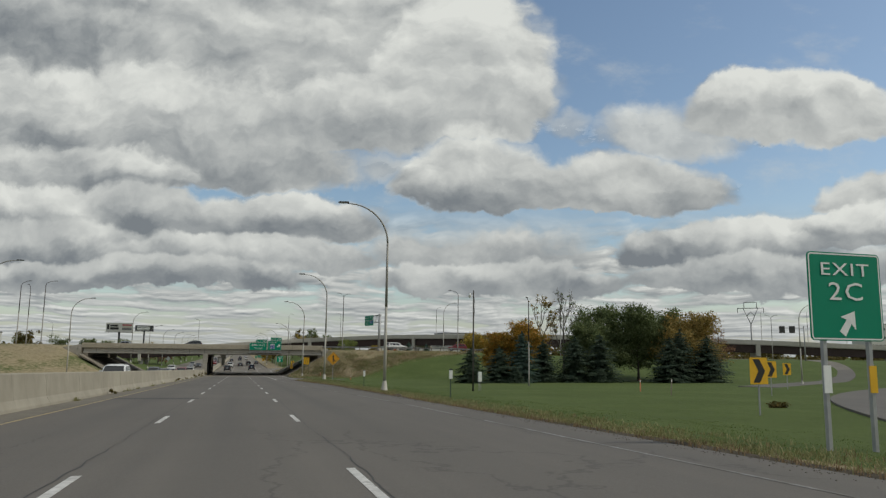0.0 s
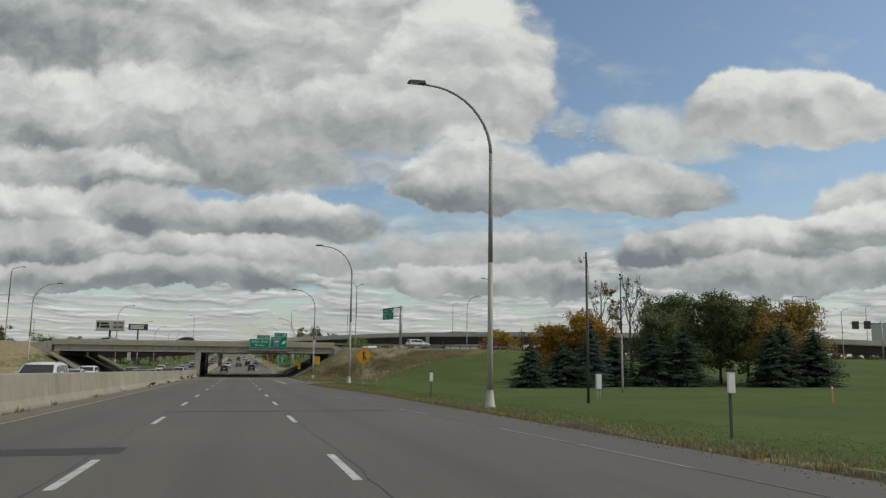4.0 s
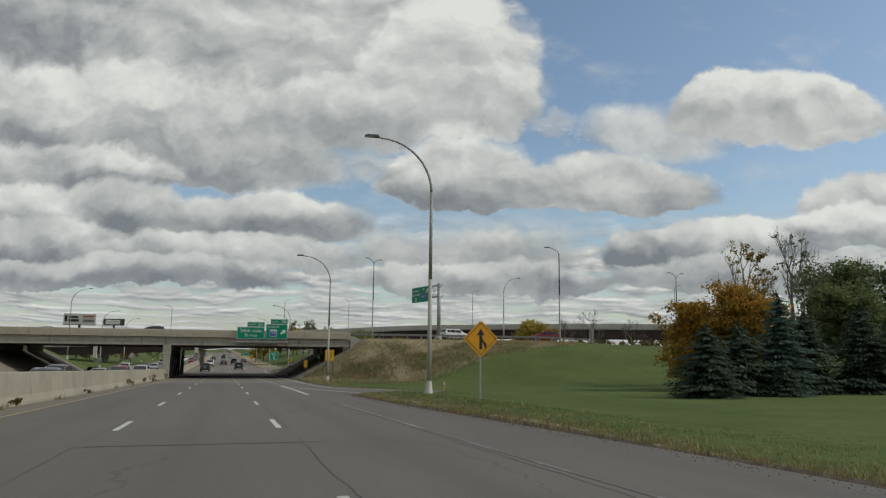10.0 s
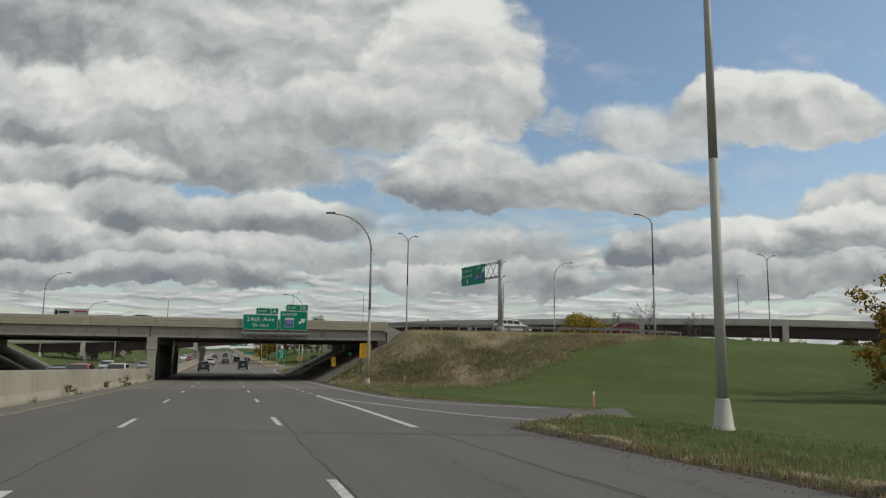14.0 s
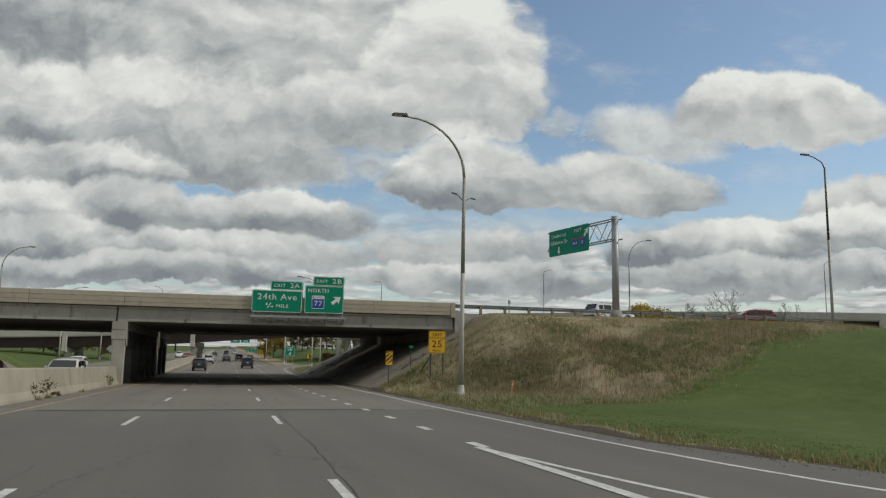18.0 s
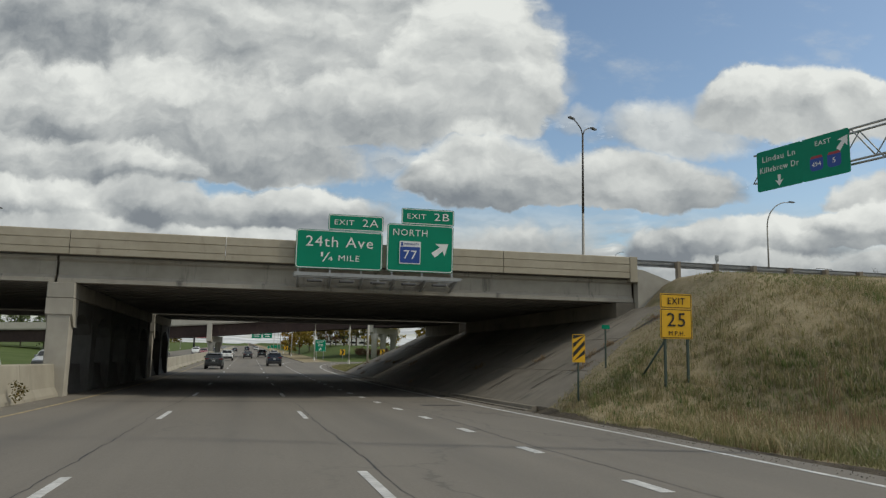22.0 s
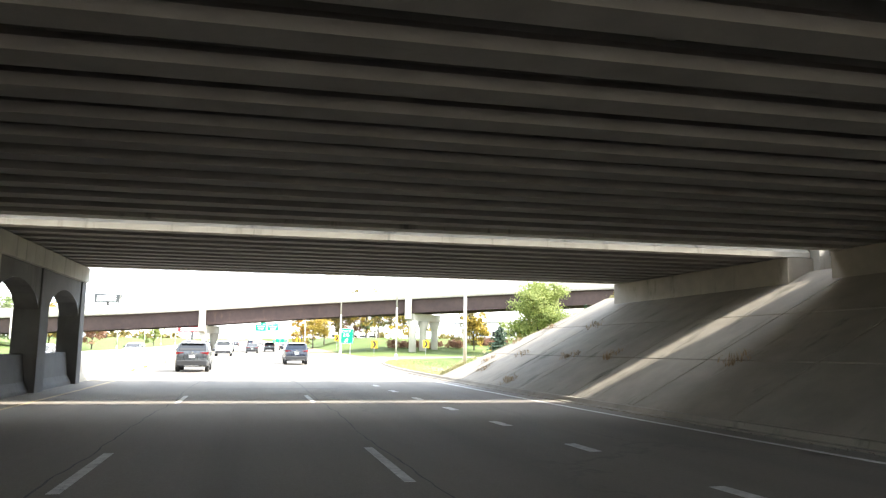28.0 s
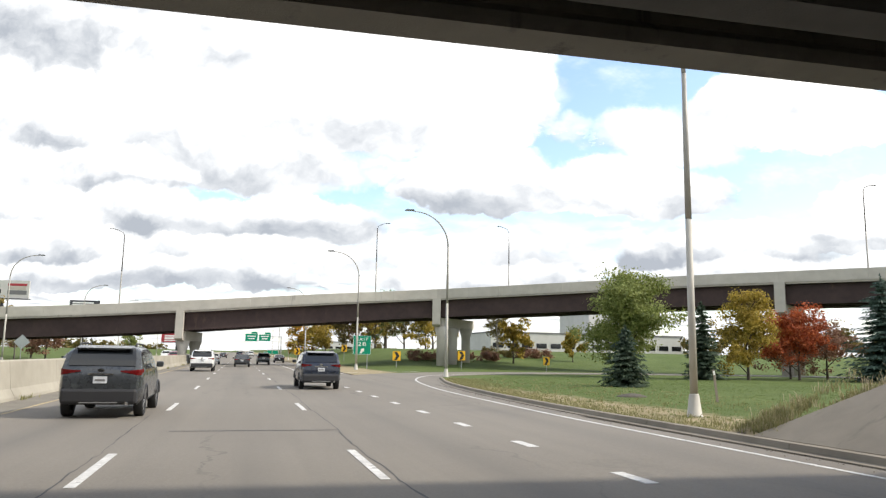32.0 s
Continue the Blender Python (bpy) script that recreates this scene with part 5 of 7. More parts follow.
for s, w, words in ((1, 2.9, None), (0, 2.7, None)):
    mid = dirv * (6.9 if s else 4.1)
    q = Vector((-dirv.y, dirv.x, 0)) * 0.42
    mloc = Matrix.Translation((mid.x + q.x, mid.y + q.y, 12.72)) @ pose(0, 0, 0, 0, 0, math.degrees(math.atan2(-dirv.y, -dirv.x)) + 0.0)
    hold = new("sign_panel", bpy.data.meshes.new("sign_panel"))
    bm = bmesh.new()
    prism(bm, rounded(w, 2.25, 0.12), 0.0, 0.03, "y")
    bm.to_mesh(hold.data)
    bm.free()
    hold.data.materials.append(SIGN_GREEN)
    hold.parent = ct
    hold.matrix_local = mloc
    if s:
        lettering("Lindau Ln", 0.46, SIGN_WHITE, hold, 0, 0.62, width=2.1)
        lettering("Killebrew Dr", 0.46, SIGN_WHITE, hold, 0, 0.02, width=2.5)
        arrow(hold, 0.0, -0.68, 0.6, 180)
    else:
        lettering("EAST", 0.36, SIGN_WHITE, hold, -0.1, 0.72, width=0.9)
        arrow(hold, 1.0, 0.45, 0.8, -40)
        for x, n in ((-0.5, "494"), (0.5, "5")):
            flat(hold, [(x + p, -0.28 + qq) for p, qq in rounded(0.78, 0.78, 0.2)], SIGN_BLUE, "route_shield")
            flat(hold, [(x - 0.36, -0.02), (x + 0.36, -0.02), (x + 0.3, 0.11), (x - 0.3, 0.11)], SIGN_RED, "shield_band", -0.009)
            lettering(n, 0.36, SIGN_WHITE, hold, x, -0.34, -0.016, width=0.5 if len(n) > 1 else 0.18)

# merge warning sign
mg = thing("merge_sign", "amber diamond warning sign with a black merging arrow", "road sign", pose(10.66, 88.9, 0))
zc = 4.80
bm = bmesh.new()
prism(bm, [(0.74 * math.sin(a), zc + 0.74 * math.cos(a)) for a in [radians(d + o) for d in (0, 90, 180, 270) for o in (-5, 5)]], 0, 0.02, "y")
pl = part("sign_panel", bm, SIGN_ORANGE, mg)
bm = bmesh.new()
o = [bm.verts.new((0.69 * math.sin(radians(d)), -0.004, zc + 0.69 * math.cos(radians(d)))) for d in (0, 90, 180, 270)]
i2 = [bm.verts.new((0.655 * math.sin(radians(d)), -0.004, zc + 0.655 * math.cos(radians(d)))) for d in (0, 90, 180, 270)]
for k in range(4):
    bm.faces.new((o[k], o[(k + 1) % 4], i2[(k + 1) % 4], i2[k]))
part("border", bm, SIGN_BLACK, pl)
flat(pl, [(-0.07, zc - 0.45), (0.05, zc - 0.45), (0.05, zc + 0.16), (0.17, zc + 0.14), (-0.01, zc + 0.44), (-0.19, zc + 0.14), (-0.07, zc + 0.16)], SIGN_BLACK, "arrow")
flat(pl, [(0.05, zc + 0.02), (0.05, zc - 0.14), (0.15, zc - 0.27), (0.17, zc - 0.42), (0.26, zc - 0.36), (0.25, zc - 0.22), (0.14, zc - 0.10)], SIGN_BLACK, "arrow_branch", -0.0065)
post(mg, 0, land(10.75, 88.7) - 0.3, zc + 0.5, GALV, 0.06)

# exit speed sign
ex = thing("exit_speed_sign", "yellow exit advisory speed sign in two plates on steel posts", "road sign", pose(12.95, 153.0, 0))
gz = land(12.95, 153)
p1 = panel(ex, "exit_plate", 1.12, 0.47, 0, 4.22, SIGN_YELLOW, r=0.05, border=SIGN_BLACK, width=0.02)
lettering("EXIT", 0.30, SIGN_BLACK, p1, 0, 4.21, width=0.6)
p2 = panel(ex, "speed_plate", 1.12, 0.94, 0, 3.51, SIGN_YELLOW, r=0.05, border=SIGN_BLACK, width=0.02)
lettering("25", 0.62, SIGN_BLACK, p2, 0, 3.61, width=0.64)
lettering("M.P.H.", 0.20, SIGN_BLACK, p2, 0, 3.20, width=0.56)
for x in (-0.38, 0.42):
    post(ex, x, land(12.95 + x, 153) - 0.3, 4.3, POST_GREEN)
bm = bmesh.new()
tube(bm, [(-0.85, 0.7, land(12.1, 153.7) - 0.1), (-0.35, 0.08, 3.0)], 0.035, 6)
part("brace", bm, POST_GREEN, ex)

# hazard marker at the paved slope
hm = thing("hazard_marker", "yellow and black diagonal striped hazard marker on a thin post", "road sign", pose(10.08, 154.0, 0))
p = panel(hm, "marker_panel", 0.43, 0.88, 0, 2.68, SIGN_YELLOW, r=0.02, border=None)
for k in range(-1, 4):
    z = 2.10 + 0.29 * k
    pts = [(-0.2, z), (0.2, z + 0.40), (0.2, z + 0.55), (-0.2, z + 0.15)]
    pts = [(x, min(3.1, max(2.26, q))) for x, q in pts]
    if pts[1][1] - pts[0][1] > 0.02 or pts[3][1] - pts[0][1] > 0.02:
        bm = bmesh.new()
        vs = [bm.verts.new((x, -0.005, q)) for x, q in pts]
        bm.faces.new(vs)
        part("stripe", bm, SIGN_BLACK, p)
post(hm, 0, land(10.08, 154) - 0.3, 3.1, POST_GREEN, 0.05, 0.05)

# back of a small sign beside the guard rail
bs = thing("small_sign", "small grey sign plate seen from behind on a steel post", "road sign", pose(22.0, 163.6, 0))
bm = bmesh.new()
prism(bm, [(p, 7.28 + q) for p, q in rounded(0.22, 0.30, 0.02)], 0, 0.012, "y")
part("sign_panel", bm, SIGN_BACK, bs)
post(bs, 0, land(22.0, 163.6) - 0.3, 7.2, GALV, 0.03, 0.06)

# small green plate sign higher on the slope
sg = thing("reference_sign", "small green plate on a thin green post", "road sign", pose(11.95, 155.8, 0))
bm = bmesh.new()
prism(bm, [(p, 3.45 + q) for p, q in rounded(0.30, 0.14, 0.02)], 0, 0.01, "y")
part("sign_panel", bm, SIGN_GREEN, sg)
post(sg, 0, land(11.95, 155.8) - 0.2, 3.42, POST_GREEN, 0.03, 0.05)


# gore signs
def gore_sign(x, y, z0, number, w, h, zc, label, legs):
    g = thing("exit_sign", label, "road sign", pose(x, y, 0))
    p = panel(g, "sign_panel", w, h, 0, zc, SIGN_GREEN, r=0.10)
    lettering("EXIT", h * 0.205, SIGN_WHITE, p, 0, zc + h * 0.30, width=w * 0.66)
    lettering(number, h * 0.29, SIGN_WHITE, p, 0, zc + h * 0.045, width=w * 0.46)
    arrow(p, 0.02, zc - h * 0.30, h * 0.30, -35)
    for s in (-1, 1):
        lg = post(g, s * w * 0.31, z0 - 0.3, zc + h * 0.4, GALV, 0.07, 0.09)
        if legs:
            bm = bmesh.new()
            box(bm, s * w * 0.31 - 0.09, s * w * 0.31 + 0.09, 0.0, 0.02, zc - h / 2 - 1.05, zc - h / 2 - 0.5)
            part("reflector", bm, SIGN_YELLOW if s > 0 else SIGN_WHITE, lg)
    return g


gore_sign(11.92, 12.35, land(11.9, 12.3), "2C", 1.83, 1.82, 6.77, "green exit gore sign on two steel posts with reflectors", True)
gore_sign(14.35, 286.0, land(14.3, 286), "2B", 2.25, 2.35, 2.85, "green exit gore sign beside the off-ramp", False)


def chevron(x, y, w=0.9, h=1.05, up=1.2, rot=0):
    z = land(x, y)
    c = thing("chevron_sign", "yellow curve sign with a black chevron on a post", "road sign", pose(x, y, z, 0, 0, rot), group="chevron signs")
    p = panel(c, "sign_panel", w, h, 0, up + h / 2, SIGN_YELLOW, r=0.04, border=None)
    k = w / 0.9
    flat(p, [(-0.30 * k, up + h * 0.94), (0.04 * k, up + h * 0.94), (0.32 * k, up + h / 2), (0.04 * k, up + h * 0.06), (-0.30 * k, up + h * 0.06), (-0.02 * k, up + h / 2)], SIGN_BLACK, "chevron")
    post(c, 0, -0.3, up + h, GALV, 0.05, 0.06)
    return c


chevron(22.3, 28.2, 0.92, 1.18, 1.35)
chevron(40.9, 50.2, 1.05, 1.28, 1.45)
chevron(57.5, 68.0, 1.05, 1.28, 1.5)
chevron(19.3, 288.5, 1.05, 1.2, 1.0)
chevron(27.4, 286.2, 1.0, 1.2, 1.2)
chevron(37.0, 281.0, 0.8, 1.0, 0.8, -30)
chevron(9.5, 328, 0.9, 1.1, 1.6)
chevron(16.5, 318, 0.9, 1.1, 1.6)

# overhead gantry far down the freeway
gy0 = 450.0
gt = thing("gantry_sign", "far overhead sign gantry with green guide signs", "road sign", pose(0, gy0, prof(gy0)))
bm = bmesh.new()
tube(bm, [(13.05, 0, -0.3), (13.05, 0, 7.1)], 0.22, 10)
part("post", bm, GALV, gt)
for z in (5.4, 6.9):
    bm = bmesh.new()
    tube(bm, [(13.1, 0, z), (1.0, 0, z)], 0.09, 8)
    part("chord", bm, GALV, gt)
for x, w, h in ((3.2, 4.0, 2.5), (7.55, 3.9, 2.2)):
    p = panel(gt, "sign_panel", w, h, x, 6.4, SIGN_GREEN, -0.2)
    panel(gt, "exit_tab", 2.0, 0.7, x + 0.9, 6.4 + h / 2 + 0.38, SIGN_GREEN, -0.2)
    for q, bw in ((0.45, 0.66), (-0.35, 0.5)):
        bm = bmesh.new()
        box(bm, x - w * bw / 2, x + w * bw / 2, -0.215, -0.205, 6.4 + q - 0.16, 6.4 + q + 0.16)
        part("text_bar", bm, SIGN_WHITE, p)
gt2 = thing("gantry_sign", "farther low green guide sign on steel posts", "road sign", pose(13.5, 520, prof(520)))
panel(gt2, "sign_panel", 5.0, 1.6, 0, 1.5, SIGN_GREEN, 0)
panel(gt2, "sign_panel", 1.1, 1.3, -3.4, 1.1, SIGN_GREEN, 0)
post(gt2, -1.8, -0.3, 2.2, GALV, 0.2, 0.2)
post(gt2, 1.8, -0.3, 2.2, GALV, 0.2, 0.2)
post(gt2, -3.4, -0.3, 1.6, GALV, 0.2, 0.2)

# backs of two signals on a mast beside the flyover
ms = thing("mast_signs", "two dark sign backs on a steel mast arm beside the flyover", "road sign", pose(133.0, 156.0, 0, 0, 0, -40))
bm = bmesh.new()
tube(bm, [(3.6, 0, land(136, 153) - 0.3), (3.6, 0, 13.4)], 0.16, 8)
part("mast", bm, GALV, ms)
bm = bmesh.new()
tube(bm, [(3.6, 0, 13.0), (-2.4, 0, 13.0)], 0.09, 8)
part("mast_arm", bm, GALV, ms)
for x in (-1.4, 0.9):
    bm = bmesh.new()
    prism(bm, [(x + p, 12.6 + q) for p, q in rounded(1.35, 1.75, 0.08)], -0.25, -0.12, "y")
    part("sign_panel", bm, POLE_DARK, ms)

# back of a diamond sign behind the median
ds = thing("road_sign", "back of a grey diamond road sign on a post", "road sign", pose(-26.3, 296, land(-26.3, 296)))
bm = bmesh.new()
prism(bm, [(0.9, 2.6), (0, 3.5), (-0.9, 2.6), (0, 1.7)], 0, 0.02, "y")
part("sign_panel", bm, SIGN_BACK, ds)
post(ds, 0, -0.3, 2.6, GALV, -0.05)


# ---- roadside furniture ----
def delineator(x, y, box_h=0.52, h=1.2, w=0.24, label="small white box on a thin green post in the lawn"):
    z = land(x, y)
    d = thing("marker_post", label, "marker post", pose(x, y, z), group="marker posts")
    bm = bmesh.new()
    box(bm, -0.025, 0.025, -0.025, 0.025, -0.3, h)
    part("post", bm, POST_GREEN, d)
    bm = bmesh.new()
    box(bm, -w / 2, w / 2, -0.09, -0.03, h - box_h * 0.75, h + box_h * 0.25, bevel=0.01)
    b = part("box", bm, SIGN_WHITE, d)
    bm = bmesh.new()
    box(bm, -w / 2 - 0.01, w / 2 + 0.01, -0.1, -0.02, h + box_h * 0.25, h + box_h * 0.25 + 0.05)
    part("cap", bm, BLACK_TRIM, b)
    return d


delineator(10.87, 38.35, 0.48, 1.42, 0.18)
delineator(10.27, 63.4, 0.50, 1.30, 0.18)

mast = thing("camera_mast", "slender steel mast with a traffic camera on top", "camera mast", pose(20.7, 65.2, land(20.7, 65.2)))
bm = bmesh.new()
tube(bm, [(0, 0, -0.3), (0, 0, 4), (0, 0, 9.3)], [0.085, 0.08, 0.06], 10)
part("mast_tube", bm, POLE_DARK, mast)
bm = bmesh.new()
tube(bm, [(0, 0, 8.95), (-0.38, 0, 8.95)], 0.025, 6)
arm_ob = part("arm", bm, POLE_DARK, mast)
bm = bmesh.new()
tube(bm, [(-0.38, 0, 8.98), (-0.38, 0, 8.72), (-0.38, 0, 8.6)], [0.13, 0.13, 0.05], 10)
part("camera_dome", bm, SIGN_WHITE, arm_ob)
bm = bmesh.new()
tube(bm, [(0.02, -0.07, 8.8), (0.10, -0.1, 7.8), (0.02, -0.09, 6.6)], 0.015, 5)
part("cable", bm, BLACK_TRIM, mast)
cab = thing("control_cabinet", "pale grey control cabinet on a thin post beside the mast", "cabinet", pose(21.25, 64.9, land(21.2, 65)))
bm = bmesh.new()
box(bm, -0.16, 0.16, -0.1, 0.1, 0.85, 1.75, bevel=0.015)
part("cabinet_body", bm, SIGN_WHITE, cab)
bm = bmesh.new()
tube(bm, [(-0.08, 0, -0.3), (-0.08, 0, 0.9)], 0.03, 8)
part("leg", bm, GALV, cab)
bm = bmesh.new()
tube(bm, [(0.1, 0, -0.3), (0.1, 0, 0.9)], 0.02, 8)
part("conduit", bm, GALV, cab)


def stake(x, y, h, lean, mat=ORANGE_STAKE, label="faded orange flexible marker stake leaning in the grass"):
    s = thing("marker_stake", label, "stake", pose(x, y, land(x, y), 0, lean, 0), group="marker stakes")
    bm = bmesh.new()
    prism(bm, [(-0.05, -0.2), (0.05, -0.2), (0.055, h - 0.03), (0.03, h), (-0.03, h), (-0.055, h - 0.03)], -0.012, 0.012, "y")
    part("blade", bm, mat, s)
    bm = bmesh.new()
    box(bm, -0.045, 0.045, -0.016, -0.012, h - 0.22, h - 0.05)
    part("reflector", bm, SIGN_WHITE, s)
    return s


st = stake(15.0, 145.4, 0.90, 8)
bm = bmesh.new()
box(bm, -0.085, 0.085, -0.03, -0.013, 0.74, 0.91, bevel=0.004)
part("head_plate", bm, ORANGE_STAKE, st)

stake(16.4, 113.6, 0.75, 0)
stake(36.4, 62.6, 1.1, 0, ORANGE_STAKE, "slim faded orange marker stake in the lawn")
stake(33.5, 52.9, 1.3, 4, WOOD_POST, "thin dark stake leaning in the lawn")
stake(18.4, 220.7, 1.3, -6, WOOD_POST, "grey wooden stake leaning in the mown grass")
md = thing("leaf_heap", "flat brown heap of leaves on the mown grass", "leaf heap", pose(16.6, 224.3, land(16.6, 224.3)))
bm = bmesh.new()
rings = []
for k, (rr, zz) in enumerate(((0.75, -0.03), (0.68, 0.04), (0.45, 0.11), (0.18, 0.15))):
    rings.append([bm.verts.new((rr * math.cos(a) * (1 + 0.18 * noise.noise((math.cos(a) * 2, math.sin(a) * 2, k))), 0.7 * rr * math.sin(a), zz + 0.02 * noise.noise((a, k, 3.0)))) for a in [0.3927 * j for j in range(16)]])
for a, b in zip(rings, rings[1:]):
    for j in range(16):
        bm.faces.new((a[j], a[(j + 1) % 16], b[(j + 1) % 16], b[j]))
bm.faces.new(rings[-1])
part("heap", bm, EARTH, md)

# ---- trees ----
def leaf_crown(rng, centres, per, leaf, spread, flat=0.75):
    """Many small leaves (bent quads) scattered round clump centres (place, radius), as one mesh."""
    vs, fs = [], []
    for c, r in centres:
        for _ in range(per):
            while True:
                d = Vector((rng.uniform(-1, 1), rng.uniform(-1, 1), rng.uniform(-1, 1)))
                if 0.05 < d.length < 1:
                    break
            d = d * (0.35 + 0.65 * rng.random())
            p = c + Vector((d.x * r, d.y * r, d.z * r * flat))
            n = (d + Vector((rng.gauss(0, spread), rng.gauss(0, spread), rng.gauss(0.25, spread)))).normalized()
            a = n.orthogonal().normalized()
            a.rotate(Matrix.Rotation(rng.uniform(0, 6.28), 3, n))
            b = n.cross(a)
            s = leaf * rng.uniform(0.6, 1.3)
            k = len(vs)
            vs += [p - a * s, p + b * s * 0.55 + n * s * 0.12, p + a * s, p - b * s * 0.55 + n * s * 0.12]
            fs.append((k, k + 1, k + 2, k + 3))
    me = bpy.data.meshes.new("crown")
    me.from_pydata([tuple(v) for v in vs], [], fs)
    return me


def limbs(rng, h, first, levels, spread, n0=6, taper=0.62, radius=None, upright=0.55):
    """Trunk and forking limbs: a list of (points, radii), and the tips."""
    out, tips = [], []
    r0 = radius or h * 0.018
    trunk = [Vector((0, 0, -0.3))]
    for k in range(1, 7):
        trunk.append(Vector((rng.gauss(0, 0.012 * h) * k / 6, rng.gauss(0, 0.012 * h) * k / 6, h * 0.78 * k / 6)))
    out.append((trunk, [r0 * (1.25 if k == 0 else 1 - 0.13 * k) for k in range(7)]))

    def grow(base, d, length, r, level):
        pts = [base]
        p, dd = base.copy(), d.copy()
        for _ in range(4):
            dd = (dd + Vector((rng.gauss(0, 0.16), rng.gauss(0, 0.16), rng.gauss(0.06, 0.10)))).normalized()
            p = p + dd * length / 4
            pts.append(p.copy())
        out.append((pts, [r * (1 - 0.17 * i) for i in range(5)]))
        if level <= 0:
            tips.append((pts[-1], length))
            tips.append((pts[2], length * 0.8))
            return
        for i in (2, 3, 4):
            for _ in range(1 if i < 4 else 2):
                a = Vector((rng.gauss(0, 1), rng.gauss(0, 1), rng.gauss(0.3, 0.6))).normalized()
                grow(pts[i], (dd * 0.9 + a * spread).normalized(), length * taper * rng.uniform(0.8, 1.1), r * 0.45, level - 1)

    for k in range(n0):
        t = first + (0.98 - first) * k / max(1, n0 - 1)
        i = t * 6 * 0.999
        a, b = trunk[int(i)], trunk[min(6, int(i) + 1)]
        base = a.lerp(b, i - int(i))
        ang = k * 2.4 + rng.uniform(-0.4, 0.4)
        up = upright + 0.75 * t
        d = Vector((math.cos(ang), math.sin(ang), up)).normalized()
        grow(base, d, h * 0.36 * (1.12 - 0.55 * t), r0 * 0.45, levels)
    return out, tips


def wood(rng, branches, mat, parent, name="trunk", sides=6):
    bm = bmesh.new()
    for i, (pts, radii) in enumerate(branches):
        tube(bm, pts, radii, 9 if i == 0 else sides if i < 20 else 4, False)
    return part(name, bm, mat, parent)


def broadleaf(x, y, h, width, mat, seed, label, leaf=0.26, clumps=70, per=34, first=0.28, thin=1.0, z=None, bark=BARK):
    rng = random.Random(seed)
    t = thing("tree", label, "tree", pose(x, y, land(x, y) if z is None else z, 0, 0, rng.uniform(0, 360)))
    br, tips = limbs(rng, h, first, 1, 0.75, 7)
    top = max(p.z for p, _ in tips) or 1
    wide = max(math.hypot(p.x, p.y) for p, _ in tips)
    sx, sz = width / 2 * 0.86 / wide, h * 0.94 / top
    br = [([Vector((p.x * (sx if i else 1), p.y * (sx if i else 1), p.z * sz)) for p in pts], r) for i, (pts, r) in enumerate(br)]
    wood(rng, br, bark, t)
    cs = []
    for k in range(clumps):
        p, l = tips[rng.randrange(len(tips))]
        f = 1.0 if k % 3 else rng.uniform(0.35, 0.9)
        c = Vector((p.x * sx * f, p.y * sx * f, p.z * sz * (0.6 + 0.4 * f))) + Vector((rng.gauss(0, 0.09 * width), rng.gauss(0, 0.09 * width), rng.gauss(0, 0.05 * h)))
        c.z = max(c.z, h * first * 1.0)
        cs.append((c, width * rng.uniform(0.09, 0.17) * thin))
    link("crown", leaf_crown(rng, cs, per, leaf, 0.5), mat, t)
    return t


def spruce(x, y, h, width, mat, seed, label, z=None):
    """Tapering conifer: whorls of drooping boughs, each a spray of needle fans."""
    rng = random.Random(seed)
    t = thing("tree", label, "tree", pose(x, y, land(x, y) if z is None else z))
    bm = bmesh.new()
    tube(bm, [(0, 0, -0.3), (0, 0, h * 0.5), (0, 0, h * 0.97)], [h * 0.022, h * 0.014, 0.015], 8)
    part("trunk", bm, BARK, t)
    vs, fs = [], []
    rows = int(15 + h * 2.4)
    for k in range(rows):
        f = k / (rows - 1)
        zc = h * (0.05 + 0.93 * f)
        reach = 1.15 * width / 2 * (1 - f) ** 0.60 * (0.82 + 0.28 * rng.random()) + 0.10
        n = int(9 + 9 * (1 - f))
        for j in range(n):
            a = 6.283 * (j + 0.5 * (k % 2)) / n + rng.uniform(-0.2, 0.2)
            ln = reach * rng.uniform(0.48, 1.12)
            zb = zc + rng.gauss(0, 0.032 * h)
            out = Vector((math.cos(a), math.sin(a), 0))
            side = Vector((-out.y, out.x, 0))
            m = 7
            for i in range(m):
                g = (i + 0.6) / m
                for s in (-1, 0, 1):
                    p = out * ln * g + Vector((0, 0, zb - 0.30 * ln * g + 0.14 * ln * g * g)) + side * s * 0.10 * ln
                    w = (0.07 + 0.105 * ln) * (1.05 - 0.45 * g) * rng.uniform(0.7, 1.2)
                    tip = p + (out * 0.9 + side * 0.5 * s + Vector((0, 0, -0.35 + rng.gauss(0, 0.15)))).normalized() * w * 1.5
                    b1 = p + side * w * 0.42 + Vector((0, 0, rng.gauss(0, 0.05)))
                    b2 = p - side * w * 0.42 + Vector((0, 0, rng.gauss(0, 0.05)))
                    q = len(vs)
                    vs += [tuple(b1), tuple(tip), tuple(b2), tuple((b1 + b2) / 2 - out * w * 0.5 + Vector((0, 0, 0.06)))]
                    fs.append((q, q + 1, q + 2, q + 3))
    me = bpy.data.meshes.new("crown")
    me.from_pydata(vs, [], fs)
    link("crown", me, mat, t)
    return t


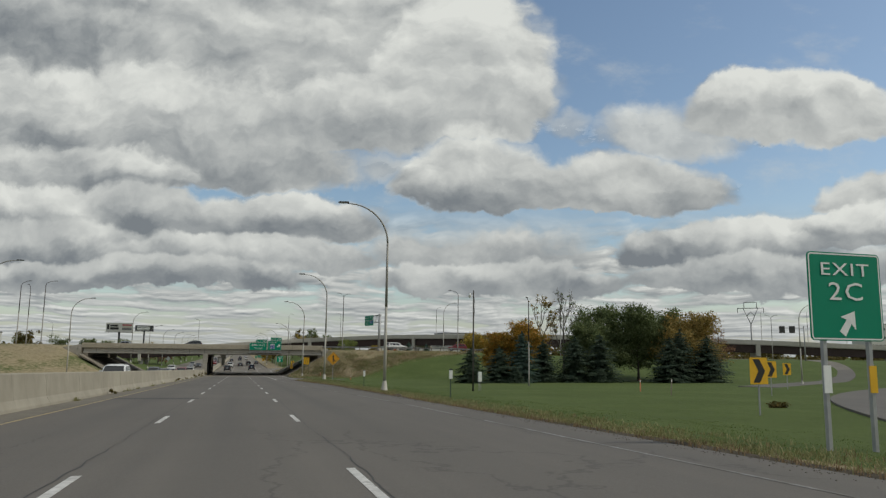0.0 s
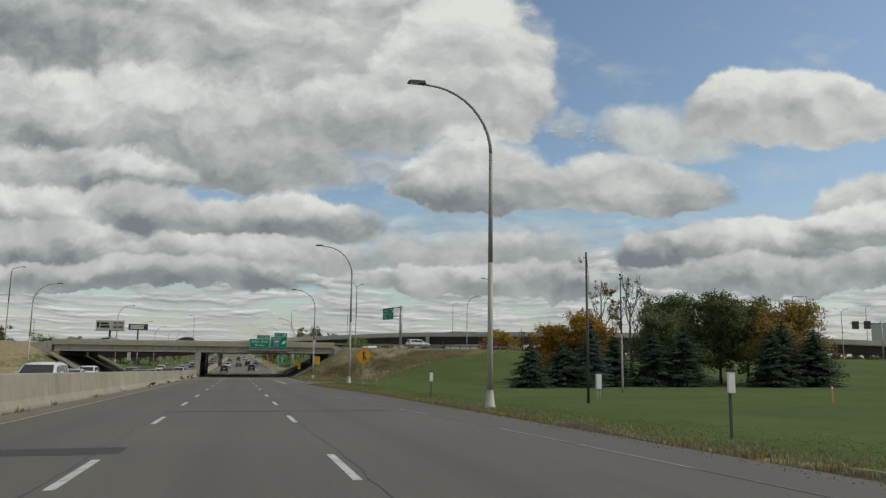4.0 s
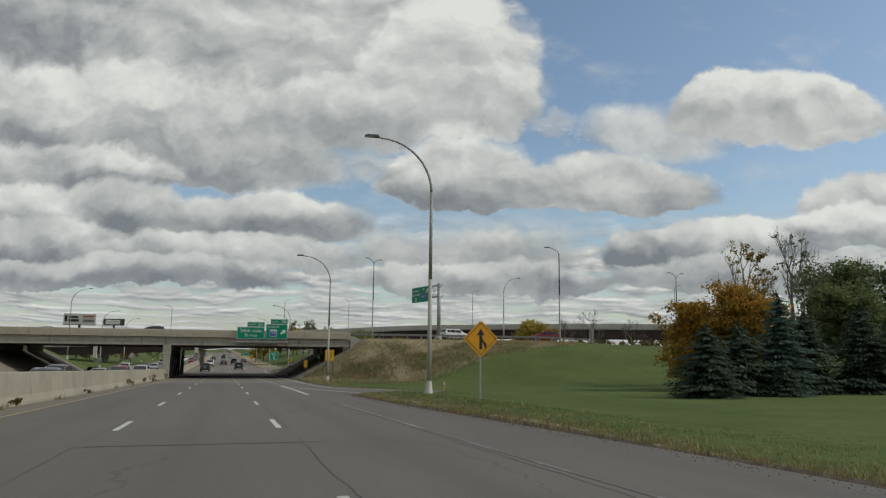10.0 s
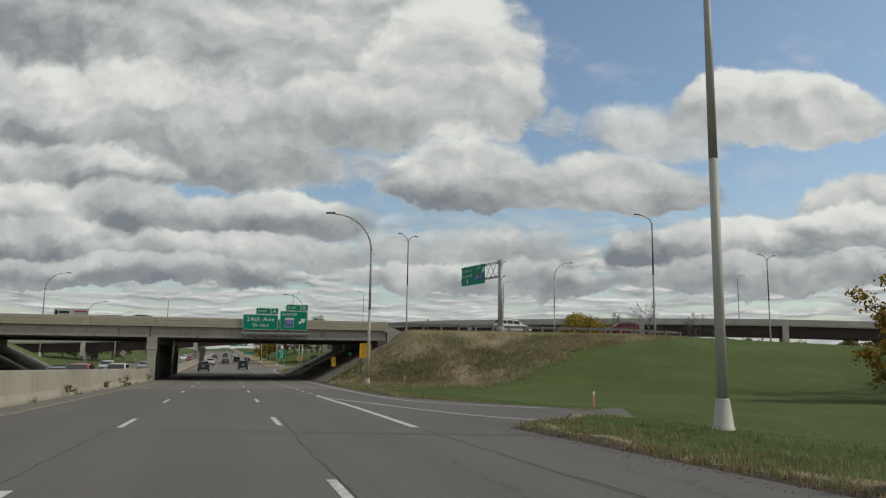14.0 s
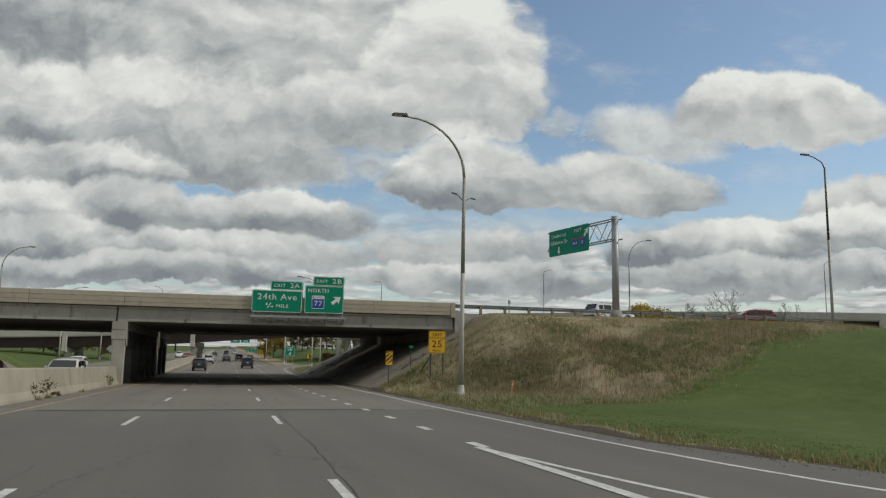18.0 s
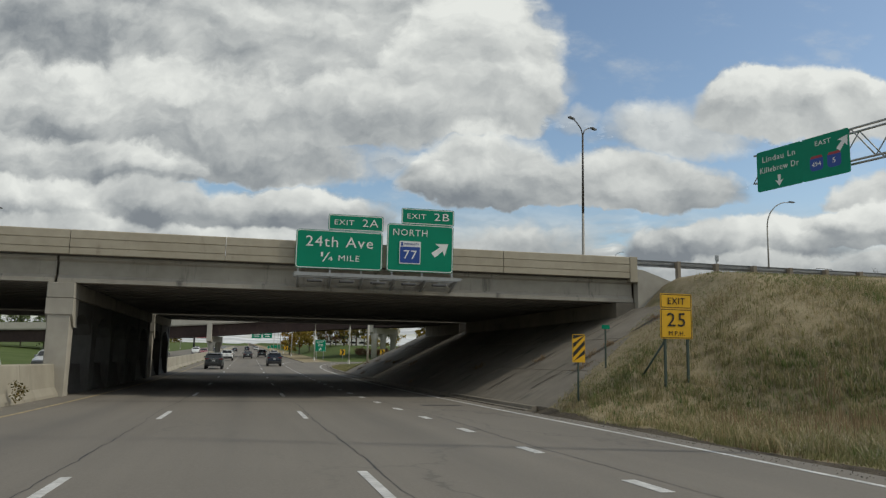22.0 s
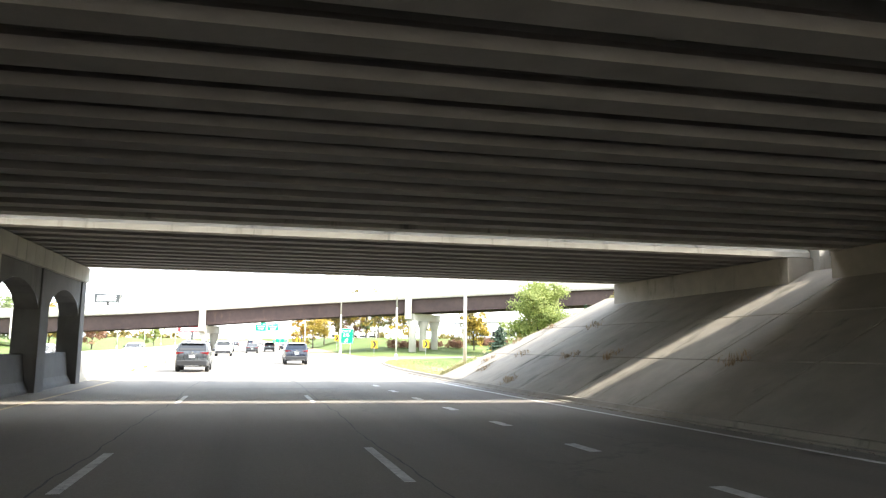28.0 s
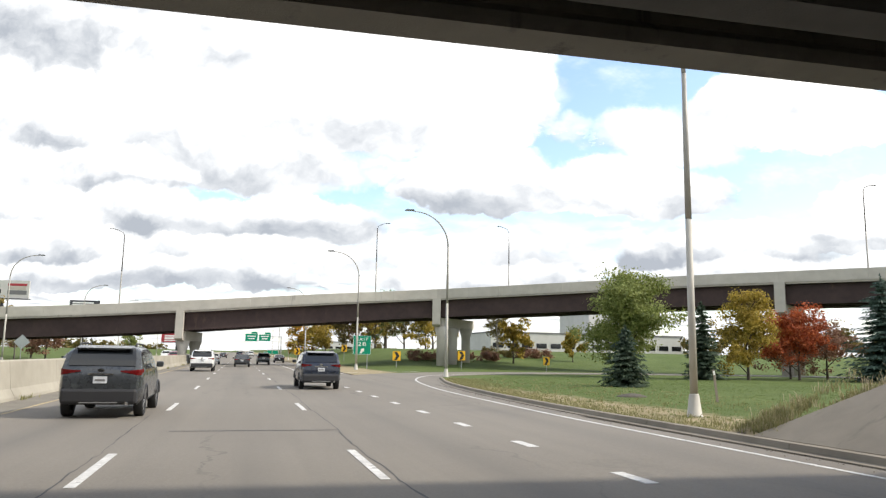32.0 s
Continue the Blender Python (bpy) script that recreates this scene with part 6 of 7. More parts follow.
def bare_tree(x, y, h, width, seed, label, mat=BARK_GREY, leaves=None, z=None, levels=2):
    rng = random.Random(seed)
    t = thing("tree", label, "tree", pose(x, y, land(x, y) if z is None else z))
    br, tips = limbs(rng, h, 0.30, levels, 0.62, 7, 0.60, h * 0.016, 0.75)
    top = max(p.z for p, _ in tips)
    wide = max(math.hypot(p.x, p.y) for p, _ in tips)
    sx, sz = width / 2 / wide, h / top
    br = [([Vector((p.x * (sx if i else 1), p.y * (sx if i else 1), p.z * sz)) for p in pts], [max(q, 0.012) for q in r]) for i, (pts, r) in enumerate(br)]
    wood(rng, br, mat, t, "trunk", 5)
    if leaves:
        pick = [tips[rng.randrange(len(tips))] for _ in range(leaves[1])]
        cs = [(Vector((p.x * sx, p.y * sx, p.z * sz)), 0.45) for p, _ in pick]
        link("crown", leaf_crown(rng, cs, 9, 0.15, 0.6), leaves[0], t)
    return t


# the copse on the lawn
GREEN_T = "broad green deciduous tree in full leaf on the lawn"
spruce(32.6, 103.6, 5.0, 5.6, NEEDLE_DARK, 1, "low broad dark spruce at the edge of the copse")
spruce(38.4, 107.5, 5.6, 6.4, NEEDLE_DARK, 3, "dark spruce below an orange tree")
spruce(42.1, 107.4, 7.8, 5.8, NEEDLE, 4, "blue-green spruce in front of an orange tree")
spruce(40.0, 104.6, 2.4, 3.0, NEEDLE_DARK, 2, "low dark spruce on the lawn")
spruce(46.6, 109.6, 6.6, 6.0, NEEDLE_DARK, 5, "dark spruce amid the copse")
spruce(51.6, 108.6, 7.2, 7.2, NEEDLE_DARK, 6, "dark spruce below a green tree")
spruce(55.6, 107.8, 7.6, 7.4, NEEDLE_DARK, 17, "broad dark spruce below a green tree")
broadleaf(46.8, 117.1, 9.7, 9.6, LEAF_ORANGE, 7, "rounded tree turning orange behind spruces", 0.15, 300, 110, 0.06, 1.08)
broadleaf(42.8, 118.8, 8.2, 7.6, LEAF_ORANGE, 8, "smaller tree turning orange behind a spruce", 0.15, 220, 100, 0.05, 1.08)
broadleaf(63.6, 121.6, 13.4, 13.5, LEAF_GREEN, 9, GREEN_T, 0.19, 250, 90, 0.20, 1.05)
broadleaf(68.0, 117.4, 13.0, 13.0, LEAF_GREEN, 10, GREEN_T, 0.19, 250, 90, 0.22, 1.05)
broadleaf(57.6, 116.0, 10.6, 9.5, LEAF_GREEN, 19, "shorter green tree below the half-bare ones", 0.18, 210, 85, 0.10, 1.08)
broadleaf(74.0, 119.0, 12.4, 11.5, LEAF_GREEN, 11, GREEN_T, 0.26, 240, 50, 0.16, 1.0)
broadleaf(74.6, 111.5, 11.4, 14.0, LEAF_OLIVE, 12, "rounded tree turning yellow brown beside the copse", 0.18, 320, 80, 0.14, 1.08)
broadleaf(81.0, 112.0, 9.6, 6.5, LEAF_RUSSET, 13, "thin nearly leafless brownish tree at the copse's end", 0.14, 60, 20, 0.3, 1.0)
spruce(65.6, 103.5, 7.0, 7.4, NEEDLE_DARK, 14, "dark spruce below a yellow brown tree")
spruce(68.2, 104.6, 8.4, 7.4, NEEDLE_DARK, 15, "tall dark spruce below a yellow brown tree")
spruce(73.0, 104.4, 7.4, 8.4, NEEDLE_DARK, 16, "broad dark spruce at the copse's end")
bare_tree(55.0, 120.0, 16.6, 8.0, 18, "tall nearly bare tree above the copse", leaves=(LEAF_GREEN, 40), levels=3)
bare_tree(52.3, 123.8, 15.6, 8.0, 28, "thin half-bare tree with few leaves above the copse", leaves=(LEAF_OLIVE, 170), levels=2)
bush = thing("shrub", "low grey-green tuft in the lawn", "shrub", pose(27.6, 33.5, land(27.6, 33.5)))
link("crown", leaf_crown(random.Random(3), [(Vector((0.2 * k - 0.4, 0, 0.15)), 0.35) for k in range(5)], 60, 0.09, 0.6), LEAF_BROWN, bush)

# on the crest and beyond the cross street
broadleaf(71.0, 222.4, 8.4, 14.5, LEAF_YELLOW, 20, "wide yellow-green tree beyond the cross street", 0.26, 220, 46, 0.05, 1.0, z=3.6)
bare_tree(82.5, 215.0, 11.5, 12.0, 21, "spreading bare tree beyond the cross street", z=3.6, levels=3)
bare_tree(76.5, 217.0, 9.0, 7.0, 22, "bare tree beyond the cross street", z=3.6, levels=3)
bare_tree(89.5, 209.0, 9.0, 11.0, 23, "bare tree beyond the cross street", z=3.6, levels=3)
broadleaf(-60, 192, 9.0, 11, LEAF_GREEN, 24, "dark green tree beyond the cross street", 0.3, 70, 34, 0.12)
broadleaf(-72, 196, 10.0, 12, LEAF_GREEN, 25, "dark green tree beyond the cross street", 0.3, 70, 34, 0.12)
broadleaf(-54, 214, 6.5, 8, LEAF_BROWN, 26, "small brownish tree beyond the cross street", 0.26, 50, 28, 0.12)

# beyond the underpass, beside the off-ramp
spruce(22.6, 235.5, 3.6, 2.8, NEEDLE_DARK, 30, "small dark spruce on the lawn by the off-ramp")
broadleaf(35.5, 258.0, 10.2, 11.5, LEAF_LIGHT, 31, "light green tree starting to turn yellow", 0.15, 220, 105, 0.14)
spruce(39.2, 251.5, 6.8, 3.2, NEEDLE_DARK, 32, "narrow dark spruce beside a yellow tree")
broadleaf(44.6, 252.5, 8.0, 7.2, LEAF_YELLOW, 33, "many-stemmed yellow tree on the lawn", 0.13, 150, 80, 0.10, 1.0, bark=BARK)
broadleaf(50.6, 253.0, 7.2, 7.4, LEAF_RED, 34, "bright red tree on the lawn", 0.13, 130, 80, 0.16, 1.0)
broadleaf(52.6, 256.5, 6.4, 7.0, LEAF_RUSSET, 35, "thinning russet tree on the lawn", 0.12, 110, 50, 0.12, 1.0)
broadleaf(56.6, 256.0, 6.6, 7.0, LEAF_RUSSET, 36, "thinning russet tree on the lawn", 0.12, 110, 50, 0.12, 1.0)
spruce(55.6, 248.0, 9.4, 7.0, NEEDLE, 37, "blue-green spruce above the embankment's foot")
spruce(62.5, 250.5, 9.0, 6.8, NEEDLE, 38, "blue-green spruce above the embankment's foot")
for k, (x, y, h, w, m, lab) in enumerate((
        (14.5, 352, 9.5, 9, LEAF_YELLOW, "yellow tree on the grass bank"), (20.5, 348, 8.5, 8, LEAF_BROWN, "olive brown tree on the grass bank"), (26.5, 345, 10.5, 9, LEAF_YELLOW, "yellow-brown tree on the grass bank"),
        (32.0, 342, 10.0, 9, LEAF_BROWN, "olive brown tree on the grass bank"), (37.0, 338, 11.0, 9, LEAF_GREEN, "green tree on the grass bank"), (41.0, 346, 9.0, 8, LEAF_YELLOW, "yellow tree on the grass bank"),
        (48.0, 330, 9.5, 8, LEAF_BROWN, "thin brownish tree on the grass bank"), (39.8, 300, 7.6, 6.5, LEAF_YELLOW, "yellow tree behind the curve signs"), (51.5, 304, 5.2, 4.0, LEAF_YELLOW, "small yellow tree by the ramp"),
        (34, 372, 15, 11, LEAF_GREEN, "tall green tree behind the grass bank"), (28, 378, 14, 11, LEAF_BROWN, "tall brownish tree behind the grass bank"),
        (-29.5, 322, 7.5, 8, LEAF_RUSSET, "reddish brown tree beyond the median"), (-33.5, 330, 8.0, 8, LEAF_RUSSET, "reddish brown tree beyond the median"), (-42, 318, 7.5, 9, LEAF_GREEN, "green tree beyond the median"),
        (-52, 326, 8.5, 10, LEAF_GREEN, "green tree beyond the median"), (-27.5, 398, 8.0, 7.5, LEAF_LIGHT, "yellow-green tree beyond the median"), (-62, 330, 9, 10, LEAF_GREEN, "green tree beyond the median"))):
    broadleaf(x, y, h, w, m, 50 + k, lab, 0.26 if h < 12 else 0.32, 62, 30, 0.14, 1.05)
for k, (x, y, h, w, m, lab) in enumerate((
        (-36, 318, 8.0, 9, LEAF_OLIVE, "olive tree beyond the median"), (-46, 322, 8.5, 10, LEAF_GREEN, "green tree beyond the median"), (-57, 318, 8.0, 10, LEAF_GREEN, "green tree beyond the median"), (-70, 322, 9.0, 11, LEAF_GREEN, "green tree beyond the median"), (-82, 318, 9.0, 11, LEAF_GREEN, "green tree beyond the median"), (-96, 322, 9, 12, LEAF_GREEN, "green tree beyond the median"), (-112, 318, 9, 12, LEAF_GREEN, "green tree beyond the median"),
        (8.0 + 4, 358, 8.5, 8, LEAF_ORANGE, "orange tree on the grass bank"), (23.5, 352, 9.5, 9, LEAF_RUSSET, "russet tree on the grass bank"), (29.5, 350, 10.5, 9, LEAF_GREEN, "green tree on the grass bank"), (34.5, 334, 9.0, 8, LEAF_YELLOW, "yellow tree on the grass bank"), (18.0, 360, 9.5, 9, LEAF_YELLOW, "yellow tree on the grass bank"))):
    broadleaf(x, y, h, w, m, 120 + k, lab, 0.26, 80, 34, 0.10, 1.1)
bare_tree(-40.2, 311, 8.0, 7.0, 82, "bare tree beyond the median")
bare_tree(-31.2, 312, 7.5, 6.0, 80, "bare tree beyond the median")
bare_tree(45.0, 322, 8.5, 7.0, 81, "nearly bare tree on the grass bank", leaves=(LEAF_BROWN, 70))
rngh = random.Random(8)
for x0, x1, y, m in ((24.0, 38.0, 303, LEAF_RUSSET), (43.0, 50.0, 309, LEAF_RUSSET), (38.0, 43.5, 309, LEAF_BROWN)):
    hd = thing("hedge", "low brownish shrub row on the grass bank", "hedge", pose(0, 0, 0))
    cs = []
    for k in range(int((x1 - x0) * 4)):
        x = rngh.uniform(x0, x1)
        yy = y + rngh.uniform(-1, 1)
        cs.append((Vector((x, yy, land(x, yy) + rngh.uniform(0.2, 1.3))), 0.9))
    link("foliage", leaf_crown(rngh, cs, 80, 0.16, 0.6), m, hd)
# far woods along the horizon
rngf = random.Random(11)
cs = []
for k in range(520):
    x = rngf.uniform(-700, 900)
    y = rngf.uniform(620, 980)
    if -60 < x < 60:
        continue
    cs.append((Vector((x, y, prof(900) + rngf.uniform(0, 5.5))), rngf.uniform(4, 8)))
woods = tagged(link("far_woods", leaf_crown(rngf, cs, 26, 1.6, 0.6), LEAF_BROWN), "distant belt of autumn trees along the horizon", "trees", kind="stuff")

cs = []
for k in range(260):
    a = radians(rngf.uniform(22, 58))
    r = rngf.uniform(330, 400)
    x, y = r * math.sin(a), 60 + r * math.cos(a)
    cs.append((Vector((x, y, land(x, y) + rngf.uniform(0.5, 7.5))), rngf.uniform(2.2, 4.0)))
tagged(link("far_woods", leaf_crown(rngf, cs, 60, 0.8, 0.6), LEAF_BROWN), "belt of olive brown trees behind the flyover", "trees", kind="stuff")

# ---- vehicles ----
def car(name, label, paint, length=4.6, width=1.86, height=1.68, suv=True, rack=True):
    """A car whose rear stands at y = 0 and whose nose points to +y."""
    t = thing(name, label, "car")
    k, hw = length / 4.6, width / 2
    belt = 1.15 if suv else 0.92
    top = height
    if suv:
        st = [(-0.02, 0.74, 0.78), (0.0, 0.98, 1.02), (0.05, 1.10, 1.14), (0.12, belt, belt + 0.05), (0.24, belt, belt + 0.24), (0.36, belt, top - 0.14), (0.50, belt, top - 0.05), (0.72, belt, top - 0.015), (1.0, belt, top), (2.1, belt - 0.02, top), (2.65, belt - 0.03, top - 0.08), (3.35, belt - 0.05, belt + 0.02), (4.1, 0.94, 0.99), (4.48, 0.82, 0.86), (4.6, 0.62, 0.66)]
    else:
        st = [(0.00, 0.60, 0.64), (0.05, 0.86, 0.90), (0.15, belt, belt + 0.04), (0.62, belt + 0.02, belt + 0.10), (1.45, belt, top - 0.03), (2.1, belt - 0.02, top), (2.6, belt - 0.03, top - 0.08), (3.4, belt - 0.06, belt - 0.01), (4.1, 0.82, 0.86), (4.48, 0.72, 0.76), (4.6, 0.55, 0.6)]

    def section(y, b, tp):
        e = 1 - 0.10 * max(0, (y - 3.6)) - 0.11 * (max(0.0, 0.36 - y) / 0.36) ** 2
        w = hw * e
        cab = max(0.0, tp - b - 0.05)
        wr = w - 0.05 - cab * 0.25
        zb = 0.30 if 0.3 < y < 4.3 else 0.36
        return [(0, zb), (w * 0.86, zb), (w * 0.985, zb + 0.14), (w, min(b - 0.02, 0.68)), (w * 0.975, b), (wr + 0.03, tp - 0.06 - 0.02 * (cab > 0)), (wr - 0.10, tp), (0, tp + 0.015)]

    bm = bmesh.new()
    rings = []
    for y, b, tp in st:
        half = section(y, b, tp)
        loop = [bm.verts.new((x, y * k, z)) for x, z in half] + [bm.verts.new((-x, y * k, z)) for x, z in half[-2:0:-1]]
        rings.append(loop)
    m = len(rings[0])
    for a, b in zip(rings, rings[1:]):
        for i in range(m):
            f = bm.faces.new((a[i], a[(i + 1) % m], b[(i + 1) % m], b[i]))
            f.smooth = True
    bm.faces.new(rings[0][::-1])
    bm.faces.new(rings[-1])
    bmesh.ops.recalc_face_normals(bm, faces=bm.faces)
    body = part("body", bm, paint, t)
    me = body.data
    me.set_sharp_from_angle(angle=radians(38))

    def at(y):
        for a, b in zip(st, st[1:]):
            if a[0] <= y <= b[0]:
                f = (y - a[0]) / (b[0] - a[0])
                return section(y, a[1] + (b[1] - a[1]) * f, a[2] + (b[2] - a[2]) * f)
        return section(*st[-1])

    def side_glass(ya, yb, s):
        bm = bmesh.new()
        n = 5
        lo, hi = [], []
        for i in range(n + 1):
            y = ya + (yb - ya) * i / n
            sec = at(y)
            (x0, z0), (x1, z1) = sec[4], sec[5]
            lo.append(bm.verts.new((s * (x0 + (x1 - x0) * 0.08 + 0.008), y * k, z0 + (z1 - z0) * 0.08)))
            hi.append(bm.verts.new((s * (x0 + (x1 - x0) * 0.88 + 0.008), y * k, z0 + (z1 - z0) * 0.88)))
        for i in range(n):
            bm.faces.new((lo[i], lo[i + 1], hi[i + 1], hi[i]) if s < 0 else (lo[i + 1], lo[i], hi[i], hi[i + 1]))
        part("side_window", bm, GLASS_DARK, t)

    for s in (-1, 1):
        if suv:
            side_glass(0.50, 0.98, s)
            side_glass(1.06, 1.88, s)
            side_glass(1.96, 2.85, s)
        else:
            side_glass(1.05, 1.85, s)
            side_glass(1.93, 2.85, s)
    # rear and front glass
    for nm, (ya, yb), off in (("rear_window", (0.13, 0.48) if suv else (0.66, 1.42), -0.014), ("windscreen", (2.70, 3.28), 0.012)):
        bm = bmesh.new()
        ra, rb = at(ya), at(yb)
        n = 4
        rows = []
        for i in range(n + 1):
            f = i / n
            sec = at(ya + (yb - ya) * f)
            w, z = sec[6][0] + 0.02, sec[6][1]
            rows.append([bm.verts.new((x * w, (ya + (yb - ya) * f) * k + off, z + 0.014)) for x in (-0.98, -0.5, 0, 0.5, 0.98)])
        for a, b in zip(rows, rows[1:]):
            for i in range(4):
                bm.faces.new((a[i], a[i + 1], b[i + 1], b[i]))
        part(nm, bm, GLASS_DARK, t)
    # tail: lamps, plate, lower bumper, trim bar, badge, wiper
    for s in (-1, 1):
        bm = bmesh.new()
        z0 = 1.03 if suv else 0.81
        # a slim lamp that wraps round the corner
        inner = [(s * (hw - 0.50), -0.012), (s * (hw - 0.26), -0.004), (s * (hw - 0.105), 0.03), (s * (hw - 0.05), 0.12), (s * (hw - 0.012), 0.30)]
        lows, highs = (0.06, 0.02, -0.02, -0.02, 0.06), (0.09, 0.10, 0.115, 0.12, 0.12)
        rows = [[bm.verts.new((x, y - 0.012, z0 + q)) for (x, y), q in zip(inner, level)] for level in (lows, highs)]
        for i in range(4):
            bm.faces.new((rows[0][i], rows[0][i + 1], rows[1][i + 1], rows[1][i]))
        bmesh.ops.solidify(bm, geom=list(bm.faces), thickness=0.03)
        part("tail_lamp", bm, TAIL_RED, t)
        bm = bmesh.new()
        box(bm, *sorted((s * (hw - 0.42), s * (hw - 0.12))), -0.03, 0.0, 0.42, 0.47)
        part("reflector", bm, TAIL_RED, t)
        bm = bmesh.new()
        box(bm, *sorted((s * (hw + 0.02), s * (hw + 0.20))), 2.62 * k, 2.76 * k, belt + 0.02, belt + 0.17, bevel=0.03)
        part("wing_mirror", bm, paint, t)
        if rack and suv:
            bm = bmesh.new()
            tube(bm, [(s * (hw - 0.30), 0.75 * k, top - 0.02), (s * (hw - 0.30), 0.9 * k, top + 0.06), (s * (hw - 0.30), 2.1 * k, top + 0.06), (s * (hw - 0.30), 2.25 * k, top - 0.03)], 0.022, 6)
            part("roof_rail", bm, BLACK_TRIM, t)
    if suv:
        bm = bmesh.new()
        prism(bm, [(0.30, top - 0.10), (0.62, top - 0.02), (0.62, top + 0.012), (0.27, top - 0.055)], -hw * 0.66, hw * 0.66, "x")
        part("spoiler", bm, paint, t)
        bm = bmesh.new()
        box(bm, -0.42, 0.42, -0.062, 0.1, 0.36, 0.43, bevel=0.01)
        part("skid_plate", bm, RIM, t)
        bm = bmesh.new()
        prism(bm, [(0.075 * math.cos(a), 1.12 + 0.045 * math.sin(a)) for a in [0.5236 * j for j in range(12)]], 0.0, 0.1, "y")
        part("badge", bm, CHROME, t)
        for s in (-1, 1):
            for yy in (0.86, 3.68):
                bm = bmesh.new()
                tube(bm, [(s * (hw - 0.025), yy * k + 0.415 * math.cos(a), 0.35 + 0.415 * math.sin(a)) for a in [0.2 + 0.275 * j for j in range(11)]], 0.045, 6)
                part("arch_cladding", bm, BLACK_TRIM, t)
    bm = bmesh.new()
    box(bm, -hw * 0.90, hw * 0.90, -0.07, 0.3, 0.34, 0.70 if suv else 0.58, bevel=0.07)
    part("rear_bumper", bm, BLACK_TRIM if suv else paint, t)
    zp = 0.90 if suv else 0.72
    bm = bmesh.new()
    box(bm, -0.15, 0.15, -0.035, 0.08, zp - 0.08, zp + 0.08)
    pl = part("number_plate", bm, PLATE, t)
    bm = bmesh.new()
    box(bm, -0.11, 0.11, -0.042, -0.036, zp - 0.025, zp + 0.015)
    part("plate_bar", bm, ROOF_GREY, pl)
    bm = bmesh.new()
    box(bm, -0.28, 0.28, -0.03, 0.06, zp + 0.12, zp + 0.15)
    part("trim_bar", bm, CHROME, t)
    bm = bmesh.new()
    tube(bm, [(0, 0.14 * k, belt + 0.05), (-0.42, 0.17 * k, belt + 0.09)], 0.012, 5)
    part("wiper", bm, BLACK_TRIM, t)
    bm = bmesh.new()
    tube(bm, [(hw - 0.32, -0.09, 0.36), (hw - 0.32, 0.2, 0.36)], 0.035, 8)
    part("exhaust_pipe", bm, CHROME, t)
    for s in (-1, 1):
        bm = bmesh.new()
        box(bm, *sorted((s * (hw - 0.45), s * (hw - 0.10))), 4.40 * k, 4.56 * k, 0.66, 0.80, bevel=0.03)
        part("headlamp", bm, PLATE, t)
    r = 0.35 if suv else 0.32
    for y in (0.86, 3.68):
        for s in (-1, 1):
            bm = bmesh.new()
            n = 20
            prof_t = [(0.09, r * 0.62), (0.11, r * 0.95), (0.08, r), (-0.08, r), (-0.11, r * 0.95), (-0.09, r * 0.62)]
            rg = []
            for j in range(n):
                a = 6.2832 * j / n
                rg.append([bm.verts.new((s * (hw - 0.12) + p, y * k + q * math.cos(a), r + q * math.sin(a))) for p, q in prof_t])
            for j in range(n):
                a, b = rg[j], rg[(j + 1) % n]
                for i in range(len(prof_t) - 1):
                    f = bm.faces.new((a[i], a[i + 1], b[i + 1], b[i]))
                    f.smooth = True
            wheel = part("tyre", bm, TYRE, t)
            bm = bmesh.new()
            xo = s * (hw - 0.03)
            hub = bm.verts.new((xo, y * k, r))
            for j in range(5):
                a0 = 6.2832 * j / 5
                pts = [(xo, y * k + rr * math.cos(a0 + d), r + rr * math.sin(a0 + d)) for rr, d in ((0.05, -0.9), (r * 0.64, -0.26), (r * 0.64, 0.26), (0.05, 0.9))]
                bm.faces.new([bm.verts.new(p) for p in pts])
            rim = [bm.verts.new((xo, y * k + r * q * math.cos(6.2832 * j / n), r + r * q * math.sin(6.2832 * j / n))) for q in (0.58, 0.66) for j in range(n)]
            for j in range(n):
                bm.faces.new((rim[j], rim[(j + 1) % n], rim[n + (j + 1) % n], rim[n + j]))
            bm.verts.remove(hub)
            part("rim", bm, RIM, wheel)
            bm = bmesh.new()
            tube(bm, [(xo - s * 0.03, y * k, r), (xo - s * 0.05, y * k, r)], r * 0.62, 16)
            part("brake_disc", bm, BLACK_TRIM, wheel)
    return t


P_GREY = car_paint("paint_dark_grey", (0.052, 0.057, 0.062), 0.4)
P_NAVY = car_paint("paint_navy", (0.016, 0.022, 0.038))
P_WHITE = car_paint("paint_white", (0.72, 0.72, 0.70), 0.0)
P_BLACK = car_paint("paint_black", (0.012, 0.012, 0.013))
P_SILVER = car_paint("paint_silver", (0.36, 0.37, 0.38), 0.6)
P_RED = car_paint("paint_red", (0.22, 0.016, 0.018), 0.2)


def stand(ob, x, y, rot=0, z=None):
    s = math.degrees(math.atan((prof(y + 3) - prof(y)) / 3)) if z is None else 0.0
    ob.matrix_world = pose(x, y, prof(y + 1.5) if z is None else z, s if rot == 0 else -s, 0, rot)
    return ob


def another(ob, x, y, rot=0, z=None, label=""):
    c = copy_thing(ob, pose(x, y, prof(y) if z is None else z, 0, 0, rot))
    if label:
        tagged(c, label)
    return c


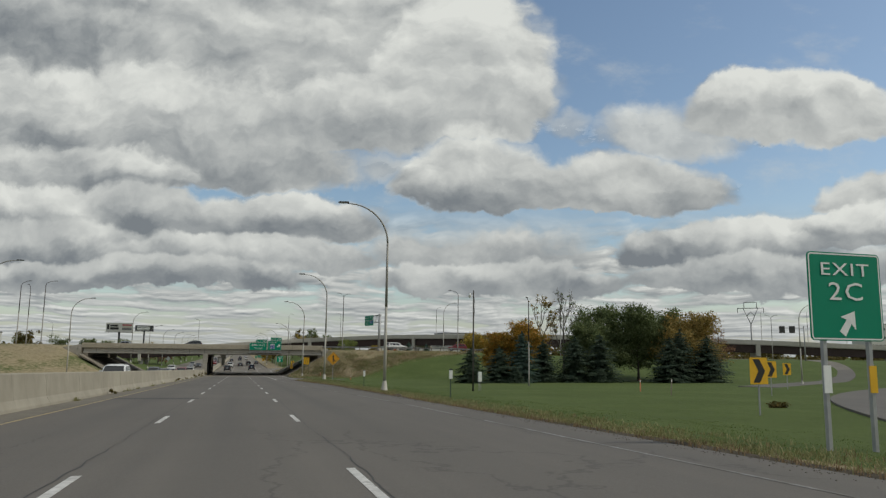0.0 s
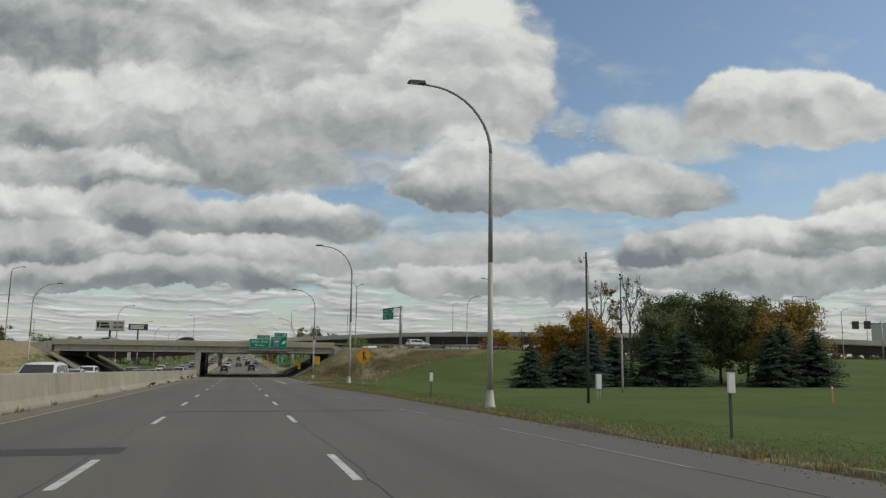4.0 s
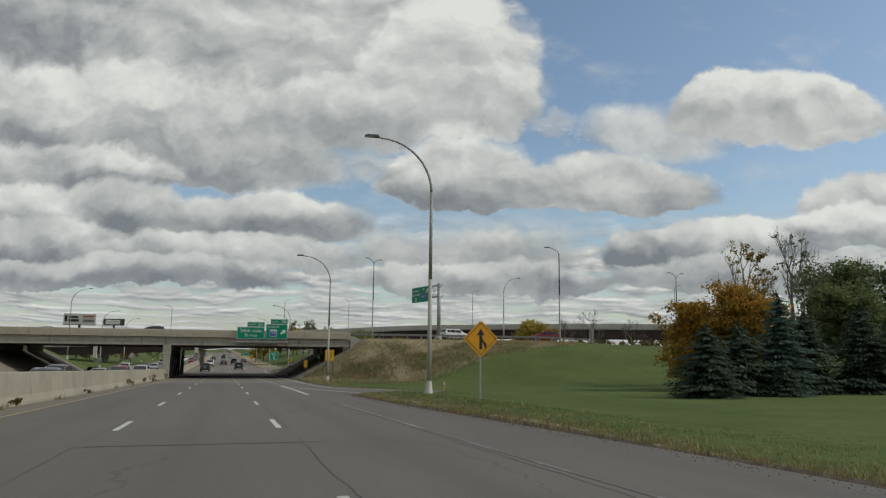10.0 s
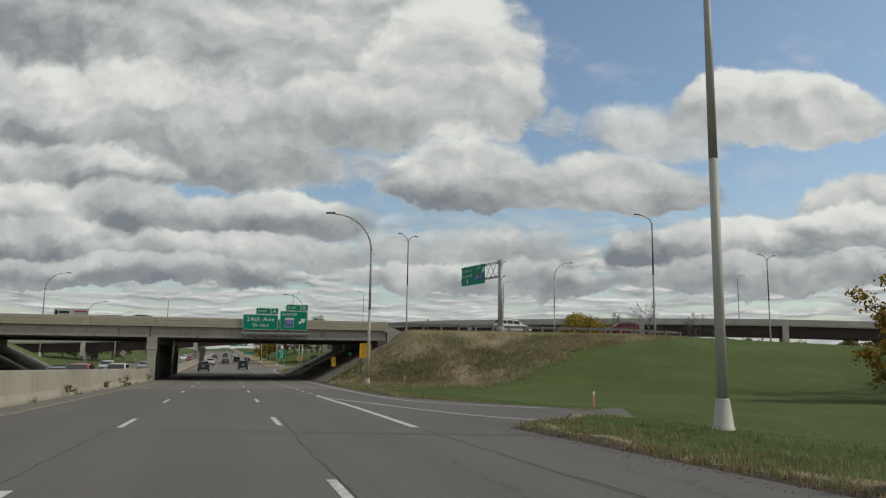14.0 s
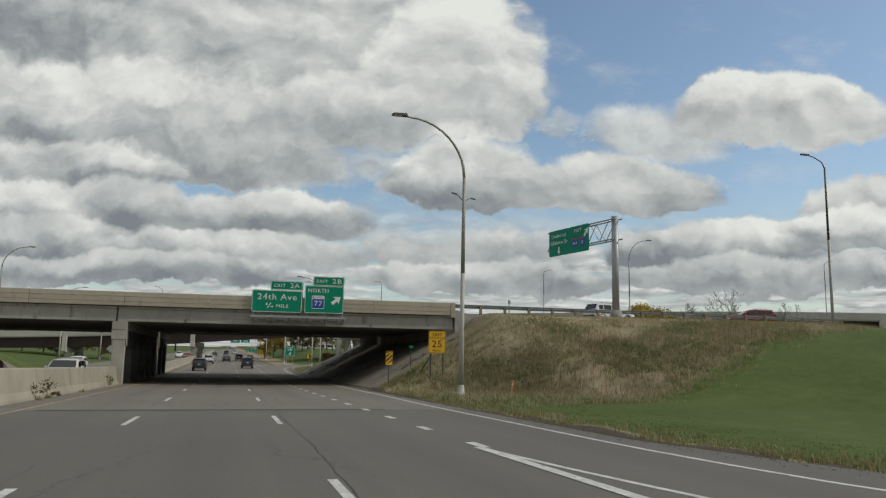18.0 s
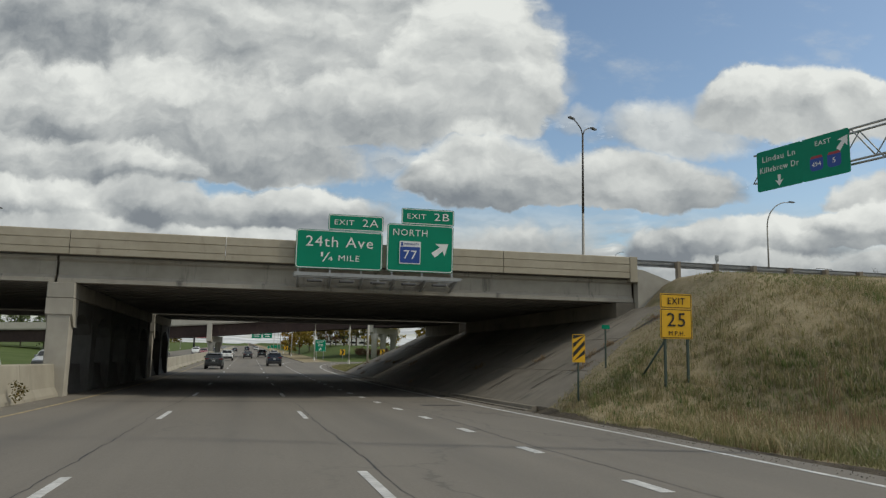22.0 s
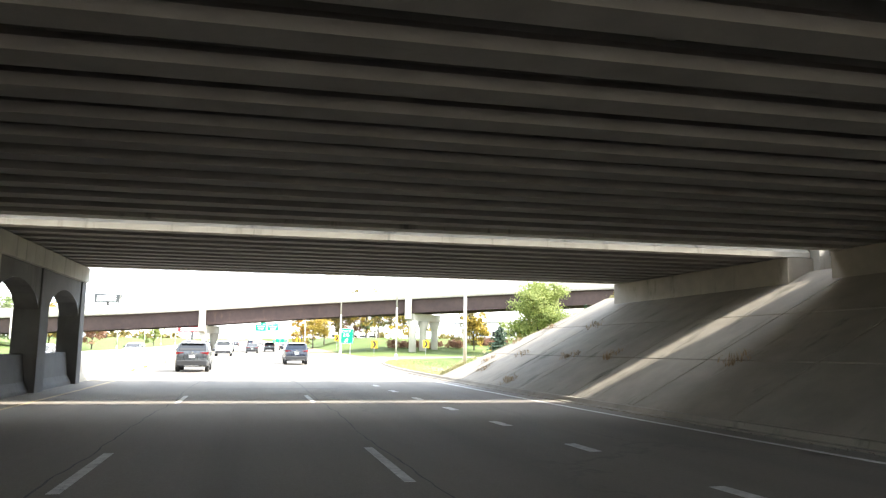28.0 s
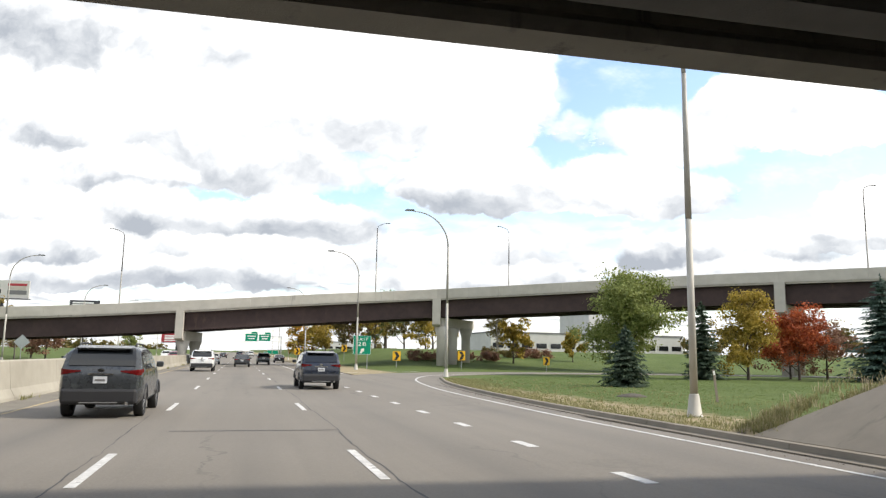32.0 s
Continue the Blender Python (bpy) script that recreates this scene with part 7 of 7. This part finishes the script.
grey_suv = stand(car("car", "dark grey sport utility car with roof rails", P_GREY, 4.6, 1.86, 1.70), -3.45, 213.6)
navy_suv = stand(car("car", "dark navy sport utility car on the freeway", P_NAVY, 4.77, 1.84, 1.72), 3.3, 228.6)
white_suv = stand(car("car", "white sport utility car on the freeway", P_WHITE, 4.9, 1.95, 1.78), -3.35, 260.0)
black_sedan = stand(car("car", "black sedan on the freeway", P_BLACK, 4.7, 1.82, 1.45, False), 0.0, 284.0)
silver_sedan = stand(car("car", "silver sedan on the freeway", P_SILVER, 4.7, 1.82, 1.45, False), -3.9, 302.0)
red_suv = stand(car("car", "red sport utility car on the embankment's crest road", P_RED, 4.6, 1.84, 1.68), 52.0, 168.5, 70, 6.2)
another(grey_suv, 3.1, 306.0, 0, None, "dark grey sport utility car far down the freeway")
another(black_sedan, 6.6, 330.0)
another(navy_suv, -0.4, 420.0, 0, None, "dark navy sport utility car far down the freeway")
another(black_sedan, -4.4, 394.0)
another(white_suv, 3.4, 455.0, 0, None, "white sport utility car far down the freeway")
another(black_sedan, -0.2, 520.0)
another(silver_sedan, 3.2, 560.0)
# the opposite carriageway
for ob, x, y in ((white_suv, -10.2, 66), (silver_sedan, -13.8, 92), (black_sedan, -10.3, 108), (white_suv, -17.3, 118), (grey_suv, -13.8, 129), (red_suv, -10.4, 142),
                 (silver_sedan, -13.8, 152), (white_suv, -10.2, 161), (black_sedan, -17.2, 170), (white_suv, -17.4, 205), (silver_sedan, -13.8, 222), (black_sedan, -13.7, 262), (silver_sedan, -17.3, 290),
                 (red_suv, -10.3, 318), (white_suv, -13.9, 345), (black_sedan, -10.3, 372), (grey_suv, -17.3, 400), (black_sedan, -13.8, 440), (silver_sedan, -10.2, 470)):
    kind_ = "sport utility car" if ob in (white_suv, grey_suv, red_suv, navy_suv) else "sedan"
    col = {white_suv: "white", silver_sedan: "silver", black_sedan: "black", grey_suv: "dark grey", red_suv: "red"}[ob]
    another(ob, x, y + 4, 180, None, f"{col} {kind_} on the opposite carriageway behind the barrier")
# on the cross street
another(grey_suv, -9.0, 184.0, 90, 6.18, "dark grey sport utility car crossing the overbridge")
another(silver_sedan, -24.0, 184.5, 90, 6.18, "silver sedan crossing the overbridge")
another(white_suv, 33.0, 171.0, -80, 6.25, "white sport utility car on the cross street")
another(black_sedan, 60.0, fpts[fly_at(60)].y + 5, -50, fpts[fly_at(60)].z - 1.3, "black sedan on the flyover")

# ---- grass, weeds and far things ----
def blades(name, spots, mat, label, rng, h=(0.25, 0.6), per=5, lean=0.35, width=0.02):
    """Tufts of bent grass blades standing at spots (x, y, z, size), one object."""
    vs, fs = [], []
    for x, y, z, s in spots:
        for _ in range(per):
            a = rng.uniform(0, 6.283)
            hh = rng.uniform(*h) * s
            dx, dy = math.cos(a), math.sin(a)
            bx, by = x + rng.gauss(0, 0.07 * s), y + rng.gauss(0, 0.07 * s)
            w = width * s * rng.uniform(0.7, 1.4)
            l = hh * rng.uniform(0.1, lean)
            k = len(vs)
            vs += [(bx - dy * w, by + dx * w, z - 0.04), (bx + dy * w, by - dx * w, z - 0.04), (bx + dx * l * 0.4 + dy * w * 0.7, by + dy * l * 0.4 - dx * w * 0.7, z + hh * 0.6), (bx + dx * l * 0.4 - dy * w * 0.7, by + dy * l * 0.4 + dx * w * 0.7, z + hh * 0.6), (bx + dx * l, by + dy * l, z + hh)]
            fs += [(k, k + 1, k + 2, k + 3), (k + 3, k + 2, k + 4)]
    me = bpy.data.meshes.new(name)
    me.from_pydata(vs, [], fs)
    return tagged(link(name, me, mat), label, "grass", kind="stuff")


rg = random.Random(21)


def scatter(n, x0, x1, y0, y1, keep, size=(0.7, 1.4)):
    out = []
    while len(out) < n:
        x, y = rg.uniform(x0, x1), rg.uniform(y0, y1)
        if keep(x, y):
            out.append((x, y, land(x, y), rg.uniform(*size) * (0.3 + 0.7 * (1 - smoothstep((y - 151) / 7)) if 128 < y < 163 else 1)))
    return out


def paved(x, y):
    return x < lin(y, EDGE_R) + 0.15 or (155 + 0.8 * (x - 9.55) < y < 207 and x < 17.2)


# tall dry grass on the embankment, in drifts of tan, olive, brown and green
def drift(x, y, seed, scale=0.16):
    return noise.noise((x * scale, y * scale, seed)) + 0.5 * noise.noise((x * scale * 3, y * scale * 3, seed + 5))


def bank(x, y):
    return not paved(x, y) and y < 160.5 and rg.random() < dryness(x, y) ** 1.5


blades("dry_grass", scatter(10000, 9.6, 56, 128, 162, lambda x, y: bank(x, y) and drift(x, y, 1) > -0.2), BLADE_TAN, "dry tan grass on the embankment", rg, (0.10, 0.34), 6, 1.2, 0.009)
blades("straw_grass", scatter(7000, 9.6, 56, 128, 162, lambda x, y: bank(x, y) and drift(x, y, 2) > -0.1), BLADE_STRAW, "pale straw-coloured grass lying over on the embankment", rg, (0.08, 0.28), 6, 1.6, 0.008)
blades("olive_grass", scatter(12000, 9.6, 56, 128, 162, lambda x, y: bank(x, y) and drift(x, y, 3) > -0.2), BLADE_OLIVE, "olive half-dry grass on the embankment", rg, (0.08, 0.32), 6, 1.3, 0.010)
blades("brown_weeds", scatter(1300, 9.6, 52, 130, 160, lambda x, y: bank(x, y) and drift(x, y, 4) > 0.15), BLADE_BROWN, "brown seed stalks standing amid the dry grass", rg, (0.25, 0.6), 5, 0.4, 0.007)
blades("embankment_grass", scatter(7000, 9.6, 52, 128, 160, lambda x, y: not paved(x, y) and x > lin(y, EDGE_R) + 1.0 and dryness(x, y) > 0.4 and drift(x, y, 7) > 0.05), BLADE_GREEN, "green tufts amid the dry grass on the embankment", rg, (0.07, 0.26), 6, 1.2, 0.010)
blades("embankment_grass", scatter(5000, 9.2, 20, 140, 160, lambda x, y: not paved(x, y) and x > lin(y, EDGE_R) + 0.5), BLADE_OLIVE, "short olive grass at the embankment's foot", rg, (0.05, 0.18), 6, 1.3, 0.008)
# verge at the pavement's edge
blades("verge_grass", scatter(1500, 7.0, 11.5, -5, 157, lambda x, y: not paved(x, y) and rg.random() < math.exp(-(x - lin(y, EDGE_R)) / 0.55) and (y < 102 or x > lin(y, EDGE_R) + 0.6)), BLADE_BROWN, "short dead brown grass at the edge of the pavement", rg, (0.03, 0.10), 6, 1.1, 0.010)
blades("verge_olive_grass", scatter(7000, 7.0, 11.5, -5, 157, lambda x, y: not paved(x, y) and x > lin(y, EDGE_R) + 0.4 and rg.random() < math.exp(-(x - lin(y, EDGE_R)) / 1.1) and (y < 102 or x > lin(y, EDGE_R) + 0.6)), BLADE_OLIVE, "short olive grass at the edge of the pavement", rg, (0.04, 0.12), 6, 1.1, 0.010)
blades("lawn_grass", scatter(14000, 8.5, 17, 6, 150, lambda x, y: x > lin(y, EDGE_R) + 0.9 + 0.4 * noise.noise((y * 0.45, 9.0, 1.0)) and rg.random() < math.exp(-(x - 9) / 3.5)), BLADE_GREEN, "mown green grass", rg, (0.012, 0.032), 7, 1.4, 0.007)
blades("verge_grass", scatter(4200, 9.4, 22, 204, 248, lambda x, y: x > lin(y, [(200, 9.5), (220, 9.9), (234, 11.3), (246, 14.0), (250, 16)]) and rg.random() < max(0.015, math.exp(-(x - lin(y, [(200, 9.5), (220, 9.9), (234, 11.3), (246, 14.0), (250, 16)])) / 1.0))), BLADE_OLIVE, "half-dry grass beside the off-ramp kerb", rg, (0.04, 0.13), 7, 1.2, 0.008)
blades("lawn_grass", scatter(9000, 11, 45, 208, 256, lambda x, y: x > lin(y, [(200, 10.5), (220, 10.9), (234, 12), (246, 15.0), (256, 22)])), BLADE_GREEN, "mown green grass beside the off-ramp", rg, (0.015, 0.04), 7, 1.3, 0.008)
def slope_end(x):
    return 207.0 - 4.6 * min(1.0, max(0.0, (x - 9.55) / 7.45))


blades("weeds", scatter(3200, 9.8, 26, 202, 209.5, lambda x, y: 0.1 < y - slope_end(x) < 1.3), BLADE_OLIVE, "olive weeds along the paved slope's end", rg, (0.04, 0.13), 7, 1.2, 0.006)
blades("weeds", scatter(700, 9.8, 26, 202, 210, lambda x, y: 0.1 < y - slope_end(x) < 2.2), BLADE_STRAW, "dry weeds along the paved slope's end", rg, (0.05, 0.17), 7, 1.1, 0.006)
spots = []
for y0, u in ((159.3, 0.45), (159.4, 0.55), (159.3, 0.82), (163.5, 0.4), (158.2, 0.33), (193, 0.3), (196.2, 0.3), (199, 0.62), (201.5, 0.3), (203.0, 0.12), (204.6, 0.22), (205.5, 0.45), (204.0, 0.62), (198, 0.05), (170, 0.3), (178, 0.05), (186, 0.3)):
    for _ in range(16):
        uu, yy = u + rg.gauss(0, 0.02), y0 + rg.gauss(0, 0.22)
        x = 9.55 + 7.45 * uu
        spots.append((x, sk(x, yy), prof(yy) + 0.12 + 4.03 * uu + 0.02, rg.uniform(0.5, 1.1)))
blades("weeds", spots, BLADE_BROWN, "dead brown weeds in the joints of the slope paving", rg, (0.06, 0.22), 6, 1.4, 0.010)
# weeds along the foot of the median barrier
spots = []
for _ in range(330):
    y = rg.uniform(4, 300)
    if noise.noise((y * 0.35, 2.0, 0)) > 0.22 and not 163 < y < 202:
        for _ in range(3):
            yy = y + rg.gauss(0, 0.15)
            spots.append((-6.93 + abs(rg.gauss(0, 0.10)), yy, prof(yy), rg.uniform(0.5, 1.3)))
blades("weeds", spots, BLADE_OLIVE, "dry weeds at the foot of the median barrier", rg, (0.06, 0.22), 6, 0.6, 0.016)
for y, s in ((14, 0.5), (44.0, 0.4), (88.4, 0.5), (103.0, 0.35), (121.3, 0.8), (132.0, 0.75), (140.4, 1.15), (143.0, 0.35), (157.9, 1.0)):
    b = thing("weed_bush", "scrubby weed growing at the barrier's foot", "weed", pose(-6.75, y, prof(y)), group="barrier weeds")
    link("foliage", leaf_crown(random.Random(int(y)), [(Vector((rg.gauss(0, 0.1), rg.gauss(0, 0.15), 0.3 * s + 0.3 * s * k / 3)), 0.3 * s) for k in range(4)], 40, 0.05, 0.7), LEAF_BROWN, b)
# dirt and crumbs on the left shoulder and at the verge
def crumbs(name, n, place, mat, label, size=(0.008, 0.026)):
    vs, fs = [], []
    for _ in range(n):
        x, y, z = place()
        s = rg.uniform(*size)
        k = len(vs)
        a = rg.uniform(0, 6.28)
        for q in range(4):
            vs.append((x + s * math.cos(a + q * 1.57) * rg.uniform(0.6, 1.2), y + s * math.sin(a + q * 1.57) * rg.uniform(0.6, 1.2), z - 0.005))
        vs.append((x, y, z + s * 0.6))
        fs += [(k, k + 1, k + 4), (k + 1, k + 2, k + 4), (k + 2, k + 3, k + 4), (k + 3, k, k + 4)]
    me = bpy.data.meshes.new(name)
    me.from_pydata(vs, [], fs)
    tagged(link(name, me, mat), label, "debris", kind="stuff")


def on_shoulder():
    y = rg.uniform(0, 260)
    return -6.95 + abs(rg.gauss(0, 0.25)), y, prof(y)


def on_edge():
    y = rg.uniform(5, 157)
    return lin(y, EDGE_R) - 0.15 + rg.gauss(0, 0.22), y, prof(y) + 0.002


def on_toe():
    y = rg.uniform(158, 235)
    return lin(y, [(150, 9.0), (206, 9.05), (220, 9.3), (234, 10.6)]) - abs(rg.gauss(0, 0.18)), y, prof(y)


crumbs("gravel", 1500, on_shoulder, CONCRETE_GREY, "gravel and grit along the median barrier")
crumbs("gravel", 5000, on_edge, EARTH, "earth crumbs along the pavement's edge")
crumbs("gravel", 900, on_toe, BARK, "leaf litter and grit along the kerb")


# ---- billboards, pylon and far buildings ----
BOARD_DARK = plain("dark_board", (0.05, 0.052, 0.058), 0.6)


def billboard(x, y, z0, w, h, zc, label, back):
    b = thing("billboard", label, "billboard", pose(x, y, z0, 0, 0, -6))
    bm = bmesh.new()
    box(bm, -w / 2, w / 2, 0, 0.5, zc - h / 2, zc + h / 2)
    f = part("face", bm, back, b)
    bm = bmesh.new()
    box(bm, -w / 2 - 0.2, w / 2 + 0.2, -0.6, 0.9, zc - h / 2 - 0.35, zc - h / 2 - 0.1)
    part("catwalk", bm, BLACK_TRIM, b)
    bm = bmesh.new()
    tube(bm, [(0, 0.4, -1), (0, 0.4, zc - h / 2)], 0.5, 10)
    part("post", bm, BLACK_TRIM, b)
    for x0, x1, q, t, m in ((-0.46, -0.38, 0.05, 0.28, SIGN_BLACK), (-0.34, -0.05, 0.18, 0.10, SIGN_BLACK), (-0.34, -0.02, -0.14, 0.12, SIGN_BLACK), (0.1, 0.46, 0.26, 0.07, SIGN_RED), (0.1, 0.44, 0.06, 0.09, BUILDING_TAN), (0.1, 0.46, -0.18, 0.12, ROOF_GREY)):
        if back is BUILDING_WHITE:
            bm = bmesh.new()
            box(bm, x0 * w, x1 * w, -0.03, -0.01, zc + (q - t) * h, zc + (q + t) * h)
            part("printed_bar", bm, m, f)
    if back is not BUILDING_WHITE:
        for q, t in ((0.22, 0.08), (-0.05, 0.10), (-0.3, 0.06)):
            bm = bmesh.new()
            box(bm, -0.4 * w, 0.3 * w, -0.03, -0.01, zc + (q - t) * h, zc + (q + t) * h)
            part("printed_bar", bm, SIGN_WHITE, f)


billboard(-60.8, 408, 1.5, 13.0, 4.6, 15.6, "white printed billboard on a single post", BUILDING_WHITE)
billboard(-62.2, 520, 2.0, 11.5, 3.6, 18.0, "dark grey billboard on a single post", BOARD_DARK)
billboard(-29.0, 560, 2.0, 14, 4.0, 6.2, "red billboard far along the freeway", SIGN_RED)

py = thing("power_pylon", "grey lattice power pylon with a forked head", "pylon", pose(166, 212, land(166, 212), 0, 0, -38))
H = 21.0
for pts in ([(0, 0, -1), (0, 0, H - 5.5)], [(0, 0, H - 5.5), (-2.3, 0, H)], [(0, 0, H - 5.5), (2.3, 0, H)], [(-4.2, 0, H), (4.2, 0, H)], [(-2.0, 0, H), (-2.0, 0, H + 2)], [(2.0, 0, H), (2.0, 0, H + 2)], [(-2.0, 0, H + 2), (2.0, 0, H + 2)], [(-1.2, 0, H - 2.6), (0, 0, H - 1.2)], [(1.2, 0, H - 2.6), (0, 0, H - 1.2)]):
    bm = bmesh.new()
    tube(bm, pts, 0.30 if pts[0] == (0, 0, -1) else 0.13, 6)
    part("mast_member" if pts[0] == (0, 0, -1) else "cross_member", bm, GALV, py)
for s in (-4.1, 4.1):
    bm = bmesh.new()
    tube(bm, [(s, 0, H), (s, 0, H - 1.5)], 0.10, 6)
    part("insulator", bm, BLACK_TRIM, py)


def building(x, y, w, d, h, mat, label, rows=1, cols=8, rot=0, roof=True, z=None):
    b = thing("building", label, "building", pose(x, y, (land(x, y) if z is None else z) - 0.3, 0, 0, rot))
    bm = bmesh.new()
    box(bm, -w / 2, w / 2, 0, d, 0, h)
    part("wall", bm, mat, b)
    bm = bmesh.new()
    box(bm, -w / 2 - 0.15, w / 2 + 0.15, -0.15, d + 0.15, h, h + 0.5)
    part("roof", bm, ROOF_GREY, b)
    for r in range(rows):
        for c in range(cols):
            bm = bmesh.new()
            ww, hh = w / cols * 0.72, h / rows * 0.24
            x0 = -w / 2 + w * (c + 0.5) / cols
            z0 = h * (r + 0.28) / rows
            box(bm, x0 - ww / 2, x0 + ww / 2, -0.08, 0.05, z0, z0 + hh)
            part("window", bm, GLASS_DARK, b)
    return b


building(112, 418, 70, 30, 6.5, BUILDING_WHITE, "long low white commercial building behind the trees", 1, 14)
building(128, 436, 15, 25, 15.0, BUILDING_WHITE, "tall plain pale hall behind the low building", 0, 0)
building(100, 426, 24, 20, 5.0, BUILDING_TAN, "low tan commercial building behind the trees", 1, 7)
building(75, 700, 40, 20, 6, BUILDING_WHITE, "far white commercial building", 1, 6)
building(-120, 360, 30, 15, 7, BUILDING_WHITE, "white commercial building beyond the cross street", 1, 6, z=6)
building(541, 520, 26, 20, 36, BUILDING_WHITE, "far pale office building", 5, 6, z=0)
